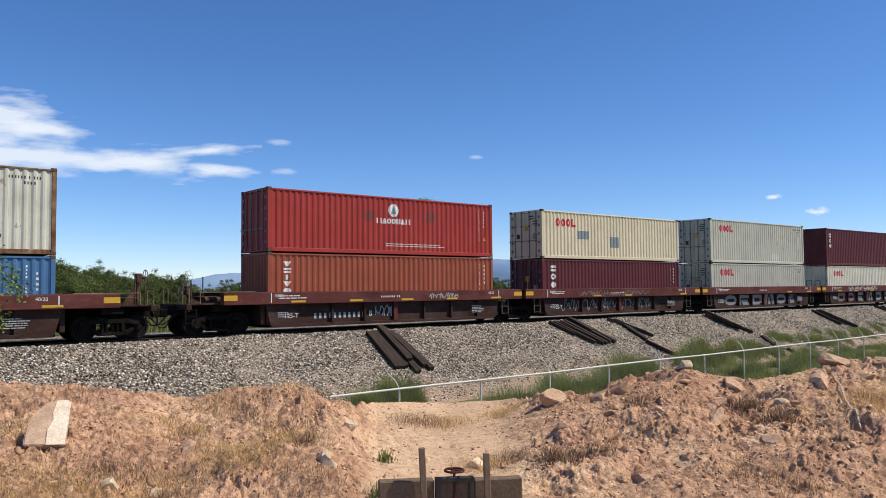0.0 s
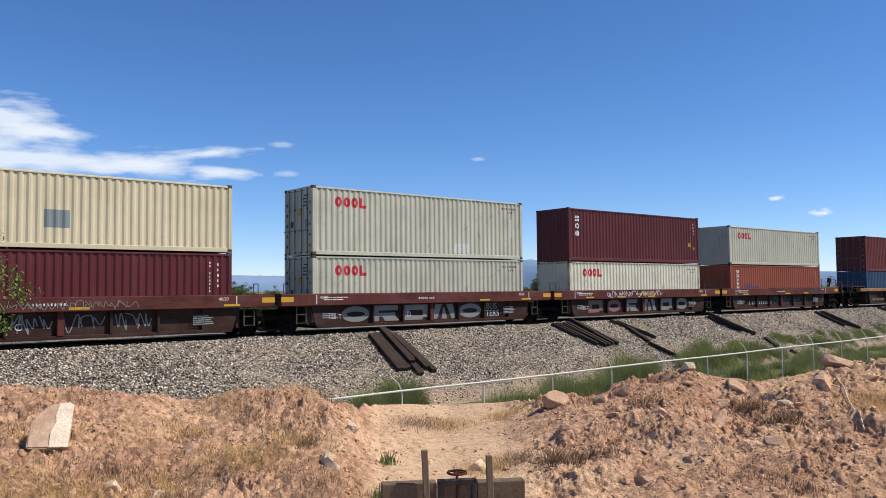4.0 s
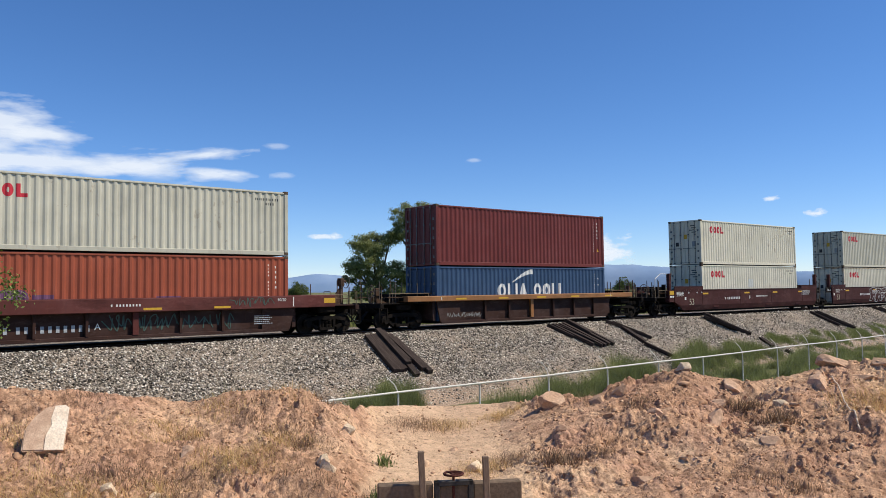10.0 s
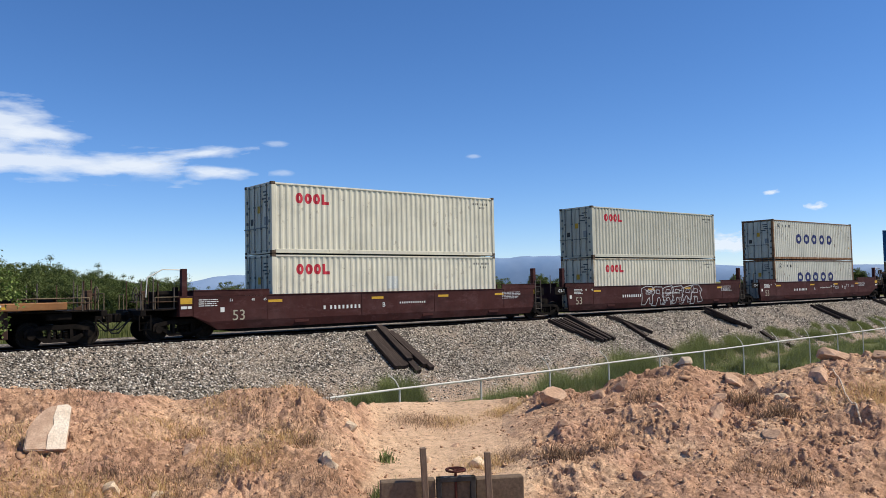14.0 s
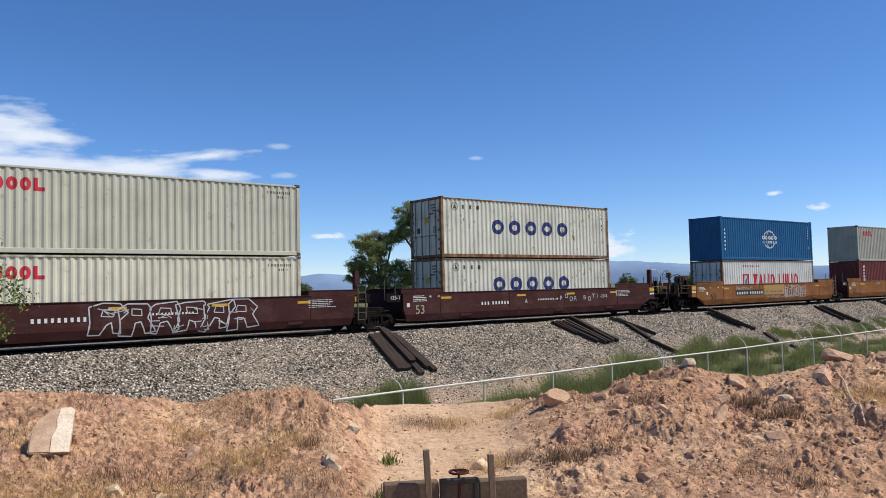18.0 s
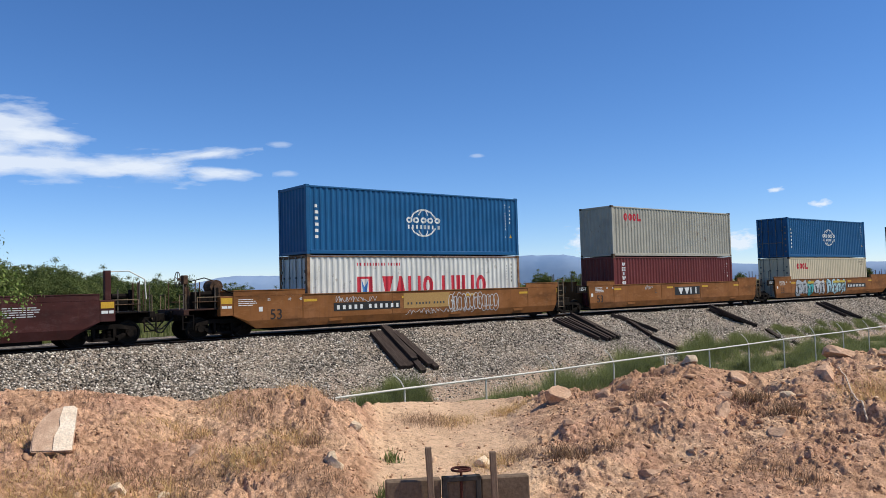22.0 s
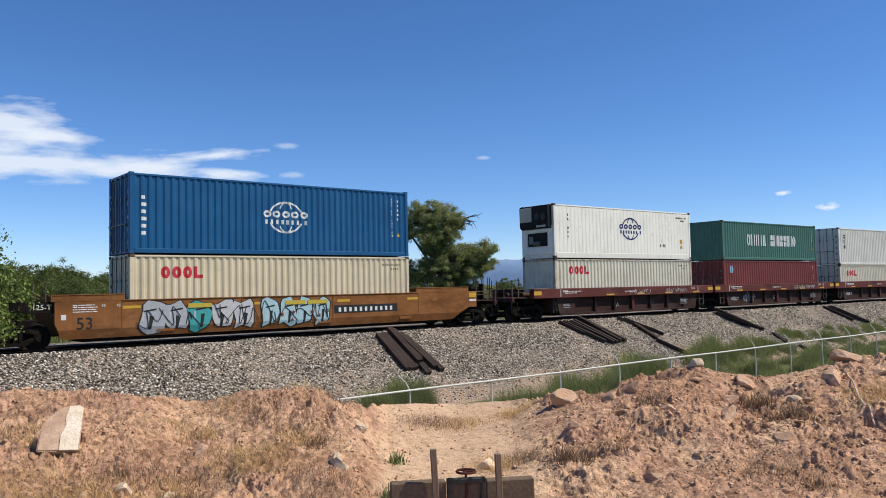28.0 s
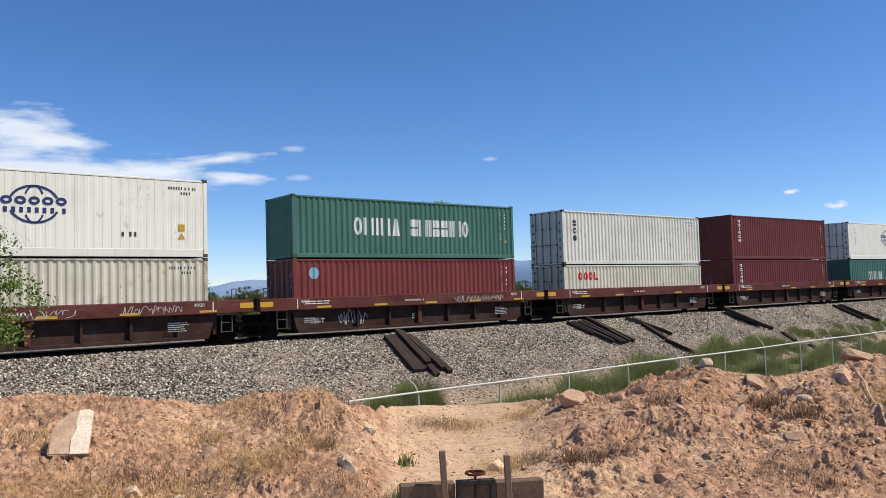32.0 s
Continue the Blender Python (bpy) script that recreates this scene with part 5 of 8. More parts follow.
def smooth_wagon(label, left, right, seed, paint_key, group, pitch=19.65):
    """A long well wagon with plain deep sides, tucked in below, and raised ends."""
    w = tagged(new("well_wagon"), label, "rail wagon", group=group)
    ends = {-1: HALF + (3.3 if left == "end" else 2.45), 1: HALF + (3.3 if right == "end" else 2.45)}
    e = HALF + 2.45
    z0, zk, z1, z2 = 0.33, KNEE, 1.58, 1.79
    for s in (-1, 1):
        bm = bmesh.new()
        sec = [(s * 1.44, zk), (s * 1.44, z1), (s * 1.30, z1), (s * 1.27, z0 + 0.05), (s * (1.44 - TUCK * (KNEE - z0)), z0)]
        if left == "end" or right == "end":
            sec = [(s * 1.44, 0.86)] + sec[1:3] + [(s * 1.27, 0.86)] + [(s * 1.27, z0 + 0.05), sec[4], (s * 1.44, zk)]
        def along(sgn, k_, z):
            outer = (left if sgn < 0 else right) == "end"
            return sgn * (ends[sgn] - (0.0 if z > 0.84 else (0.55 if outer else 0.10) if z > z0 + 0.1 else (0.95 if outer else 0.22)))
        a = [bm.verts.new((along(-1, k_, z), y, z)) for k_, (y, z) in enumerate(sec)]
        b = [bm.verts.new((along(1, k_, z), y, z)) for k_, (y, z) in enumerate(sec)]
        for i in range(len(sec)):
            j = (i + 1) % len(sec)
            bm.faces.new((a[i], a[j], b[j], b[i]) if s < 0 else (a[j], a[i], b[i], b[j]))
        bm.faces.new(a if s > 0 else a[::-1])
        bm.faces.new(b[::-1] if s > 0 else b)
        bmesh.ops.recalc_face_normals(bm, faces=bm.faces[:])
        side = part("side_wall", bm, M[paint_key], w)
        part("top_chord", boxes((-HALF - 0.3, HALF + 0.3, s * 1.38 - 0.09, s * 1.38 + 0.09, z1, z1 + 0.035), bevel=0.008), M[paint_key], w)
        for sx in (-1, 1):
            ee = ends[sx] + (0.12 if ends[sx] < HALF + 3 else 0)
            bm = boxes((min(sx * (HALF + 0.22), sx * ee), max(sx * (HALF + 0.22), sx * ee), s * 1.41 - 0.022, s * 1.41 + 0.022, z1 + 0.002, z2), (min(sx * (HALF + 0.22), sx * ee), max(sx * (HALF + 0.22), sx * ee), s * 1.36 - 0.09, s * 1.36 + 0.09, z2, z2 + 0.035), bevel=0.008)
            part("raised_end_wall", bm, M[paint_key], w)
        seam = cached(("seam", paint_key), lambda: put("seam", boxes((-0.025, 0.025, -0.008, 0.008, zk + 0.01, z1), bevel=0.003), M[paint_key]))
        for x in (-HALF - 0.32, -2.0, 2.0, HALF + 0.32):
            share("seam", seam, w, pose(x, s * 1.444, 0))
        step = cached(("step", paint_key), lambda: put("jacking_pad", boxes((-0.32, 0.32, -0.02, 0.02, -0.06, 0.06), bevel=0.01), M[paint_key]))
        for x in (-HALF + 1.2, 1.6, HALF - 0.4):
            share("jacking_pad", step, w, pose(x, s * 1.405, 0.52))
    part("well_floor", boxes((-e + 0.9, e - 0.9, -1.25, 1.25, 0.21, 0.32)), M["grime"], w)
    y = -1.446
    for u_, tx in ((-0.5, "45"), (-1.0, "48"), (-1.9, "53")):
        lettering(w, tx, u_, z1 - 0.20, 0.14, "mk_white", y - 0.002)
    for u in (-0.3, 4.6, 8.3, 11.9):
        shape(w, "reflector", "mk_yellow", [rect(u, u + 0.62, z1 - 0.28, z1 - 0.18)], "", y)
    bars(w, "stencil", "mk_white", -3.1 if left == "end" else -1.9, -2.3 if left == "end" else -1.1, z1 - 0.36, z1 - 0.06, 10, 4, "", seed).location.y = y - FACE + 0.004
    if paint_key == "car_plum":
        bars(w, "stencil", "sp_white", 12.4, 13.7, z1 - 0.46, z1 - 0.10, 12, 5, "", seed + 1).location.y = y - FACE + 0.004
    bars(w, "stencil", "mk_white", 6.1, 7.6, z1 - 0.52, z1 - 0.42, 12, 1, "", seed + 4).location.y = y - FACE + 0.004
    shape(w, "stencil", "mk_white", [rect(-2.26, -2.1, 0.98, 1.16)], "", y)
    lettering(w, "53", -1.80, 0.66, 0.56, "sp_beige" if paint_key == "car_plum" else "sp_black", y - 0.002, "large stencilled number", 0.0)
    for s, kind in ((-1, left), (1, right)):
        if kind == "end":
            end_platform(w, s, HALF + 2.0, HALF + 5.75, 1.17, "grime" if paint_key == "car_plum" else "car_dark", ("low" if paint_key == "car_plum" else "drum") if s < 0 else "")
            eo = ends[s]
            part("end_box", boxes((min(s * (eo + 0.006), s * (eo + 0.52)), max(s * (eo + 0.006), s * (eo + 0.52)), -1.42, -1.0, 0.86, 1.60), bevel=0.015), M[paint_key], w)
            a_ = HALF + s * (eo + 0.26)
            shape(w, "reflector", "mk_yellow", [rect(a_ - 0.22, a_ + 0.22, 1.32, 1.54)], "yellow marker panel", -1.428)
            shape(w, "stencil", "mk_white", [rect(a_ - 0.2, a_ + 0.02, 1.14, 1.24), rect(a_ + 0.05, a_ + 0.2, 1.14, 1.24)], "", -1.428)
        else:
            x = s * pitch / 2
            for yy in (-1.35, 1.31):
                part("end_plate", boxes((min(s * (e + 0.006), s * (e + 0.85)), max(s * (e + 0.006), s * (e + 0.85)), yy, yy + 0.04, 1.22, 1.60), bevel=0.01), M["grime"], w)
            if s < 0:
                lettering(w, "125-T", HALF + s * (e + 0.66), 1.34, 0.24, "mk_white", -1.354)
            if s > 0:
                ladder(w, e + 0.38, -1.38, 0.5, 2.0, 0.40, "tan_rail" if paint_key == "car_ochre" else "rod")
                shape(w, "reflector", "mk_yellow", [rect(HALF + e + 0.05, HALF + e + 0.17, 1.30, 1.52)], "yellow marker panel", -1.354)
            grabs(w, [[(s * (e + 0.2), -1.1, 1.5), (s * (e + 0.2), -1.1, 2.25)], [(s * (e + 0.5), -0.7, 1.3), (s * (e + 0.5), -0.7, 2.25)]], 0.022)
            if kind == "joint":
                link(w, x, 1.25)
    return w


# ---------------------------------------------------------------- the train
# where the left end of each wagon's containers stands along the track at the start
STARTS = [-5.37, 14.55, 30.27, 45.98, 61.70, 77.41, 97.33, 119.17, 138.82, 158.47, 182.11, 201.76, 221.41, 243.09, 258.80, 274.52, 290.23, 305.95]
RUN = (238.0791, -28.4464, 116.3473, -121.2757, -7.4007, 82.9928, -36.4213)
FLOOR = 0.33
TRAIN = []                      # (thing, start, height)


def run_of(t):
    return sum(c * (t / 32.0) ** (i + 1) for i, c in enumerate(RUN))


def place_at(start, t, z=0.0):
    x = start + HALF - run_of(t)
    return pose(x, track_y(x), z, 0, 0, track_turn(x))


def ride(ob, i, z=0.0):
    ob.matrix_basis = place_at(STARTS[i], 0, z)
    TRAIN.append((ob, STARTS[i], z))
    return ob


BROWN = "oxide-brown well wagon with ribbed, sooty and shade-darkened side panels"
PLUM = "plum-brown well wagon with smooth deep sides"
OCHRE = "ochre well wagon with smooth, rust-stained sides"
G1, G2, G3, G4, G5, G6 = ("wagon just ahead", "five joined brown wagons", "single flat-topped wagon", "three joined plum-brown wagons", "three joined ochre wagons", "five joined brown wagons behind")
H1, H2 = 2.591, 2.896
wagons = {}
wagons[0] = ribbed_wagon(BROWN + ", last of its set", "open", "end", 10, group=G1)
for i in range(1, 6):
    wagons[i] = ribbed_wagon(BROWN + (", sprayed with pale graffiti" if i in (1, 3, 4, 5) else ""), "end" if i == 1 else "open", "end" if i == 5 else "joint", 20 + i, group=G2)
wagons[6] = ribbed_wagon("dark well wagon with faded yellow top edges and ribbed sides", "end", "end", 31, "car_edge", "car_dark", (1.26, 1.50), G3, 6, False)
for i in range(7, 10):
    wagons[i] = smooth_wagon(PLUM, "end" if i == 7 else "open", "end" if i == 9 else "joint", 40 + i, "car_plum", G4)
for i in range(10, 13):
    wagons[i] = smooth_wagon(OCHRE + (" and teal graffiti" if i == 12 else ""), "end" if i == 10 else "open", "end" if i == 12 else "joint", 60 + i, "car_ochre", G5)
for i in range(13, 18):
    wagons[i] = ribbed_wagon(BROWN, "end" if i == 13 else "open", "joint", 80 + i, group=G6)
for i, w in wagons.items():
    ride(w, i)


def load(i, lower, upper):
    """Two containers, one on the other, in wagon i."""
    z = FLOOR
    out = []
    for h, colour, label, end, frame_mat, plain in (lower, upper):
        c = container("shipping_container", h, colour, label, end, frame_mat, plain)
        ride(c, i, z)
        z += h + 0.02
        out.append(c)
    return out


PAIR = "{} steel container {} in a well wagon"


def lo(h, colour, words, end="door", frame_mat=None, plain=False):
    return h, colour, PAIR.format(words, "loaded low"), end, frame_mat, plain


def up(h, colour, words, end="door", frame_mat=None, plain=False):
    return h, colour, PAIR.format(words, "stacked high"), end, frame_mat, plain


def red_mark(c, v):
    emblem(c, 1.08, 2.70, v - 0.01, v + 0.43, "mk_red", "oool", "red emblem of rings and a corner", 0.34)


loads = {}
loads[0] = load(0, lo(H1, "slate_blue", "slate-blue"), up(H2, "pale_grey", "pale grey", frame_mat="rust_frame"))
loads[1] = load(1, lo(H2, "orange", "orange-brown", "shut"), up(H1, "red", "bright red"))
loads[2] = load(2, lo(H2, "maroon", "dark maroon"), up(H1, "warm_cream", "warm cream"))
loads[3] = load(3, lo(H2, "grey", "dented grey"), up(H2, "grey", "patched grey"))
loads[4] = load(4, lo(H2, "cream", "rust-edged cream", "shut", "stained"), up(H2, "maroon", "dark maroon", "shut"))
loads[5] = load(5, lo(H2, "orange", "orange-brown", "shut"), up(H1, "grey", "grey-green", "shut"))
loads[6] = load(6, lo(H1, "navy", "navy blue", frame_mat="navy"), up(H2, "brick", "brick red"))
loads[7] = load(7, lo(H2, "cream", "pale cream", frame_mat="cream"), up(H2, "cream", "pale cream"))
loads[8] = load(8, lo(H2, "cream", "rust-stained pale cream", frame_mat="stained"), up(H2, "grey", "greenish grey"))
loads[9] = load(9, lo(H2, "pale_grey", "rust-streaked pale grey", frame_mat="rust_frame"), up(H2, "pale_grey", "rust-streaked pale grey", frame_mat="rust_frame"))
loads[10] = load(10, lo(H2, "rusty_white", "white, rust-edged", frame_mat="rust_frame"), up(H2, "blue", "clean bright blue", "shut"))
loads[11] = load(11, lo(H2, "brick", "brick-red", "shut"), up(H2, "dull_grey", "dull dented grey", "shut"))
loads[12] = load(12, lo(H2, "warm_cream", "cream", frame_mat=None), up(H2, "blue", "clean bright blue"))
loads[13] = load(13, lo(H2, "cream", "rust-edged pale cream", "shut", "stained"), up(H2, "reefer", "white smooth-sided refrigerated", "reefer", None, True))
loads[14] = load(14, lo(H2, "brick_light", "faded brick-red"), up(H1, "green", "dark green", "shut"))
loads[15] = load(15, lo(H1, "cream", "pale cream"), up(H2, "white", "white"))
loads[16] = load(16, lo(H2, "brick", "brick-red", "shut"), up(H2, "brick", "brick-red", "shut"))
loads[17] = load(17, lo(H2, "green", "dark green"), up(H2, "reefer", "white smooth-sided refrigerated", "door", None, True))

# wagon 0
code_top(loads[0][1], H2, "mk_dark", 3)
id_marks(loads[0][0], H1, "mk_white", 4)
# wagon 1
L1, U1 = loads[1]
zu = FLOOR + H2
column_mark(L1, 0.70, 1.06, 1.22, 2.56, "mk_white", 5, "white column of plain shapes")
id_marks(L1, H2, "mk_white", 5)
id_marks(U1, H1, "mk_white", 6)
shape(U1, "emblem_disc", "mk_white", [[(6.18 + 0.29 * math.cos(-a * 0.3142), 1.97 + 0.29 * math.sin(-a * 0.3142)) for a in range(20)]], "round white emblem")
shape(U1, "emblem", "patch_blue", [[(6.02, 1.80), (6.34, 1.80), (6.18, 2.16)]], "", FACE - 0.013)
emblem(U1, 5.25, 7.12, 1.36, 1.60, "mk_white", "kvooiivk", "row of small white shapes")
bars(U1, "ghost_writing", "patch_light", 5.75, 9.35, 0.36, 0.54, 46, 2, "", 8)
shape(U1, "paint_patch", "patch_red", [rect(4.66, 5.12, 1.45, 1.90), rect(8.05, 8.55, 1.52, 2.0)], "dull square of cover paint")
# wagon 2
L2, U2 = loads[2]
red_mark(U2, 1.74)
shape(U2, "paint_patch", "patch_blue", [rect(2.85, 3.75, 1.10, 1.55), rect(5.6, 6.4, 0.7, 1.3)], "blue-grey square of cover paint")
column_mark(L2, 0.66, 1.04, 1.30, 2.6, "mk_white", 3, "white column of plain shapes")
id_marks(L2, H2, "mk_white", 9)
# wagon 3
for c in loads[3]:
    code_top(c, H2, "mk_dark", 12)
red_mark(loads[3][1], 2.06)
red_mark(loads[3][0], 2.06)
shape(loads[3][1], "paint_patch", "patch_light", [rect(7.62, 8.63, 0.22, 0.68), rect(11.36, 11.5, 1.1, 2.0)], "bare light patch")
# wagon 4
column_mark(loads[4][1], 0.56, 0.90, 1.30, 2.52, "mk_white", 3, "white column of plain shapes")
id_marks(loads[4][1], H2, "mk_white", 14)
shape(loads[4][1], "warning_label", "mk_yellow", [rect(11.05, 11.35, 1.05, 1.25)], "yellow label")
red_mark(loads[4][0], 2.06)
code_top(loads[4][0], H2, "mk_dark", 15)
# wagon 5
red_mark(loads[5][1], 1.74)
code_top(loads[5][1], H1, "mk_dark", 16)
column_mark(loads[5][0], 0.74, 1.11, 1.2, 2.54, "mk_white", 5, "white column of plain shapes")
shape(loads[5][0], "paint_patch", "sp_purple", [rounded(1.75, 2.75, 0.9, 1.62, 0.25), rect(2.85, 3.5, 0.9, 1.45), rect(6.9, 7.8, 0.95, 1.35), rect(9.6, 10.2, 0.95, 1.25)], "dim purple paint")
id_marks(loads[5][0], H2, "mk_white", 17)
# wagon 6
id_marks(loads[6][1], H2, "mk_white", 18)
emblem(loads[6][0], 3.87, 8.62, 1.02, 1.74, "mk_white", "okv ook", "row of heavy white shapes")
sw = []
for k_ in range(9):
    t0, t1 = k_ / 9, (k_ + 1) / 9
    def arc(t):
        return 4.96 + 1.5 * t, 1.80 + 0.56 * math.sin(t * 1.5), 0.03 + 0.11 * t
    (xa, za, wa), (xb, zb, wb) = arc(t0), arc(t1)
    sw.append([(xa, za - wa), (xb, zb - wb), (xb, zb + wb), (xa, za + wa)])
shape(loads[6][0], "emblem", "mk_white", sw, "white curved stroke")
id_marks(loads[6][0], H1, "mk_white", 19)
# wagons 7 and 8
for i in (7, 8):
    for c in loads[i]:
        red_mark(c, 2.06)
        code_top(c, H2, "mk_dark", 20 + i)
shape(loads[7][0], "paint_patch", "patch_light", [rect(5.6, 6.2, 1.4, 1.95)], "bare light patch")
# wagon 9
for c in loads[9]:
    dv = 0.02 if c is loads[9][0] else -0.04
    for k_, ch in enumerate("ooooo"):
        a = 3.22 + 1.18 * k_
        emblem(c, a - 0.06, a + 0.92, 1.20 + dv, 1.94 + dv, "mk_navy", ch, "navy shape of a spaced row")
    bars(c, "small_writing", "mk_dark", 1.32, 2.54, 2.34, 2.58, 4, 1, "", 31)
    shape(c, "emblem", "mk_dark", ring_quads(0.86, 2.44, 0.2, 0.2, 0.03, n=12) + [[(0.75, 2.34), (0.97, 2.34), (0.86, 2.6)]], "small dark emblem")
    id_marks(c, H2, "mk_dark", 33)
# wagon 10
globe_mark(loads[10][1], 6.12, 1.46, "mk_white")
bars(loads[10][1], "small_writing", "mk_white", 0.42, 0.68, 0.66, 2.2, 6, 1, "", 35, True)
id_marks(loads[10][1], H2, "mk_white", 36)
emblem(loads[10][0], 3.68, 6.65, 1.02, 1.95, "mk_red", "yvko", "row of heavy red shapes")
emblem(loads[10][0], 7.05, 9.93, 1.02, 1.95, "mk_red", "kiko", "row of heavy red shapes")
shape(loads[10][0], "emblem", "mk_red", [rect(2.43, 2.62, 1.2, 1.95), rect(3.03, 3.22, 1.2, 1.95), rect(2.62, 3.03, 1.85, 1.95)], "red square emblem")
shape(loads[10][0], "emblem", "mk_blue", [[(2.64, 1.84), (2.74, 1.2), (2.9, 1.2), (3.01, 1.84), (2.83, 1.5)]], "blue wedge")
bars(loads[10][0], "small_writing", "mk_red", 2.44, 4.8, 2.42, 2.58, 16, 1, "", 37)
id_marks(loads[10][0], H2, "mk_dark", 38)
# wagon 11
red_mark(loads[11][1], 2.06)
shape(loads[11][1], "paint_patch", "patch_tan", [rect(6.9, 8.0, 0.65, 1.0)], "bare light patch")
column_mark(loads[11][0], 0.74, 1.11, 1.24, 2.56, "mk_white", 5, "white column of plain shapes")
id_marks(loads[11][0], H2, "mk_white", 39)
# wagon 12
globe_mark(loads[12][1], 6.12, 1.5, "mk_white")
bars(loads[12][1], "small_writing", "mk_white", 0.42, 0.68, 0.66, 2.2, 6, 1, "", 35, True)
id_marks(loads[12][1], H2, "mk_white", 40)
red_mark(loads[12][0], 2.02)
code_top(loads[12][0], H2, "mk_dark", 41)
# wagon 13
globe_mark(loads[13][1], 6.35, 1.72, "mk_navy")
bars(loads[13][1], "small_writing", "mk_dark", 1.05, 1.20, 1.1, 2.5, 6, 1, "", 42, True)
bars(loads[13][1], "small_writing", "mk_dark", 9.1, 9.6, 0.72, 0.92, 3, 1, "", 43)
shape(loads[13][1], "warning_label", "mk_yellow", [rect(11.1, 11.33, 0.95, 1.2), [(11.08, 0.66), (11.34, 0.66), (11.21, 0.9)]], "yellow warning label")
code_top(loads[13][1], H2, "mk_dark", 44)
red_mark(loads[13][0], 2.06)
code_top(loads[13][0], H2, "mk_dark", 45)
# wagon 14
emblem(loads[14][1], 2.86, 5.35, 0.98, 1.74, "mk_white", "okikv", "row of white shapes")
emblem(loads[14][1], 5.85, 9.31, 0.98, 1.74, "mk_white", "ekieeiko", "row of white shapes")
id_marks(loads[14][1], H1, "mk_white", 46)
shape(loads[14][0], "emblem_disc", "mk_cyan", [[(0.96 + 0.24 * math.cos(-a * 0.3142), 2.28 + 0.24 * math.sin(-a * 0.3142)) for a in range(20)]], "round pale-blue emblem")
id_marks(loads[14][0], H2, "mk_white", 47)
# wagon 15
column_mark(loads[15][1], 0.82, 1.12, 1.20, 2.4, "mk_dark", 3, "dark column of plain shapes")
red_mark(loads[15][0], 1.75)
code_top(loads[15][1], H2, "mk_grey", 48)
# wagon 16
for c in loads[16]:
    column_mark(c, 0.85, 1.18, 1.1, 2.6, "mk_white", 6, "white column of plain shapes")
    id_marks(c, H2, "mk_white", 49)
# wagon 17
globe_mark(loads[17][1], 6.35, 1.72, "mk_navy", "mk_grey")
emblem(loads[17][0], 2.9, 5.4, 1.2, 1.95, "mk_white", "okikv", "row of white shapes")
bars(loads[17][1], "small_writing", "mk_dark", 1.05, 1.20, 1.1, 2.5, 6, 1, "", 42, True)

# ---- numbers and graffiti on the wagons
YP, YS, YW = -1.302, -1.606, -1.448
for i, u in ((1, 2.05), (5, 2.0)):
    bars(wagons[i], "number_bar", "sp_silver", u, u + 2.6, 0.52, 0.80, 11, 1, "", 50 + i).location.y = YP - FACE
for i, ch in ((1, "B"), (2, "C"), (3, "D"), (4, "E"), (5, "A"), (14, "E"), (13, "A")):
    lettering(wagons[i], ch, 4.75 if i != 14 else 5.75, 0.56, 0.32, "mk_white", YP - 0.004)
for i in (1, 2, 3, 4, 5, 14, 15, 16):
    lettering(wagons[i], "125-T", 0.62, 0.58, 0.27, "sp_white", -1.42)
spray(wagons[1], "graffiti", "sp_white", 7.9, 9.6, 1.22, 1.52, 6, YS - 0.002, 61, 0.03, "pale blue scrawl")
spray(wagons[1], "graffiti", "sp_silver", 5.1, 6.0, 0.45, 1.0, 3, YP - 0.004, 62, 0.06)


def panel_u(k):
    """Where the k-th recessed panel of a ribbed side begins and ends."""
    p = (LONG - 2.5) / 6
    return 1.25 + p * k + (0.14 if k == 3 else 0.09), 1.25 + p * (k + 1) - (0.14 if k == 2 else 0.09)


def panel_form(w, k, mk, seed, cover=0.9):
    """A fat sprayed letter-like form that nearly fills one recessed panel."""
    rd = random.Random(seed)
    u0, u1 = panel_u(k)
    u1 = u0 + (u1 - u0) * cover
    m, v0, v1, t = (u0 + u1) / 2, 0.40, 1.08, 0.24
    style = seed % 4
    if style == 0:
        out = [rect(u0, u1, 0.84, v1), rect(u0, u0 + t * 1.3, v0, 0.84), rect(u1 - t * 1.2, u1, v0 + 0.1, 0.84), rect(u0 + t * 1.3, u1 - t * 1.2, v0, v0 + 0.2)]
    elif style == 1:
        out = [rect(u0, u0 + t * 1.2, v0, v1), rect(u0 + t * 1.2, u1 - 0.1, 0.86, v1), rect(u0 + t * 1.2, u1 - 0.25, 0.60, 0.76), [(m - 0.1, v0), (u1, v0), (u1 - 0.25, 0.60), (m - 0.25, 0.60)]]
    elif style == 2:
        out = [[(u0, v0), (u0 + t, v0), (m - 0.12, v1), (u0 + 0.15, v1)], [(m - 0.16, v0), (m + 0.16, v0), (m + 0.02, 0.92), (m - 0.08, 0.92)], [(u1 - t, v0), (u1, v0), (u1 - 0.15, v1), (m + 0.12, v1)]]
    else:
        out = ring_quads(m, (v0 + v1) / 2, (u1 - u0) / 2, (v1 - v0) / 2, 0.23, n=18)
    tagged(shape(w, "graffiti", mk, out, "sprayed silver-grey letter form" if mk == "sp_dim" else "", YP - 0.004), kind="stuff")


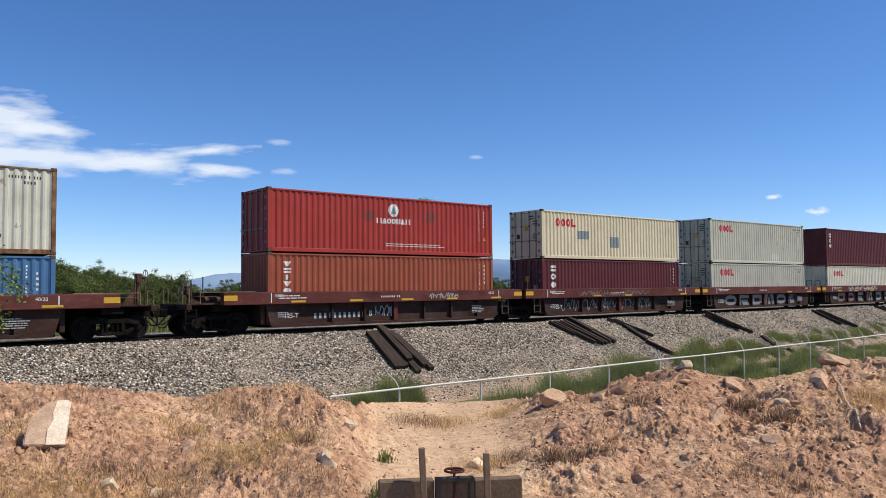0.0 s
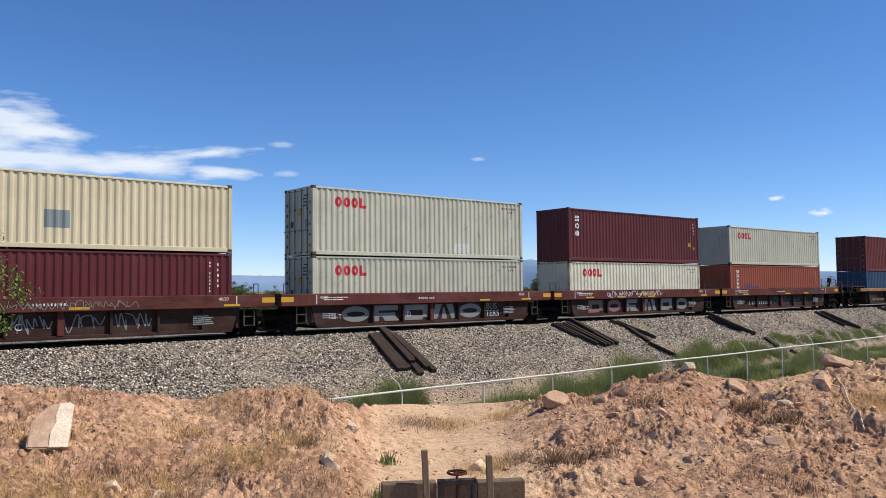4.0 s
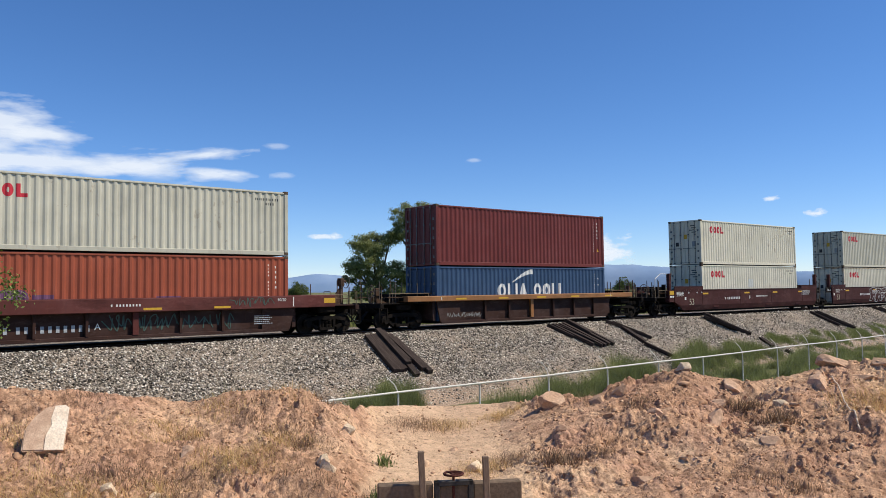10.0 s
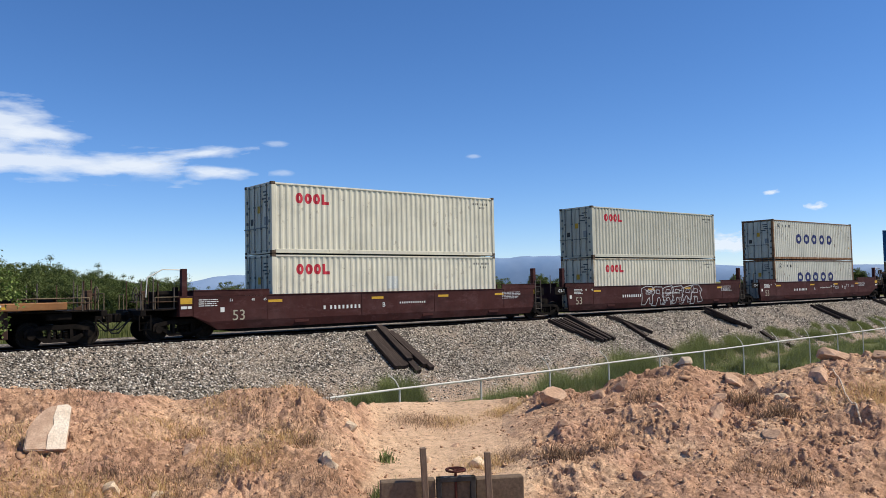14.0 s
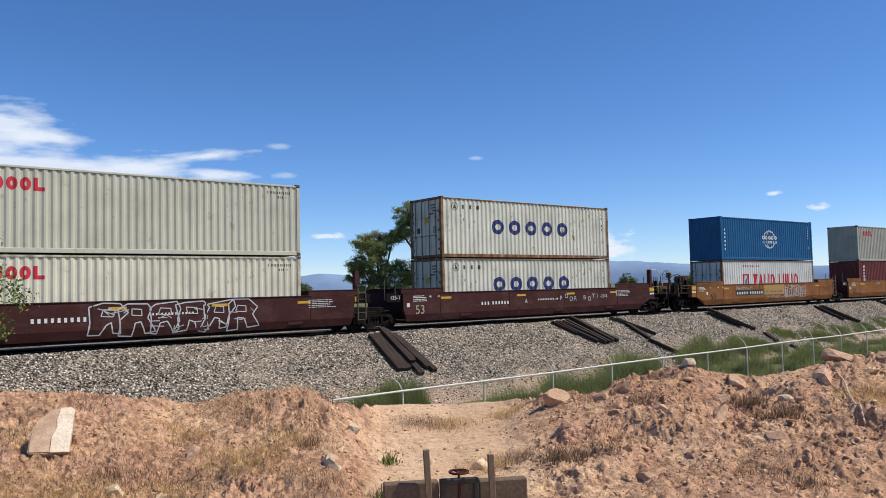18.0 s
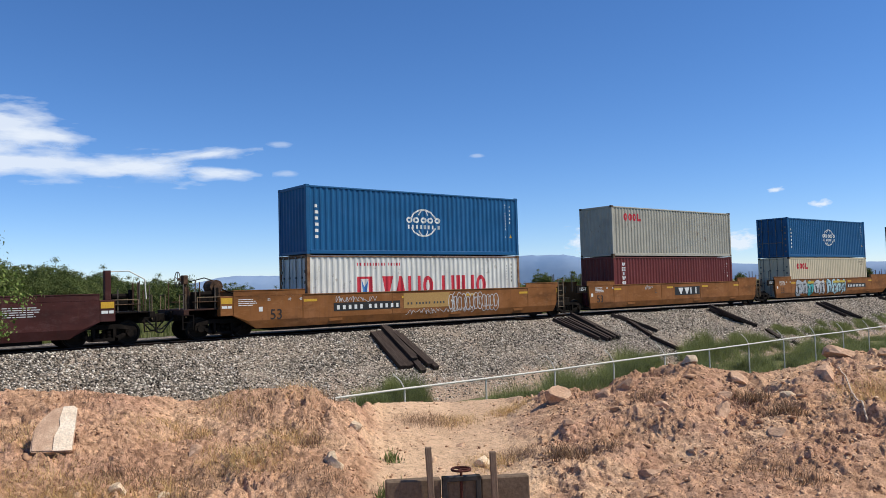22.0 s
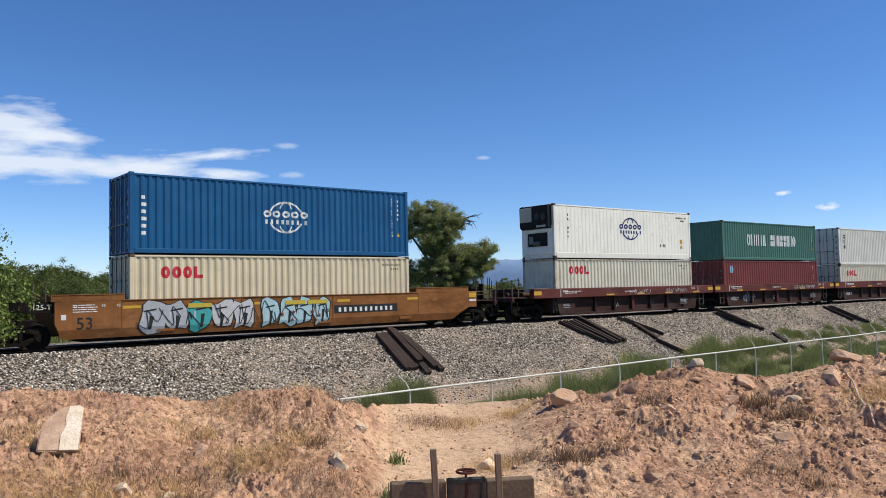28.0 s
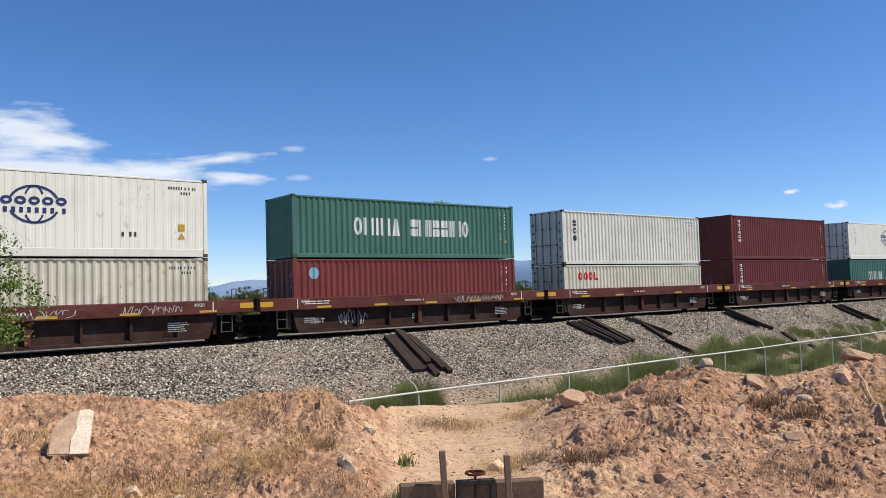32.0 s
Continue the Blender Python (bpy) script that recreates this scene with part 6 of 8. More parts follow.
for k, sd in enumerate((3, 1, 0, 2, 7)):
    panel_form(wagons[3], k, "sp_dim", sd, 0.98)
u = panel_u(5)[0]
lettering(wagons[3], "BUS", u + 0.12, 0.78, 0.42, "sp_dim", YP - 0.004)
lettering(wagons[3], "TERS", u + 0.08, 0.44, 0.42, "sp_white", YP - 0.004)
for k, (mk, sd) in enumerate((("sp_pink", 0), ("sp_pink", 7), ("sp_dim", 5), ("sp_dim", 2), ("sp_dim", 4), ("sp_dim", 3))):
    panel_form(wagons[4], k, mk, sd, 0.85)
for k in range(5):
    a, b = panel_u(k)
    spray(wagons[2], "graffiti", "sp_dim", a + 0.1, b - 0.1, 0.42, 1.08, 2, YP - 0.004, 630 + k, 0.06, "faint pale-blue strokes")
spray(wagons[2], "graffiti", "sp_dim", 2.5, 8.5, 1.2, 1.52, 14, YS - 0.002, 64, 0.03)
spray(wagons[4], "graffiti", "sp_white", 2.6, 7.6, 1.2, 1.56, 9, YS - 0.002, 68, 0.05)
spray(wagons[4], "graffiti", "sp_yellow", 5.6, 7.0, 1.2, 1.5, 3, YS - 0.003, 168, 0.05)
spray(wagons[5], "graffiti", "sp_green", 5.0, 9.8, 0.45, 1.05, 9, YP - 0.004, 69, 0.06, "greenish scrawl")
spray(wagons[5], "graffiti", "sp_green", 9.6, 11.4, 1.22, 1.58, 4, YS - 0.002, 70, 0.04)
spray(wagons[6], "graffiti", "mk_grey", 0.5, 2.6, 0.46, 0.72, 7, -1.42, 71, 0.03)
bars(wagons[7], "number_bar", "mk_white", 2.2, 4.0, 0.94, 1.13, 9, 1, "", 72).location.y = YW - FACE
lettering(wagons[7], "B", 5.15, 0.95, 0.28, "mk_white", YW - 0.002)
bars(wagons[8], "number_bar", "mk_white", 2.2, 4.0, 0.94, 1.13, 9, 1, "", 73).location.y = YW - FACE
bars(wagons[9], "number_bar", "mk_white", 2.2, 4.0, 0.94, 1.13, 9, 1, "", 75).location.y = YW - FACE
lettering(wagons[9], "A", 5.15, 0.95, 0.28, "mk_white", YW - 0.002)
for k, ch in enumerate("POOR BOYI"):
    if ch != " ":
        lettering(wagons[9], ch, 7.75 + 0.37 * k, 1.02 + 0.10 * math.sin(k * 1.9), 0.34, "sp_white", YW - 0.003)
lettering(wagons[9], "-2018-", 11.02, 1.08, 0.24, "sp_white", YW - 0.003)
shape(wagons[10], "number_plate_field", "sp_black", [rect(1.1, 4.5, 0.86, 1.20)], "black lettering panel", YW - 0.001)
bars(wagons[10], "number_bar", "mk_white", 1.25, 4.4, 0.92, 1.14, 11, 1, "", 77).location.y = YW - FACE - 0.004
shape(wagons[10], "paint_patch", "patch_ochre", [rect(4.7, 7.35, 0.84, 1.50)], "yellow panel", YW - 0.001)
bars(wagons[10], "stencil", "mk_dark", 4.9, 7.1, 1.0, 1.12, 12, 1, "", 78).location.y = YW - FACE - 0.004
spray(wagons[10], "graffiti", "sp_white", 7.3, 10.4, 0.5, 1.5, 8, YW - 0.003, 79, 0.05, "white looping graffiti", True, True)
spray(wagons[10], "graffiti", "sp_white", 1.2, 3.2, 1.2, 1.5, 5, YW - 0.003, 80, 0.03)
spray(wagons[10], "graffiti", "sp_white", 4.9, 8.8, 0.55, 0.8, 9, YW - 0.003, 84, 0.025)
shape(wagons[11], "emblem_field", "sp_black", [rect(5.4, 8.0, 0.86, 1.36)], "black emblem panel", YW - 0.001)
emblem(wagons[11], 5.7, 7.7, 0.92, 1.30, "mk_white", "yyk", "heavy white wedge", 0.28, YW - 0.006)
lettering(wagons[11], "C", 3.4, 1.05, 0.28, "mk_dark", YW - 0.002)
spray(wagons[11], "graffiti", "sp_white", 2.5, 3.2, 1.25, 1.55, 3, YW - 0.003, 81, 0.02)
shape(wagons[12], "number_plate_field", "sp_black", [rect(8.15, 11.35, 0.84, 1.16)], "black lettering panel", YW - 0.001)
bars(wagons[12], "number_bar", "mk_white", 8.35, 11.2, 0.89, 1.11, 11, 1, "", 82).location.y = YW - FACE - 0.004
lettering(wagons[12], "A", 7.75, 0.86, 0.28, "sp_black", YW - 0.012)
spray(wagons[13], "graffiti", "sp_white", 5.5, 7.5, 1.2, 1.52, 5, YS - 0.002, 91, 0.025)
spray(wagons[13], "graffiti", "sp_white", 9.0, 11.0, 1.2, 1.52, 5, YS - 0.002, 92, 0.025)
spray(wagons[14], "graffiti", "sp_silver", 2.0, 3.4, 0.42, 1.05, 4, YP - 0.004, 93, 0.05)
spray(wagons[14], "graffiti", "sp_white", 8.0, 11.0, 1.2, 1.5, 8, YS - 0.002, 94, 0.025)


def outlined_graffiti(w, u0, u1, v0, v1, n, y, seed):
    """Fat angular forms drawn only by their pale outlines, overlapping one another."""
    rd = random.Random(seed)
    cw = (u1 - u0) / n
    out = []
    def stroke(pts, wd):
        for (xa, za), (xb, zb) in zip(pts, pts[1:]):
            L_ = math.hypot(xb - xa, zb - za) + 1e-6
            nx_, nz_ = -(zb - za) / L_ * wd / 2, (xb - xa) / L_ * wd / 2
            out.append([(xa - nx_, za - nz_), (xb - nx_, zb - nz_), (xb + nx_, zb + nz_), (xa + nx_, za + nz_)])
    for i in range(n):
        cx, cz, hh = u0 + (i + 0.5) * cw, (v0 + v1) / 2, (v1 - v0) / 2
        lean = rd.uniform(-0.1, 0.25)
        base = [(-0.6, -1), (-0.25, -1), (-0.12, -0.25), (0.15, -0.3), (0.25, -0.95), (0.62, -0.9), (0.45, -0.1), (0.62, 0.5), (0.35, 1), (-0.35, 0.95), (-0.65, 0.7), (-0.5, -0.2)]
        pts = [(cx + (x + lean * z + rd.uniform(-0.1, 0.1)) * cw, min(1.56, cz + (z + rd.uniform(-0.12, 0.12)) * hh)) for x, z in base]
        stroke(pts + pts[:1], 0.045)
        hole = [(cx + (x + lean * z + rd.uniform(-0.05, 0.05)) * cw, cz + z * hh) for x, z in ((-0.22, 0.2), (0.2, 0.15), (0.15, 0.55), (-0.2, 0.6))]
        stroke(hole + hole[:1], 0.035)
        for _ in range(3):
            x, z = cx + rd.uniform(-0.6, 0.6) * cw, cz + rd.uniform(-0.7, 0.7) * hh
            stroke([(x, z), (x + rd.uniform(-0.3, 0.3) * cw, z + rd.uniform(-0.3, 0.3) * hh), (x + rd.uniform(-0.5, 0.5) * cw, z)], 0.03)
    tagged(side_shape(w, "graffiti", "sp_white", out, "white graffiti outlines", y), kind="stuff")


outlined_graffiti(wagons[8], 4.1, 10.0, 0.42, 1.54, 6, YW - 0.003, 5)


def big_graffiti(w, groups, v0, v1, y):
    """Fat overlapping letter-like forms: pale fills with black outlines and some teal."""
    rd = random.Random(5)
    layer = 0
    for u0, u1, fills in groups:
        n = len(fills)
        cw = (u1 - u0) / n
        for i, fill in enumerate(fills):
            cx, cz, hh = u0 + (i + 0.5) * cw, (v0 + v1) / 2, (v1 - v0) / 2
            k_ = 11
            rad = [rd.uniform(0.72, 1.12) for _ in range(k_)]
            def ring(scale):
                pts = []
                for j in range(k_):
                    a = -2 * math.pi * j / k_ + 0.3 * i
                    sx_ = math.copysign(abs(math.cos(a)) ** 0.6, math.cos(a))
                    sz_ = math.copysign(abs(math.sin(a)) ** 0.5, math.sin(a))
                    pts.append((cx + sx_ * cw * 0.60 * rad[j] * scale, min(1.57, cz + sz_ * hh * rad[j] * (scale * 0.5 + 0.5))))
                return pts
            dy = -0.0006 * layer
            layer += 1
            side_shape(w, "graffiti_outline", "sp_black", [ring(1.0)], "", y + dy)
            side_shape(w, "graffiti_fill", fill, [ring(0.89)], "", y - 0.005 + dy)
            # black inner strokes and a pale gleam
            a = cx + rd.uniform(-0.1, 0.1) * cw
            side_shape(w, "graffiti_stroke", "sp_black", [[(a - 0.09 * cw, cz - hh * 0.75), (a + 0.02 * cw, cz - hh * 0.7), (a + 0.12 * cw, cz + rd.uniform(-0.1, 0.2) * hh), (a - 0.05 * cw, cz + 0.1 * hh)]], "", y - 0.010 + dy)
            side_shape(w, "graffiti_stroke", "sp_black", [[(a - 0.30 * cw, cz + hh * 0.30), (a + 0.22 * cw, cz + hh * 0.42), (a + 0.24 * cw, cz + hh * 0.52), (a - 0.28 * cw, cz + hh * 0.40)]], "", y - 0.010 + dy)
            side_shape(w, "graffiti_gleam", "sp_white", [[(a - 0.36 * cw, cz - hh * 0.2), (a - 0.30 * cw, cz - hh * 0.25), (a - 0.27 * cw, cz + hh * 0.3), (a - 0.34 * cw, cz + hh * 0.3)]], "", y - 0.010 + dy)
    spray(w, "graffiti", "sp_black", groups[0][0], groups[1][1], v0 + 0.1, v1 - 0.1, 7, y - 0.024, 85, 0.04)
    for k_ in range(8):                       # small dark red stars
        cx, cz, r0 = rd.uniform(groups[1][0], groups[1][1]), rd.uniform(v0 + 0.15, v1 - 0.15), 0.09
        side_shape(w, "graffiti_star", "patch_red", [[(cx + (r0 if j % 2 == 0 else r0 * 0.42) * math.sin(-j * math.pi / 5), cz + (r0 if j % 2 == 0 else r0 * 0.42) * math.cos(j * math.pi / 5)) for j in range(10)][::-1]], "", y - 0.028)
    for a in (2.0, 5.9, 6.9):
        side_shape(w, "paint_patch", "sp_yellow", [rect(a, a + 0.9, v1 - 0.30, v1 - 0.14)], "yellow stroke", y - 0.03)


big_graffiti(wagons[12], [(0.3, 4.6, ("sp_silver", "sp_silver", "sp_teal", "sp_white", "sp_white")), (4.9, 7.9, ("sp_ice", "sp_ice", "sp_ice", "sp_ice"))], 0.38, 1.56, YW - 0.002)

# tall posts with bent pipes at the ends of the plum-brown set
for i, s in ((7, -1), (7, 1), (8, -1), (8, 1), (9, 1)):
    w = wagons[i]
    x = s * (HALF + (3.6 if i in (7, 9) and (i, s) != (7, 1) else 2.62))
    part("stanchion", boxes((x - 0.1, x + 0.1, -1.36, -1.14, 1.60, 2.62), bevel=0.012), M["car_plum"], w, "dark brown steel stanchion")
    if (i, s) in ((7, -1), (9, 1)):
        grabs(w, [[(x, -1.2, 2.58), (x + s * 0.75, -1.2, 2.60), (x + s * 1.3, -1.2, 2.30), (x + s * 1.35, -1.2, 1.6)]], 0.022, "galv", "bent_pipe")

# walkway frames and thin uprights over the ends of the flat-topped wagon
for s in (-1, 1):
    w = wagons[6]
    a, b = sorted((s * (HALF + 0.25), s * (HALF + 1.85)))
    part("walkway", boxes((a, b, -1.2, -0.85, 1.60, 1.64), (a, b, 0.85, 1.2, 1.60, 1.64), (a + 0.1, a + 0.16, -1.15, 1.15, 1.30, 1.60), (b - 0.16, b - 0.1, -1.15, 1.15, 1.30, 1.60), bevel=0.006), M["grime"], w, "dark raised walkway")
    grabs(w, [[(s * (HALF + o), yy, 1.2), (s * (HALF + o), yy, h_)] for o, yy, h_ in ((0.9, -0.9, 2.1), (1.35, -0.3, 2.15), (2.3, -1.1, 2.2), (2.75, -0.5, 2.2), (2.9, 0.7, 2.1), (2.55, -1.25, 1.9))], 0.024)
# brake valves and pipes on the outer decks of the smooth-sided sets
for i, s in ((7, -1), (9, 1), (10, -1), (12, 1)):
    w = wagons[i]
    x = s * (HALF + 4.15)
    bm = boxes((x - 0.28, x + 0.22, -1.05, -0.65, 1.20, 1.62), (x - 0.5, x - 0.32, -0.9, -0.6, 1.2, 1.8), (x + 0.26, x + 0.42, -1.1, -0.9, 1.2, 1.95), bevel=0.02)
    tube(bm, (x - 0.3, -0.9, 1.72), (x + 0.3, -0.9, 1.72), 0.10, 10)
    part("brake_valve", bm, M["grime"], w, "dark brake valve and reservoir")
    grabs(w, [[(x + o, yy, 1.15), (x + o, yy, h_)] for o, yy, h_ in ((s * 0.55, -1.25, 2.25), (s * 0.75, -0.6, 2.2), (s * 0.95, -1.1, 2.1), (-s * 0.2, -1.25, 1.95))], 0.024)


def door_marks(c, h, seed):
    """Placards and plates on the doors at the seen end."""
    rd = random.Random(seed)
    def plate(name, mk, y0, y1, z0, z1, label=""):
        part(name, boxes((-HALF + 0.019, -HALF + 0.026, y0, y1, z0, z1)), M[mk], c, label)
    plate("warning_label", "mk_yellow", -0.18, 0.05, h * 0.58, h * 0.68, "yellow warning label")
    plate("data_plate", "steel_dark", 0.45, 0.68, h * 0.42, h * 0.51, "dark data plate")
    plate("data_plate", "mk_grey", -0.85, -0.55, h * 0.40, h * 0.52)
    for k_ in range(4):
        y0 = -0.9 + rd.random() * 0.3
        plate("code_bar", "mk_dark", y0, y0 + 0.35, h * 0.86 - 0.14 * k_, h * 0.86 - 0.14 * k_ + 0.06)


for i in (2, 3, 7, 8, 9):
    for c in loads[i]:
        door_marks(c, H2 if not (i == 2 and c is loads[i][1]) else H1, i)


# ---------------------------------------------------------------- old sleepers on the slope
def slope_point(x, q, lift=0.0):
    return Vector((x, track_y(x) - q, float(slope_z(q)) + lift))


def sleeper_bm(L_, rd):
    bm = box(bmesh.new(), -L_ / 2, L_ / 2, -0.135, 0.135, -0.09, 0.09, 0.012)
    for v in bm.verts:
        v.co += Vector((rd.uniform(-0.012, 0.012), rd.uniform(-0.006, 0.006), rd.uniform(-0.006, 0.006)))
    return bm


def old_sleeper(xa, qa, xb, qb, lift, rd):
    """A discarded sleeper lying down the bank from one point to the other."""
    a, b = slope_point(xa, qa, lift), slope_point(xb, qb, lift)
    L_ = min((b - a).length, 2.75)
    ob = tagged(new("sleeper_timber", put("sleeper_timber", sleeper_bm(L_, rd), M["tie"])), "discarded dark creosoted railway sleeper on the ballast", "railway sleeper", group="discarded sleepers on the bank")
    way = (b - a).normalized()
    side_ = Vector((way.y, -way.x, 0)).normalized()
    upv = side_.cross(way)
    if upv.z < 0:
        side_, upv = -side_, -upv
    m = Matrix((way, upv.cross(way), upv)).transposed().to_4x4()
    m.translation = (a + b) / 2
    ob.matrix_basis = m


rd = random.Random(3)
# along and below the track at both ends, and lift
PILE_NEAR = [(18.74, 2.07, 18.5, 4.44, 0.1), (19.3, 1.98, 18.9, 4.46, 0.1), (19.56, 2.15, 19.15, 5.16, 0.1), (19.7, 1.75, 19.58, 3.88, 0.12), (19.78, 2.16, 19.79, 4.54, 0.14), (19.05, 2.0, 18.75, 4.5, 0.1), (19.95, 2.3, 20.0, 4.7, 0.1), (19.4, 1.9, 19.2, 4.3, 0.28)]
PILE_MIDDLE = [(29.9, 1.95, 30.61, 3.02, 0.1), (30.4, 2.0, 31.57, 3.49, 0.1), (31.6, 1.75, 32.28, 3.92, 0.13), (31.5, 1.75, 31.91, 3.03, 0.22), (34.6, 1.9, 36.14, 3.28, 0.1), (35.23, 2.26, 35.3, 3.89, 0.08), (35.1, 4.03, 35.73, 5.46, 0.1), (30.75, 1.95, 31.7, 3.95, 0.1), (31.1, 1.9, 31.95, 3.95, 0.1), (30.2, 1.95, 31.2, 3.8, 0.1), (31.9, 1.8, 32.7, 3.9, 0.1), (35.0, 2.0, 36.3, 3.6, 0.08)]
PILE_FAR = [(43.9, 2.0, 45.14, 3.51, 0.1), (44.3, 1.95, 45.77, 4.08, 0.12), (44.0, 1.9, 44.69, 3.41, 0.28), (46.02, 4.48, 45.72, 5.42, 0.1), (46.29, 5.92, 46.39, 6.79, 0.1), (57.25, 2.1, 57.87, 3.87, 0.1), (57.8, 2.12, 59.15, 4.27, 0.1), (68.0, 1.9, 69.02, 2.72, 0.1), (44.6, 2.0, 45.6, 4.0, 0.1), (44.1, 1.9, 45.0, 3.8, 0.28), (58.3, 2.1, 59.4, 4.3, 0.1), (68.8, 2.0, 69.8, 3.9, 0.1)]
for row in PILE_NEAR + PILE_MIDDLE + PILE_FAR:
    old_sleeper(*row, rd)


# ---------------------------------------------------------------- fence
FENCE_Y, FENCE_X0, FENCE_STEP = 17.24, 9.89, 3.05
fence = tagged(new("chain_link_fence"), "chain-link fence with pale galvanised posts and top rail", "fence")
FN = 22
RAIL_Z = -1.02
for i in range(FN - 1):
    bm = bmesh.new()
    tube(bm, (FENCE_X0 + i * FENCE_STEP, FENCE_Y, RAIL_Z + 0.012 * math.sin(i * 1.7)), (FENCE_X0 + (i + 1) * FENCE_STEP, FENCE_Y, RAIL_Z + 0.012 * math.sin((i + 1) * 1.7)), 0.029, 8)
    part("top_rail", bm, M["galv"], fence)
for i in range(FN):
    x = FENCE_X0 + i * FENCE_STEP
    gz_ = float(land_z(np.float64(x), np.float64(FENCE_Y)))
    bm = bmesh.new()
    tube(bm, (x, FENCE_Y + 0.05, gz_ - 0.1), (x, FENCE_Y + 0.05, RAIL_Z + 0.02), 0.027, 8)
    p = part("post", bm, M["galv"], fence)
    if i not in (2, 6):
        bm = bmesh.new()
        d = 0.16 if i % 3 else 0.10
        path_tube(bm, [(x, FENCE_Y + 0.05, RAIL_Z), (x - d * 0.5, FENCE_Y + 0.12, RAIL_Z + 0.22), (x - d * 1.6, FENCE_Y + 0.22, RAIL_Z + 0.42)], 0.018, 6)
        part("barb_arm", bm, M["galv"], p, "thin leaning arm for barbed wire")
wv, wf = [], []
for s in (-1, 1):
    for i in range(int((FN - 1) * FENCE_STEP / 0.10)):
        xa = FENCE_X0 + i * 0.10
        xb, za, zb = xa + s * 1.3, RAIL_Z - 1.38, RAIL_Z - 0.04
        if FENCE_X0 < xb < FENCE_X0 + (FN - 1) * FENCE_STEP:
            n0 = len(wv)
            wv += [(xa - 0.0016, FENCE_Y, za), (xa + 0.0016, FENCE_Y, za), (xb + 0.0016, FENCE_Y + 0.003, zb), (xb - 0.0016, FENCE_Y + 0.003, zb)]
            wf.append((n0, n0 + 1, n0 + 2, n0 + 3))
mesh_ob = share("wire_mesh", soup("wire_mesh", np.array(wv), np.array(wf), M["bar_steel"]), fence)
tagged(mesh_ob, kind="stuff")


# ---------------------------------------------------------------- rocks and slabs on the heaps
def lump(r, seed, squash=(1, 1, 0.75)):
    """A broken block: a ball cut flat by many planes, its faces then roughened."""
    bm = bmesh.new()
    bmesh.ops.create_icosphere(bm, subdivisions=3, radius=1.15)
    rd_ = random.Random(seed)
    planes = [(Vector((rd_.gauss(0, 1), rd_.gauss(0, 1), rd_.gauss(0, 1))).normalized(), rd_.uniform(0.42, 0.75)) for _ in range(12)]
    off = Vector((seed * 3.3, seed, 0))
    for v in bm.verts:
        for nrm, d in planes:
            h = v.co.dot(nrm) - d
            if h > 0:
                v.co -= nrm * h
        v.co *= 1 + 0.07 * noise.noise(v.co * 3.3 + off) + 0.05 * noise.noise(v.co * 9 + off)
        v.co = Vector((v.co.x * squash[0], v.co.y * squash[1], v.co.z * squash[2])) * r * 1.25
    return bm


def rock(x, y, r, seed, mat="rock", squash=(1, 1, 0.75), turn=0, words="rough reddish sandstone rock on the earth bank", sink=0.25):
    p = rest(x, y)
    ob = tagged(new("rock", put("rock", lump(r, seed, squash), M[mat])), words, "rock", group="rocks on the earth banks")
    ob.matrix_basis = pose(p.x, p.y, p.z - r * squash[2] * 0.05, 0, 0, turn)
    return ob


# broken pavement slab leaning on the heap
p = rest(2.27, 9.45)
bm = bmesh.new()
prism(bm, [(-0.25, -0.25), (0.17, -0.29), (0.24, 0.27), (0.20, 0.31), (0.11, 0.315), (0.0, 0.29), (-0.11, 0.20), (-0.21, 0.03), (-0.245, -0.12)], -0.055, 0.055)
bmesh.ops.bevel(bm, geom=bm.edges[:], offset=0.014, segments=2, affect="EDGES")
bmesh.ops.triangulate(bm, faces=[f for f in bm.faces if len(f.verts) > 4])
for v in bm.verts:
    v.co += 0.012 * noise.noise_vector(v.co * 9)
slab = tagged(new("concrete_slab", put("concrete_slab", bm, M["concrete"])), "broken tan concrete slab leaning on the earth bank", "slab")
slab.matrix_basis = pose(p.x - 0.04, p.y - 0.06, p.z + 0.20, -34, 0, -13) @ Matrix.Diagonal((0.96, 1, 0.9, 1))
# sunlight on the slab's right side, laid on as a pale strip
bm = bmesh.new()
prism(bm, [(-0.03, -0.268), (0.162, -0.285), (0.234, 0.262), (0.196, 0.302), (0.09, 0.302), (0.045, 0.14), (0.05, 0.05), (-0.01, -0.08)], -0.063, -0.05)
part("lit_side", bm, M["lit_strip"], slab, "pale strip coloured as the slab's sunlit side")

LARGE_ROCKS = [(8.91, 8.04, 0.22, 'rock', (1.15, 0.8, 0.62)), (11.2, 5.08, 0.2, 'rock', (1, 0.9, 1.0)), (12.15, 5.17, 0.21, 'rock', (1.15, 0.9, 0.7)), (11.7, 4.67, 0.14, 'rock', (1.2, 1, 0.6)), (4.57, 7.41, 0.13, 'pale_rock', (0.9, 0.8, 0.85)), (4.62, 7.55, 0.1, 'pale_rock', (1.1, 0.8, 0.8)), (5.59, 8.53, 0.12, 'pale_rock', (0.8, 0.8, 0.9)), (9.36, 5.59, 0.15, 'rock', (1, 1, 0.9)), (6.44, 7.12, 0.1, 'pale_rock', (1, 1, 0.9)), (9.13, 7.31, 0.17, 'rock', (1.1, 0.8, 0.8)), (9.35, 7.1, 0.13, 'rock', (1.1, 0.8, 0.8)), (2.52, 8.22, 0.14, 'pale_rock', (1.0, 0.8, 0.75)), (2.89, 7.99, 0.09, 'pale_rock', (1, 0.8, 1))]
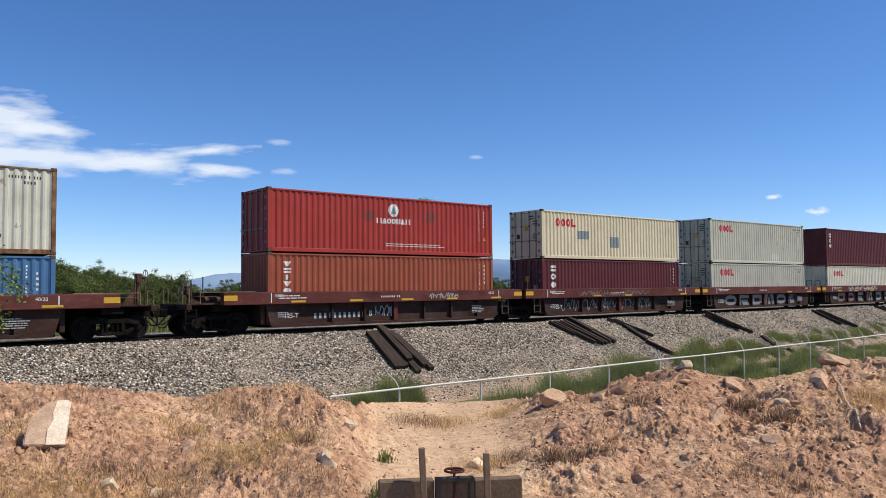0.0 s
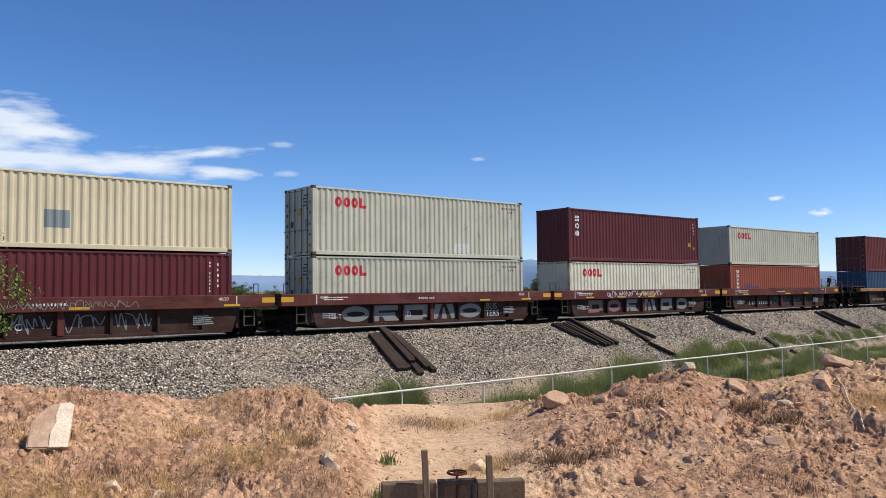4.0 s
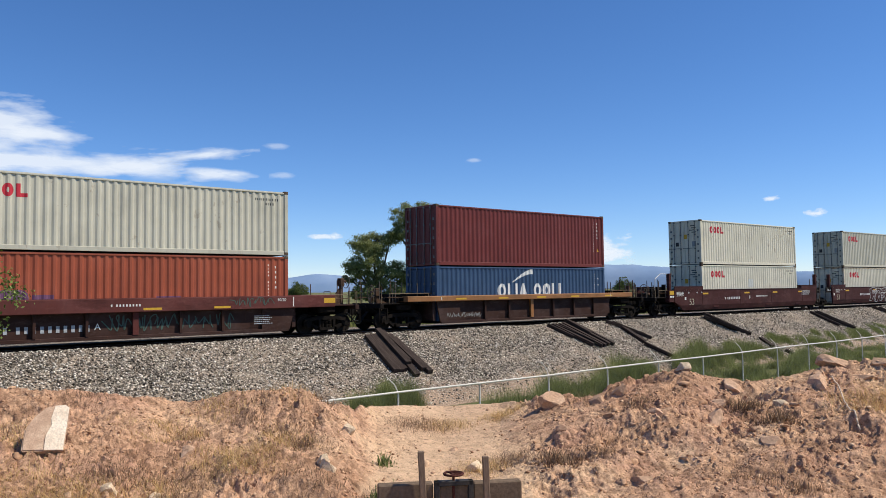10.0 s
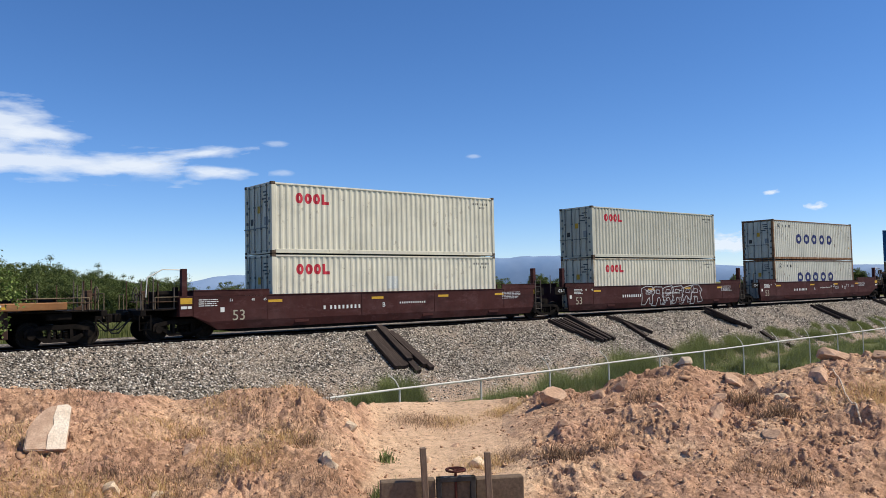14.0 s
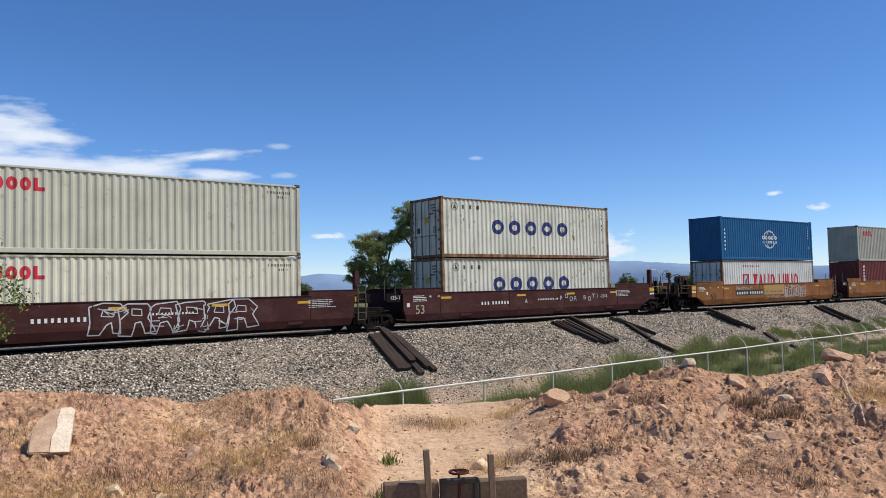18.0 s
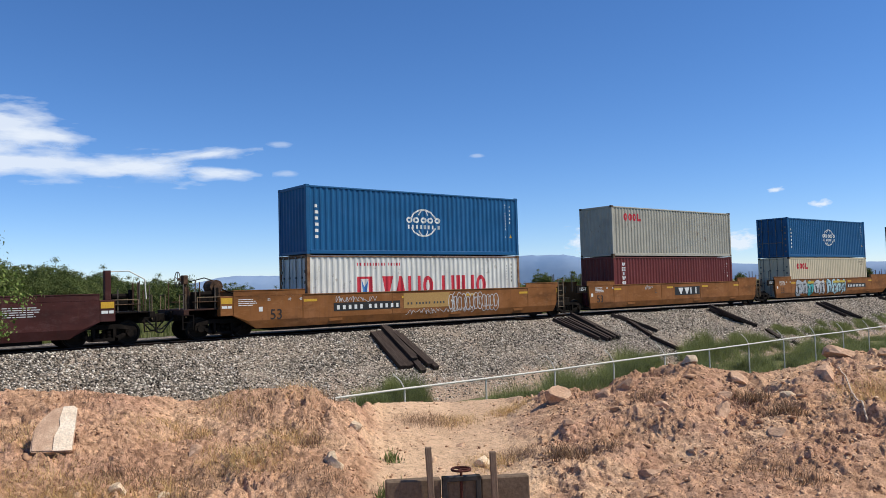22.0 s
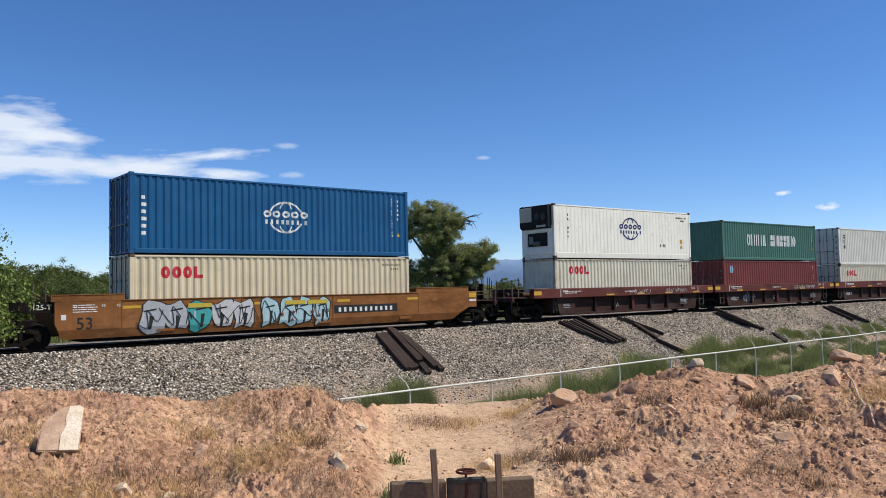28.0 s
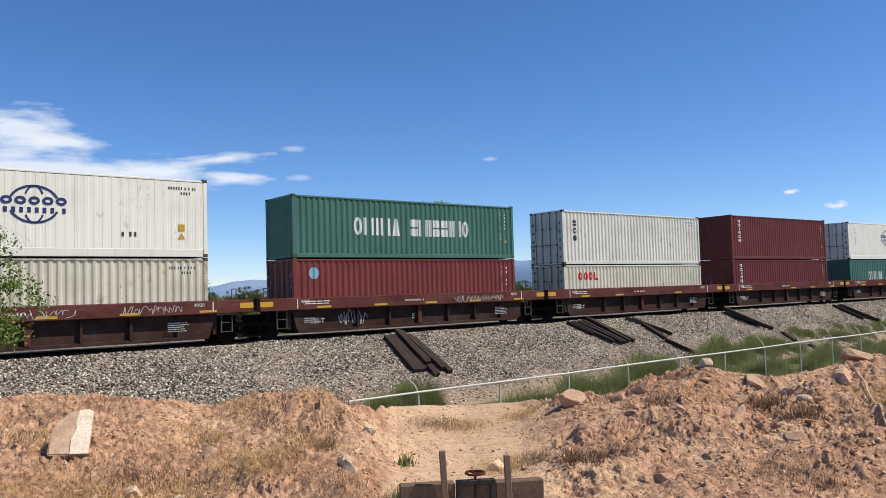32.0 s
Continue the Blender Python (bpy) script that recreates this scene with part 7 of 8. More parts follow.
SMALL_ROCKS = [(10.69, 6.09, 0.17, 'rock', (1.2, 0.8, 0.6)), (7.22, 5.21, 0.12, 'rock', (1, 1, 0.8)), (10.5, 6.78, 0.09, 'pale_rock', (1, 0.9, 0.9)), (8.6, 6.7, 0.11, 'rock', (1, 1, 0.7)), (8.9, 6.2, 0.12, 'rock', (1.2, 1, 0.7)), (9.9, 5.9, 0.1, 'rock', (1, 1, 0.8)), (7.9, 6.9, 0.09, 'rock', (1, 1, 0.8)), (10.4, 5.2, 0.1, 'pale_rock', (1, 1, 0.8)), (8.2, 5.6, 0.09, 'rock', (1, 1, 0.8)), (3.6, 8.9, 0.09, 'rock', (1, 1, 0.8)), (6.9, 8.0, 0.07, 'rock', (1, 1, 0.8)), (9.0, 4.6, 0.12, 'rock', (1, 1, 0.8)), (12.4, 4.6, 0.2, 'rock', (1, 1, 0.7))]
for i, (x, y, r, mat, sq) in enumerate(LARGE_ROCKS + SMALL_ROCKS):
    rock(x, y, r, i + 2, mat, sq, i * 47)

# a pale strip of old hose lying down the heap
pts = [rest(11.45 + (9.85 - 11.45) * t + 0.05 * math.sin(t * 6), 5.0 + (3.98 - 5.0) * t) + Vector((0, 0, 0.045)) for t in np.linspace(0, 1, 30)]
for _ in range(2):
    pts = [pts[0]] + [Vector((q.x, q.y, max(q.z - 0.01, (o.z + q.z + r_.z) / 3))) for o, q, r_ in zip(pts, pts[1:], pts[2:])] + [pts[-1]]
bm = path_tube(bmesh.new(), pts, 0.011, 6)
tagged(new("hose", put("hose", bm, M["hose"], True)), "pale flattened hose draped down the earth bank", "hose")


# ---------------------------------------------------------------- irrigation gate
GA, GB = Vector((4.56, 6.45, 0)), Vector((5.79, 5.67, 0))
gate = tagged(new("irrigation_gate"), "small concrete irrigation gate with wooden posts", "sluice gate")
ga = math.degrees(math.atan2(GB.y - GA.y, GB.x - GA.x))
gl = (GB - GA).length
gate.matrix_basis = pose(GA.x, GA.y, -0.16, 0, 0, ga)
part("wall", boxes((0, gl * 0.38, -0.06, 0.06, -0.7, 0.0), (gl * 0.66, gl, -0.06, 0.06, -0.7, -0.015), bevel=0.012), M["gate_concrete"], gate, "shaded concrete wing wall")
part("gate_frame", boxes((gl * 0.385, gl * 0.42, -0.09, -0.02, -0.7, 0.02), (gl * 0.62, gl * 0.655, -0.09, -0.02, -0.7, 0.02), (gl * 0.385, gl * 0.655, -0.09, -0.02, -0.03, 0.02), bevel=0.006), M["steel_dark"], gate)
part("gate_leaf", boxes((gl * 0.42, gl * 0.62, -0.05, -0.03, -0.7, -0.04)), M["gate_concrete"], gate, "drab sluice leaf")
bm = bmesh.new()
tube(bm, (gl * 0.52, -0.06, -0.5), (gl * 0.52, -0.06, 0.09), 0.014, 8)
part("screw", bm, M["wheel_red"], gate)
bm = bmesh.new()
torus(bm, (gl * 0.52, -0.06, 0.085), "Z", 0.095, 0.012, 20, 6)
for i in range(3):
    a = 2 * math.pi * i / 3
    tube(bm, (gl * 0.52, -0.06, 0.085), (gl * 0.52 + 0.095 * math.cos(a), -0.06 + 0.095 * math.sin(a), 0.085), 0.010, 6)
part("handwheel", bm, M["wheel_red"], gate, "rusty red handwheel")
for (px, py, pz), lean in (((4.86, 6.13, 0.17), 2.5), ((5.36, 5.73, 0.11), 1.5)):
    bm = boxes((-0.031, 0.031, -0.025, 0.025, -1.0, 0.0), bevel=0.006)
    ob = tagged(new("wooden_post", put("wooden_post", bm, M["post_wood"])), "weathered grey wooden post beside the irrigation gate", "post", group="posts of the irrigation gate")
    ob.matrix_basis = pose(px, py, pz, 0, -lean, ga)


# ---------------------------------------------------------------- plants
def foliage(name, c0, c1, c2, rough=0.7, trans=0.25):
    m, n, l, b = mat_nodes(name, rough)
    g = n.new("ShaderNodeNewGeometry")
    c = ramp(n, l, g.outputs["Random Per Island"], [(0.0, c0), (0.5, c1), (1.0, c2)])
    l.new(c, b.inputs["Base Color"])
    tr = n.new("ShaderNodeBsdfTranslucent")
    l.new(c, tr.inputs[0])
    mx = n.new("ShaderNodeMixShader")
    mx.inputs[0].default_value = trans
    l.new(b.outputs[0], mx.inputs[1])
    l.new(tr.outputs[0], mx.inputs[2])
    l.new(mx.outputs[0], n["Material Output"].inputs[0])
    return m


M["leaf"] = foliage("cottonwood_leaves", (0.16, 0.19, 0.06), (0.25, 0.28, 0.095), (0.39, 0.385, 0.16), 0.6, 0.4)
M["leaf_far"] = foliage("thicket_leaves", (0.07, 0.10, 0.03), (0.115, 0.148, 0.046), (0.18, 0.20, 0.07), 0.8, 0.3)
M["leaf_near"] = foliage("shrub_leaves", (0.09, 0.14, 0.03), (0.16, 0.22, 0.055), (0.26, 0.30, 0.10))
M["weed"] = foliage("green_weeds", (0.12, 0.15, 0.05), (0.20, 0.235, 0.085), (0.34, 0.355, 0.15), 0.8, 0.45)
M["reed"] = foliage("reed_blades", (0.12, 0.15, 0.045), (0.19, 0.21, 0.07), (0.31, 0.29, 0.12), 0.8, 0.4)
M["straw"] = foliage("dry_grass", (0.42, 0.26, 0.10), (0.58, 0.40, 0.17), (0.72, 0.54, 0.28), 0.8, 0.4)
M["twig"] = foliage("dead_brush", (0.13, 0.08, 0.052), (0.25, 0.16, 0.10), (0.42, 0.29, 0.18), 0.8, 0.3)
M["bark"] = mottled("grey_bark", [(0.06, 0.05, 0.04), (0.14, 0.115, 0.09)], 3, 0.95, 10, 0.05, 0.8, stretch=(4, 4, 0.6))


def blades(roots, heights, width, lean, seed):
    """Grass blades: a narrow bent strip of two quads each."""
    r_ = np.random.default_rng(seed)
    k_ = len(roots)
    a = r_.uniform(0, 2 * np.pi, k_)
    out = np.stack([np.cos(a), np.sin(a), np.zeros(k_)], -1)
    sd = np.stack([-np.sin(a), np.cos(a), np.zeros(k_)], -1) * width
    le = (r_.uniform(0.1, 1.0, k_) * lean * heights)[:, None]
    h = heights[:, None] * np.array([[0, 0, 1.0]])
    p0, p1, p2 = roots, roots + h * 0.55 + out * le * 0.35, roots + h + out * le
    v = np.stack([p0 - sd, p0 + sd, p1 + sd * 0.7, p1 - sd * 0.7, p2 + sd * 0.15, p2 - sd * 0.15], 1).reshape(-1, 3)
    b = (np.arange(k_) * 6)[:, None]
    f = np.concatenate([b + np.array([[0, 1, 2, 3]]), b + np.array([[3, 2, 4, 5]])])
    return v, f


def clump_roots(cx, cy, spread, n, seed, on):
    r_ = np.random.default_rng(seed)
    xy = r_.normal(0, spread, (n, 2)) + (cx, cy)
    return np.array([on(x, y) for x, y in xy])


def bush(name, label, category, x, y, spread, height, n, seed, mat, on, width=0.006, lean=0.6, group=""):
    roots = clump_roots(x, y, spread, n, seed, on)
    r_ = np.random.default_rng(seed + 1)
    d = np.hypot(roots[:, 0] - x, roots[:, 1] - y) / (spread * 2.2)
    hs = height * np.clip(1 - d * d, 0.15, 1) * r_.uniform(0.45, 1.05, n)
    v, f = blades(roots, hs, width, lean, seed)
    HEAPED.setdefault((name, label, category, mat), []).append((v, f))


HEAPED = {}


def grow():
    """Uncountable growth: one object for each kind."""
    for (name, label, category, mat), bits in HEAPED.items():
        n0, vs, fs = 0, [], []
        for v, f in bits:
            vs.append(v)
            fs.append(f + n0)
            n0 += len(v)
        tagged(new(name, soup(name, np.concatenate(vs), np.concatenate(fs), M[mat])), label, category, kind="stuff")


def on_land(x, y):
    q = track_y(x) - y
    return Vector((x, y, float(slope_z(q)) if q < 6.9 else float(land_z(np.float64(x), np.float64(y)))))


def on_heap(x, y):
    return rest(x, y)


TUFT = "dry straw-coloured grass tuft on the earth bank"
for i, (x, y, s, h, n) in enumerate([(7.46, 9.4, 0.30, 0.24, 420), (7.9, 9.2, 0.22, 0.2, 240), (3.95, 8.09, 0.24, 0.26, 420), (3.3, 8.3, 0.3, 0.16, 300), (2.2, 8.0, 0.35, 0.26, 500), (1.7, 8.5, 0.35, 0.22, 400), (2.9, 8.7, 0.25, 0.14, 200),
                                     (8.75, 8.9, 0.20, 0.24, 260), (6.5, 7.0, 0.2, 0.2, 260), (6.85, 6.9, 0.2, 0.22, 240), (4.6, 8.6, 0.22, 0.14, 180), (3.4, 9.6, 0.25, 0.12, 160), (5.0, 6.9, 0.2, 0.12, 150), (10.8, 4.2, 0.35, 0.3, 360), (11.3, 4.0, 0.3, 0.34, 360), (8.0, 4.3, 0.3, 0.14, 200), (2.4, 7.6, 0.3, 0.2, 300), (1.9, 7.7, 0.3, 0.2, 260)]):
    bush("grass_tuft", TUFT, "grass", x, y, s * 1.15, h * 0.68, int(n * 2.0), 100 + i, "straw" if i % 3 else "twig", on_heap, 0.0022, 2.3, "dry tufts on the banks")
rg = random.Random(77)
for i in range(46):
    tu, r = (rg.uniform(58, 80), rg.uniform(8.2, 10.9)) if i % 6 else (rg.uniform(21, 43), rg.uniform(8.4, 12.0))
    bush("grass_tuft", TUFT, "grass", r * math.cos(radians(tu)), r * math.sin(radians(tu)), rg.uniform(0.10, 0.26), rg.uniform(0.08, 0.16), 150, 500 + i, ("twig", "straw", "twig")[i % 3], on_heap, 0.003, 1.8)
for i, (x, y) in enumerate([(7.04, 6.23), (9.63, 4.89), (10.1, 5.6)]):
    bush("dead_brush", "tangle of dead grey twigs on the earth bank", "brush", x, y, 0.16, 0.24, 300, 140 + i, "twig", on_heap, 0.006, 1.6, "dead brush on the banks")
for i, (x, y) in enumerate([(5.67, 7.87), (4.75, 6.7), (5.0, 6.75)]):
    bush("weed", "small green weed on bare earth", "weed", x, y, 0.07, 0.16, 90, 150 + i, "weed", on_heap, 0.008, 0.9, "weeds on the banks")
# fine litter of straw all over the heaps
k = 3000
tt = rng.uniform(14, 86, k)
rr = rng.uniform(7.8, 13.2, k)
den = np.array([noise.noise(Vector((a * 0.11, b * 0.6, 2.0))) for a, b in zip(tt, rr)])
sel = (den > 0.05) & (rr < np.interp(tt, CREST[:, 0], CREST[:, 1]) + 0.3)
roots = np.array([heap_at(a, b) for a, b in zip(tt[sel], rr[sel])])
v, f = blades(roots, rng.uniform(0.012, 0.042, len(roots)), 0.0028, 2.6, 8)
tagged(new("grass_litter", soup("grass_litter", v, f, M["straw"])), "thin dry grass over the earth banks", "grass", kind="stuff")
# dark scraps of dead stalks and leaves between the clods
k = 5500
tt = rng.uniform(14, 86, k)
rr = rng.uniform(7.8, 13.2, k)
den = np.array([noise.noise(Vector((a * 0.16, b * 0.9, 6.0))) for a, b in zip(tt, rr)])
sel = (den > 0.08) & (rr < np.interp(tt, CREST[:, 0], CREST[:, 1]) + 0.1) & ((tt < 43) | (tt > 57))
roots = np.array([heap_at(a, b) for a, b in zip(tt[sel], rr[sel])])
v, f = blades(roots, rng.uniform(0.015, 0.05, len(roots)), 0.0045, 2.6, 9)
tagged(new("dead_litter", soup("dead_litter", v, f, M["twig"])), "dark dead stalks strewn over the earth banks", "litter", kind="stuff")

# green weeds in the hollow along the fence
CLUMPS = [(17.83, 18.0, 1.09), (19.34, 18.3, 1.08), (22.95, 20.5, 1.19), (22.94, 19.5, 1.12), (24.12, 19.5, 1.13), (28.16, 21.8, 1.2), (30.35, 22.5, 1.31), (31.68, 22.5, 1.08), (28.84, 19.5, 0.88), (35.22, 22.6, 1.2), (37.12, 22.8, 1.07), (39.14, 23, 1.0), (41.59, 23.2, 0.89), (43.11, 23, 0.8), (48.11, 24.0, 0.4), (31.11, 19, 0.98), (35.02, 19, 0.97), (39.97, 19.5, 0.84), (51.05, 23, 0.62), (54.24, 23.3, 0.45), (58.13, 23.4, 0.43), (62.65, 23.6, 0.3), (44.43, 21, 0.87), (49.59, 21, 0.57), (54.71, 21, 0.64), (15.6, 22.4, 1.1), (16.87, 22.8, 0.98), (17.36, 22.6, 1.09), (10.44, 22.3, 1.35), (62.43, 22, 0.65), (70.02, 23, 0.25)]   # along, away, height
rw = random.Random(8)
W_ROWS = []
for x, y, h in CLUMPS:
    wide = 0.45 + 0.012 * x
    if x < 17:
        wide *= 0.6
    for k in range(9):
        W_ROWS.append((x + rw.gauss(0, wide * 0.7), y + rw.gauss(0, 0.35), rw.uniform(0.3, 0.6), h * rw.uniform(0.5, 1.08)))
for k in range(120):
    W_ROWS.append((19 + 55 * rw.random() ** 1.3, rw.uniform(16.8, 20.5), rw.uniform(0.35, 0.8), rw.uniform(0.3, 0.75)))
for i, (x, y, s, h) in enumerate(W_ROWS):
    bush("weed_bush", "feathery grey-green weeds beside the fence", "bush", x, y, s * 0.6, h * 1.12, 430, 300 + i, "weed", on_land, 0.0055, 1.0, "green weeds along the fence")

# tall grass and reeds on the far side of the track
rf = random.Random(31)
for k in range(150):
    x = rf.uniform(2, 95)
    y = track_y(x) + rf.uniform(10, 26)
    bush("reeds", "tall yellow-green grass beyond the track", "reeds", x, y, 0.9, rf.uniform(0.8, 1.7), 260, 900 + k, "reed", on_land, 0.02, 0.45)

grow()


def leaf_cards(centres, outward, seed, size):
    """Leaves as small quads whose faces look roughly outwards from their tuft."""
    r_ = np.random.default_rng(seed)
    k_ = len(centres)
    n_ = outward + r_.normal(0, 0.75, (k_, 3))
    n_ /= np.linalg.norm(n_, axis=1)[:, None] + 1e-9
    a = np.cross(n_, r_.normal(0, 1, (k_, 3)))
    a /= np.linalg.norm(a, axis=1)[:, None] + 1e-9
    b = np.cross(n_, a)
    s = size * r_.uniform(0.6, 1.3, (k_, 1))
    v = np.stack([centres - a * s, centres + b * s * 0.6, centres + a * s, centres - b * s * 0.6], 1).reshape(-1, 3)
    return v, np.arange(k_ * 4).reshape(-1, 4)


def tree(name, label, lobes, trunk_h, seed, leaf, n_leaf, leaf_size, tuft=0.7, dead=(), group=""):
    """Trunk, limbs and leaves; the crown is a set of lobes (across, away, height, half width, half height), each of many small tufts."""
    rd_ = random.Random(seed)
    r_ = np.random.default_rng(seed)
    ob = tagged(new(name), label, "tree", group=group)
    high = max(z + b for _, _, z, a, b in lobes)
    fork = Vector((0, 0, trunk_h))
    bm = bmesh.new()
    path_tube(bm, [(0.1, 0, -0.3), (0.15, 0.05, trunk_h * 0.5), fork], high * 0.032, 9, high * 0.022)
    part("trunk", bm, M["bark"], ob, smooth=True)
    bm = bmesh.new()
    cen, outw = [], []
    vol = [a * b * (a + b) / 2 for _, _, _, a, b in lobes]
    for (x, y, z, a, b), v_ in zip(lobes, vol):
        a, b = a * 1.22, b * 1.06
        heart = Vector((x, y, z))
        mid = fork.lerp(heart, 0.5) + Vector((rd_.uniform(-0.3, 0.3), rd_.uniform(-0.3, 0.3), rd_.uniform(-0.2, 0.3)))
        path_tube(bm, [fork - Vector((0, 0, 0.3)), mid, heart], high * 0.016, 6, high * 0.008)
        k_ = max(8, int(3.2 * v_ ** 0.667 / tuft ** 2 * 1.6))
        per = max(12, int(n_leaf * v_ ** 0.667 / sum(q ** 0.667 for q in vol)) // k_)
        for j in range(k_):
            d = Vector((rd_.gauss(0, 1), rd_.gauss(0, 1), rd_.gauss(0, 1))).normalized() * (0.35 + 0.65 * rd_.random() ** 0.6) * (1 + 0.05 * rd_.gauss(0, 1))
            c = heart + Vector((d.x * a, d.y * a * 0.9, d.z * b))
            if c.z < 0.25:
                c.z = 0.25 + rd_.random() * 0.4
            if j % 3 == 0:
                path_tube(bm, [heart, heart.lerp(c, 0.6) + Vector((0, 0, rd_.uniform(-0.1, 0.25))), c], high * 0.006, 4, high * 0.0015)
            e = r_.normal(0, 1, (per, 3))
            e /= np.linalg.norm(e, axis=1)[:, None]
            outw.append(e * 0.7 + np.array(d)[None] * 0.3 + (0, 0, 0.3))
            cen.append(np.array(c)[None] + e * np.array([1.0, 1.0, 0.72]) * tuft * rd_.uniform(0.55, 1.5) * r_.uniform(0.15, 1.25, (per, 1)))
    for pts in dead:
        path_tube(bm, pts, high * 0.0045, 5, high * 0.001)
    part("branchwork", bm, M["bark"], ob)
    v, f = leaf_cards(np.concatenate(cen), np.concatenate(outw), seed, leaf_size)
    share("crown", soup("crown", v, f, M[leaf]), ob)
    return ob


def plant_at(ob, turn, r, z=-1.3, spin=0.0, scale=1.0):
    a = radians(turn)
    ob.matrix_basis = Matrix.LocRotScale((r * math.cos(a), r * math.sin(a), z), Euler((0, 0, spin)), (scale,) * 3)


# the big cottonwood: a high dome, a leaning middle, a low skirt, lobes to both sides
LOBES = [(-4.2, 0, 12.5, 1.7, 1.2), (-2.0, 0.4, 12.6, 2.1, 1.3), (0.1, -0.3, 11.5, 1.4, 1.3), (-3.1, 0.6, 10.8, 2.5, 1.2), (-0.9, -0.6, 9.9, 1.7, 1.0), (-1.4, 0.3, 8.4, 2.0, 1.2), (0.1, -0.4, 6.9, 1.9, 1.3), (-1.4, 0.2, 5.4, 2.8, 1.3),
         (3.7, -0.5, 8.0, 1.5, 1.0), (2.4, 0.3, 7.2, 1.7, 1.1), (4.1, 0.2, 6.7, 1.1, 0.8), (1.7, -0.3, 5.3, 1.9, 1.0), (-3.8, 0.3, 5.3, 1.4, 0.9), (-1.5, 0.5, 3.4, 3.4, 1.3), (2.2, -0.2, 3.1, 2.6, 1.1),
         (-2.3, -0.5, 9.5, 2.1, 1.2), (-1.0, 0.7, 7.4, 2.0, 1.2), (1.3, -0.6, 7.8, 1.3, 0.9), (-2.4, 0.2, 6.4, 1.5, 0.9), (-1.2, -0.4, 11.4, 2.2, 1.2), (2.9, 0, 6.0, 1.5, 0.8), (-4.9, 0.2, 10.0, 1.3, 0.8)]
SIDE_LOBES = [(0.8, 0.4, 9.4, 1.8, 0.9), (-1.0, 0, 8.7, 1.35, 1.1), (-0.5, -0.4, 7.2, 1.7, 1.2), (-2.1, 0.2, 6.4, 1.1, 1.0), (-2.7, 0, 5.0, 0.65, 0.8), (2.2, 0.3, 6.1, 1.4, 0.8), (2.1, -0.3, 5.2, 2.1, 1.1), (0.0, 0.2, 4.5, 1.4, 0.8), (1.2, 0, 3.2, 2.6, 1.2), (0.2, -0.4, 8.3, 1.6, 1.0), (-1.2, 0.3, 5.8, 1.4, 0.9), (2.2, 0.1, 9.6, 1.2, 0.75)]
ra_ = random.Random(4)
snag = Vector((0.9, -1.2, 10.5))
DEAD = [[(-0.6, -0.2, 9.0), snag, Vector((1.8, -1.4, 11.1 + 0.2 * j)), Vector((2.7 + ra_.uniform(-0.5, 0.7), -1.6, 11.2 + ra_.uniform(-0.5, 1.0)))] for j in range(4)]
DEAD += [[q[2], q[2].lerp(q[3], 0.5) + Vector((ra_.uniform(-0.2, 0.3), 0, ra_.uniform(-0.2, 0.3))), q[3] + Vector((ra_.uniform(-0.6, 0.5), 0.2, ra_.uniform(-0.8, 0.5)))] for q in DEAD[:4] for j in range(2)]
big = tree("cottonwood_tree", "large green cottonwood with a dead branch", LOBES, 3.4, 21, "leaf", 150000, 0.085, 0.48, DEAD)
plant_at(big, 49.9, 92, -1.75, radians(49.9 - 90))
beside = tree("cottonwood_tree", "smaller green cottonwood beside the large one", SIDE_LOBES, 2.0, 23, "leaf", 60000, 0.085, 0.5)
plant_at(beside, 55.0, 92.5, -1.6, radians(55.0 - 90))


def thicket_lobes(seed, width, high):
    rd_ = random.Random(seed)
    out = [(0, 0, high * 0.55, width * 0.34, high * 0.43), (0.1 * width, 0, high * 0.3, width * 0.45, high * 0.27)]
    for j in range(6):
        a = 2 * math.pi * j / 6 + rd_.uniform(-0.4, 0.4)
        q = width * rd_.uniform(0.22, 0.36)
        b = high * rd_.uniform(0.16, 0.28)
        out.append((q * math.cos(a), q * math.sin(a), max(b, high * rd_.uniform(0.2, 0.62)), width * rd_.uniform(0.16, 0.26), b))
    return out


thin = [tree("thicket_tree", "dense olive-green tree in a thicket beyond the track", thicket_lobes(s_, w_, 7.0), 1.0, s_, "leaf_far", 40000, 0.095, 0.62, (), "thicket beyond the track") for w_, s_ in ((6.4, 31), (7.4, 32), (5.6, 33))]
rt = random.Random(12)
spots = [(68.45, 93, 0.72)]
for i in range(52):
    turn = 69.9 + 23.5 * i / 51 + rt.uniform(-0.2, 0.2)
    r = rt.uniform(92, 116)
    spots.append((turn, r, r / 95 * rt.uniform(0.76, 0.90) / 7.0 * float(np.interp(turn, [68, 70, 71.2, 73, 74.6, 76.3, 78.4, 80, 93], [5.8, 5.6, 5.2, 5.8, 6.6, 7.3, 7.4, 8.1, 8.1]))))
for i in range(14):
    turn = 16 + 44 * i / 13 + rt.uniform(-1, 1)
    spots.append((turn, rt.uniform(170, 300), rt.uniform(0.7, 1.0)))
spots += [(66.6, 96, 0.5), (65.4, 97, 0.62), (64.4, 96, 0.58), (62.5, 96, 0.5), (45.4, 120, 0.62), (44.2, 125, 0.5), (46.3, 118, 0.6), (40.5, 124, 0.72), (41.4, 120, 0.6), (42.6, 122, 0.45), (39.5, 126, 0.55)]
for i, (turn, r, s) in enumerate(spots):
    if i < 3:
        plant_at(thin[i], turn, r, -1.4, rt.uniform(0, 6), s)
    else:
        ob = copy_thing(thin[i % 3], Matrix.Identity(4))
        plant_at(ob, turn, r, -1.4, rt.uniform(0, 6), s)
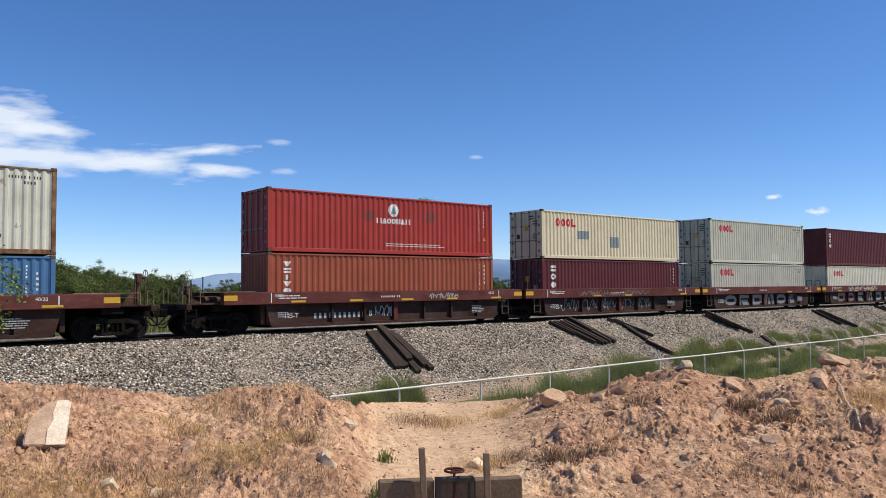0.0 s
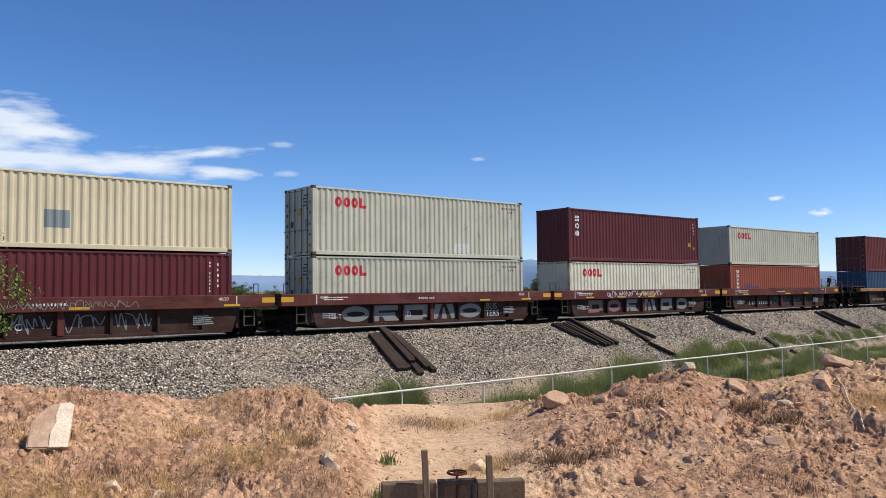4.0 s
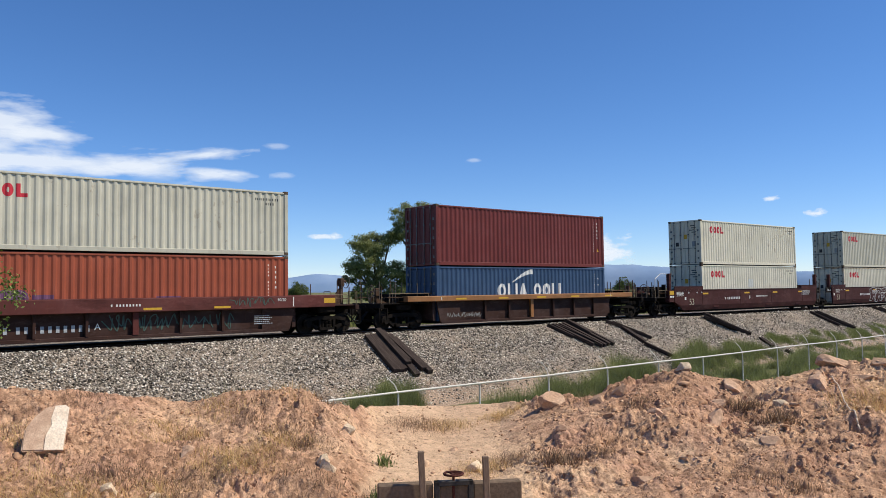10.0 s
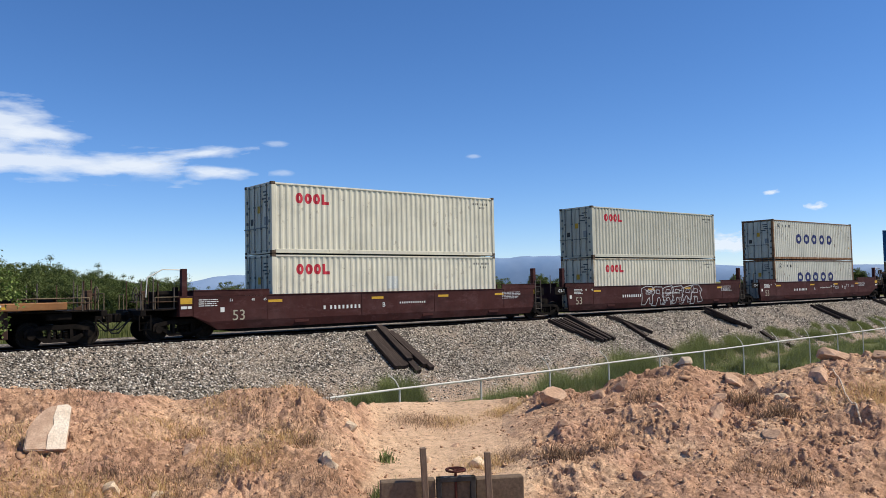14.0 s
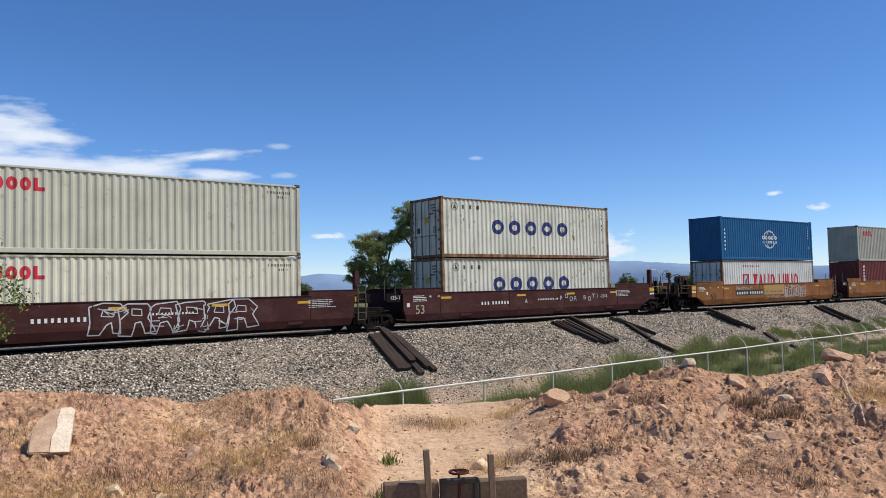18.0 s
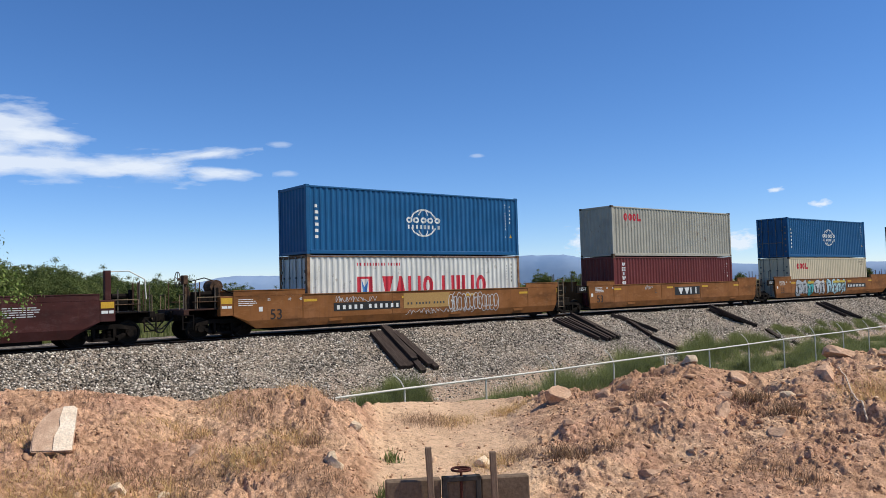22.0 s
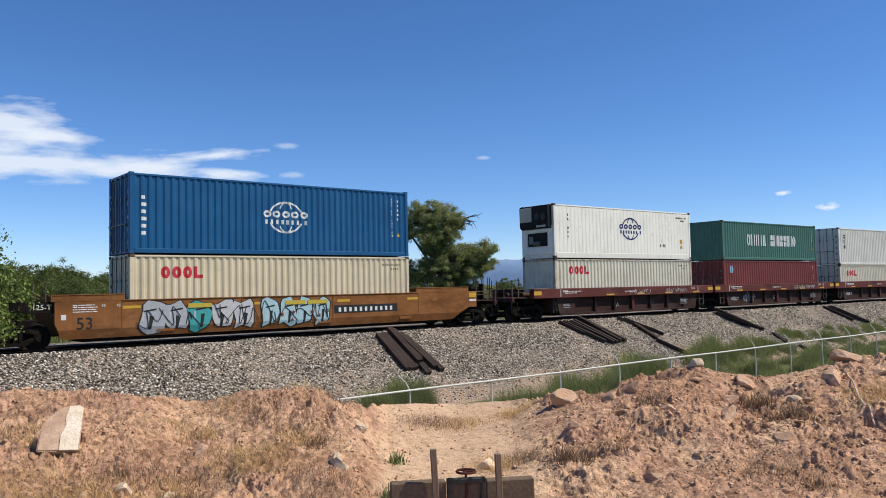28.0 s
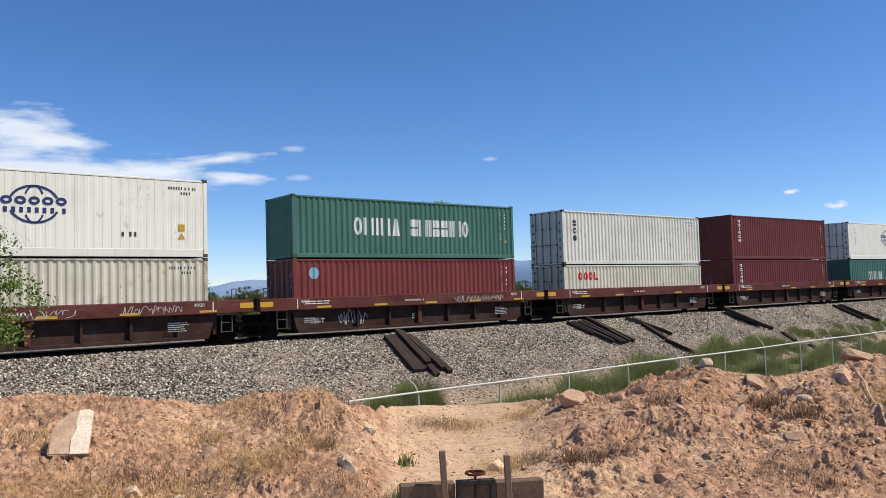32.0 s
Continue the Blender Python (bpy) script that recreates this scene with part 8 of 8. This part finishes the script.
shrub = tree("willow_shrub", "leafy green shrub before the track", [(0.30, 0, 3.75, 1.15, 0.95), (-0.1, 0.3, 4.8, 0.9, 0.8), (0.45, -0.3, 3.2, 0.85, 0.5), (-1.7, 0.1, 1.6, 0.9, 1.5), (-1.3, -0.2, 3.6, 1.1, 1.2)], 0.6, 51, "leaf_near", 46000, 0.036, 0.26)
plant_at(shrub, 84.5, 16.2, -1.9, radians(84.5 - 90))

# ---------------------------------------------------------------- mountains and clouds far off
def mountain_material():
    m, n, l, b = mat_nodes("hazed_mountain", 1.0)
    # blue haze of the distance is put into the base colour
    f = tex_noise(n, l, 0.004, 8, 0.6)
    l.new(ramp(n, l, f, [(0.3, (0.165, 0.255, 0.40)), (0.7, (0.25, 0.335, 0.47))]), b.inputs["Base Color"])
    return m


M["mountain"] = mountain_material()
mt = np.linspace(2, 100, 300)
mr = np.array([4300.0, 4330, 4370, 4420, 4480])
MT, MR = np.meshgrid(mt, mr, indexing="ij")
base_ridge = np.interp(mt, [2, 20, 29.4, 31, 36, 40.2, 41.2, 44.5, 50, 56.5, 57.6, 59.2, 60.9, 62.5, 65, 66.3, 68, 75, 100], [55, 68, 84, 97, 128, 144, 160, 166, 140, 84, 95, 105, 86, 89, 90, 80, 55, 55, 50])
ridge = base_ridge * np.array([1 + 0.05 * noise.noise(Vector((a * 0.3, 2.2, 0))) + 0.04 * noise.noise(Vector((a * 0.9, 7.0, 0))) + 0.025 * noise.noise(Vector((a * 2.6, 1.0, 0))) for a in mt])
MZ = -5 + (ridge[:, None] + 5) * np.array([0, 0.45, 0.75, 0.93, 1.0])[None]
tagged(new("mountains", grid_mesh("mountains", MR * np.cos(np.radians(MT)), MR * np.sin(np.radians(MT)), MZ, M["mountain"])), "long mountain range on the horizon, coloured with blue haze", "mountains", kind="structure")


def cloud_material(name, most, grain=1.0, tear=1.25, soft_=0.8):
    m = bpy.data.materials.new(name)
    m.use_nodes = True
    n, l = m.node_tree.nodes, m.node_tree.links
    n.clear()
    out = n.new("ShaderNodeOutputMaterial")
    # the sheet glows by itself in place of sunlight on the cloud
    em = n.new("ShaderNodeEmission")
    em.inputs[0].default_value, em.inputs[1].default_value = (0.86, 0.92, 1.0, 1), 1.0
    tr = n.new("ShaderNodeBsdfTransparent")
    mx = n.new("ShaderNodeMixShader")
    co = n.new("ShaderNodeTexCoord")
    # soft oval, torn by noise
    mp = n.new("ShaderNodeMapping")
    mp.inputs["Location"].default_value, mp.inputs["Scale"].default_value = (-1, 0, -1), (2, 0, 2)
    l.new(co.outputs["Generated"], mp.inputs[0])
    gr = n.new("ShaderNodeTexGradient")
    gr.gradient_type = "SPHERICAL"
    l.new(mp.outputs[0], gr.inputs[0])
    info = n.new("ShaderNodeObjectInfo")
    sc = n.new("ShaderNodeMapping")
    sc.inputs["Scale"].default_value = (0.004 * grain, 0.004 * grain, 0.017 * grain ** 0.5)
    l.new(co.outputs["Object"], sc.inputs[0])
    ns = n.new("ShaderNodeTexNoise")
    ns.noise_dimensions = "4D"
    ns.inputs["Scale"].default_value, ns.inputs["Detail"].default_value, ns.inputs["Roughness"].default_value = 1.0, 7, 0.55
    l.new(sc.outputs[0], ns.inputs["Vector"])
    ws = n.new("ShaderNodeMath")
    ws.operation = "MULTIPLY"
    ws.inputs[1].default_value = 40
    l.new(info.outputs["Random"], ws.inputs[0])
    l.new(ws.outputs[0], ns.inputs["W"])
    a = n.new("ShaderNodeMath")
    a.operation = "MULTIPLY_ADD"
    a.inputs[1].default_value = 1.15
    l.new(gr.outputs["Fac"], a.inputs[0])
    amp = n.new("ShaderNodeMath")
    amp.operation = "MULTIPLY"
    amp.inputs[1].default_value = tear
    l.new(ns.outputs["Fac"], amp.inputs[0])
    s2 = n.new("ShaderNodeMath")
    s2.operation = "SUBTRACT"
    s2.inputs[1].default_value = tear * 0.5 + 0.155
    l.new(amp.outputs[0], s2.inputs[0])
    l.new(s2.outputs[0], a.inputs[2])
    mrg = n.new("ShaderNodeMapRange")
    mrg.inputs["From Min"].default_value, mrg.inputs["From Max"].default_value, mrg.inputs["To Max"].default_value = 0.0, soft_, most
    l.new(a.outputs[0], mrg.inputs[0])
    l.new(mrg.outputs[0], mx.inputs[0])
    l.new(tr.outputs[0], mx.inputs[1])
    l.new(em.outputs[0], mx.inputs[2])
    l.new(mx.outputs[0], out.inputs[0])
    return m


M["cloud"], M["faint_cloud"] = cloud_material("thin_cloud", 0.84, 1.3, 1.9, 0.75), cloud_material("faint_cloud", 0.34, 2.0, 1.8, 0.7)
M["puff"] = cloud_material("small_bright_cloud", 0.85, 4.0, 2.4, 0.55)


def cloud(turn, tilt, wide, tall, lean=0.0, r=4000.0):
    """A far wisp, facing the viewer; angles in degrees."""
    a, b = radians(turn), radians(tilt)
    c = EYE + Vector((math.cos(a) * math.cos(b), math.sin(a) * math.cos(b), math.sin(b))) * r
    hw, hh = r * math.tan(radians(wide / 2)), r * math.tan(radians(tall / 2))
    bm = bmesh.new()
    nx_, nz_ = 12, 4
    vs = [[bm.verts.new((hw * (2 * i / nx_ - 1), 0.02 * hw * math.sin(math.pi * i / nx_), hh * (2 * j / nz_ - 1))) for j in range(nz_ + 1)] for i in range(nx_ + 1)]
    for i in range(nx_):
        for j in range(nz_):
            bm.faces.new((vs[i][j], vs[i + 1][j], vs[i + 1][j + 1], vs[i][j + 1]))
    ob = tagged(new("cloud", put("cloud", bm, M["cloud" if wide > 5.5 else "puff" if tilt < 7.5 else "faint_cloud"], True)), "thin white cloud in a clear blue sky", "cloud", kind="structure")
    ob.matrix_basis = Matrix.Translation(c) @ pose(0, 0, 0, 0, 0, turn - 90) @ pose(0, 0, 0, -tilt, lean, 0)
    return ob


for row in [(79.43, 11.05, 8.32, 4.57, 0.0), (78.75, 8.78, 23.29, 2.91, 0.0), (71.61, 8.86, 10.81, 1.87, -4.0), (77.49, 10.44, 7.9, 1.66, 0.0), (66.78, 9.75, 7.48, 1.16, -6.0), (66.2, 8.4, 6.24, 1.5, 2.0), (70.15, 8.36, 4.57, 1.66, 0.0), (61.85, 10.49, 2.49, 0.58, 0.0), (61.36, 8.41, 2.08, 0.58, 0.0), (23.97, 4.8, 1.83, 0.75, 0.0), (31.27, 3.42, 1.91, 0.91, 0.0), (31.1, 2.87, 1.66, 0.58, 0.0), (38.68, 3.0, 5.2, 2.3, 0.0), (38.2, 2.5, 4.6, 1.5, 0.0), (26.82, 5.89, 1.25, 0.5, 0.0), (58.25, 4.0, 2.91, 0.67, 0.0), (47.43, 9.53, 1.25, 0.42, 0.0), (29.99, 2.6, 4.99, 1.66, 0.0)]:
    cloud(*row)


# ---------------------------------------------------------------- everything that moves
def motions():
    times = [0.0] + [float(t) for t in range(1, 32)] + [SECONDS]
    for ob, start, z in TRAIN:
        walk(ob, [(t, place_at(start, t, z)) for t in times])
    # wheels: less than a quarter turn from row to row
    total = run_of(SECONDS) / R_WHEEL
    n = int(math.ceil(total / 1.45))
    marks_ = []
    t = 0.0
    for i in range(n + 1):
        goal = total * i / n * R_WHEEL
        for _ in range(4):
            d = (run_of(t + 0.01) - run_of(t)) / 0.01
            t += (goal - run_of(t)) / d
        marks_.append((min(max(t, 0.0), SECONDS), -total * i / n))
    for w, o in ROLLING:
        walk(w, [(t, Matrix.Translation((o, 0, R_WHEEL)) @ Matrix.Rotation(a, 4, "Y")) for t, a in marks_])


motions()
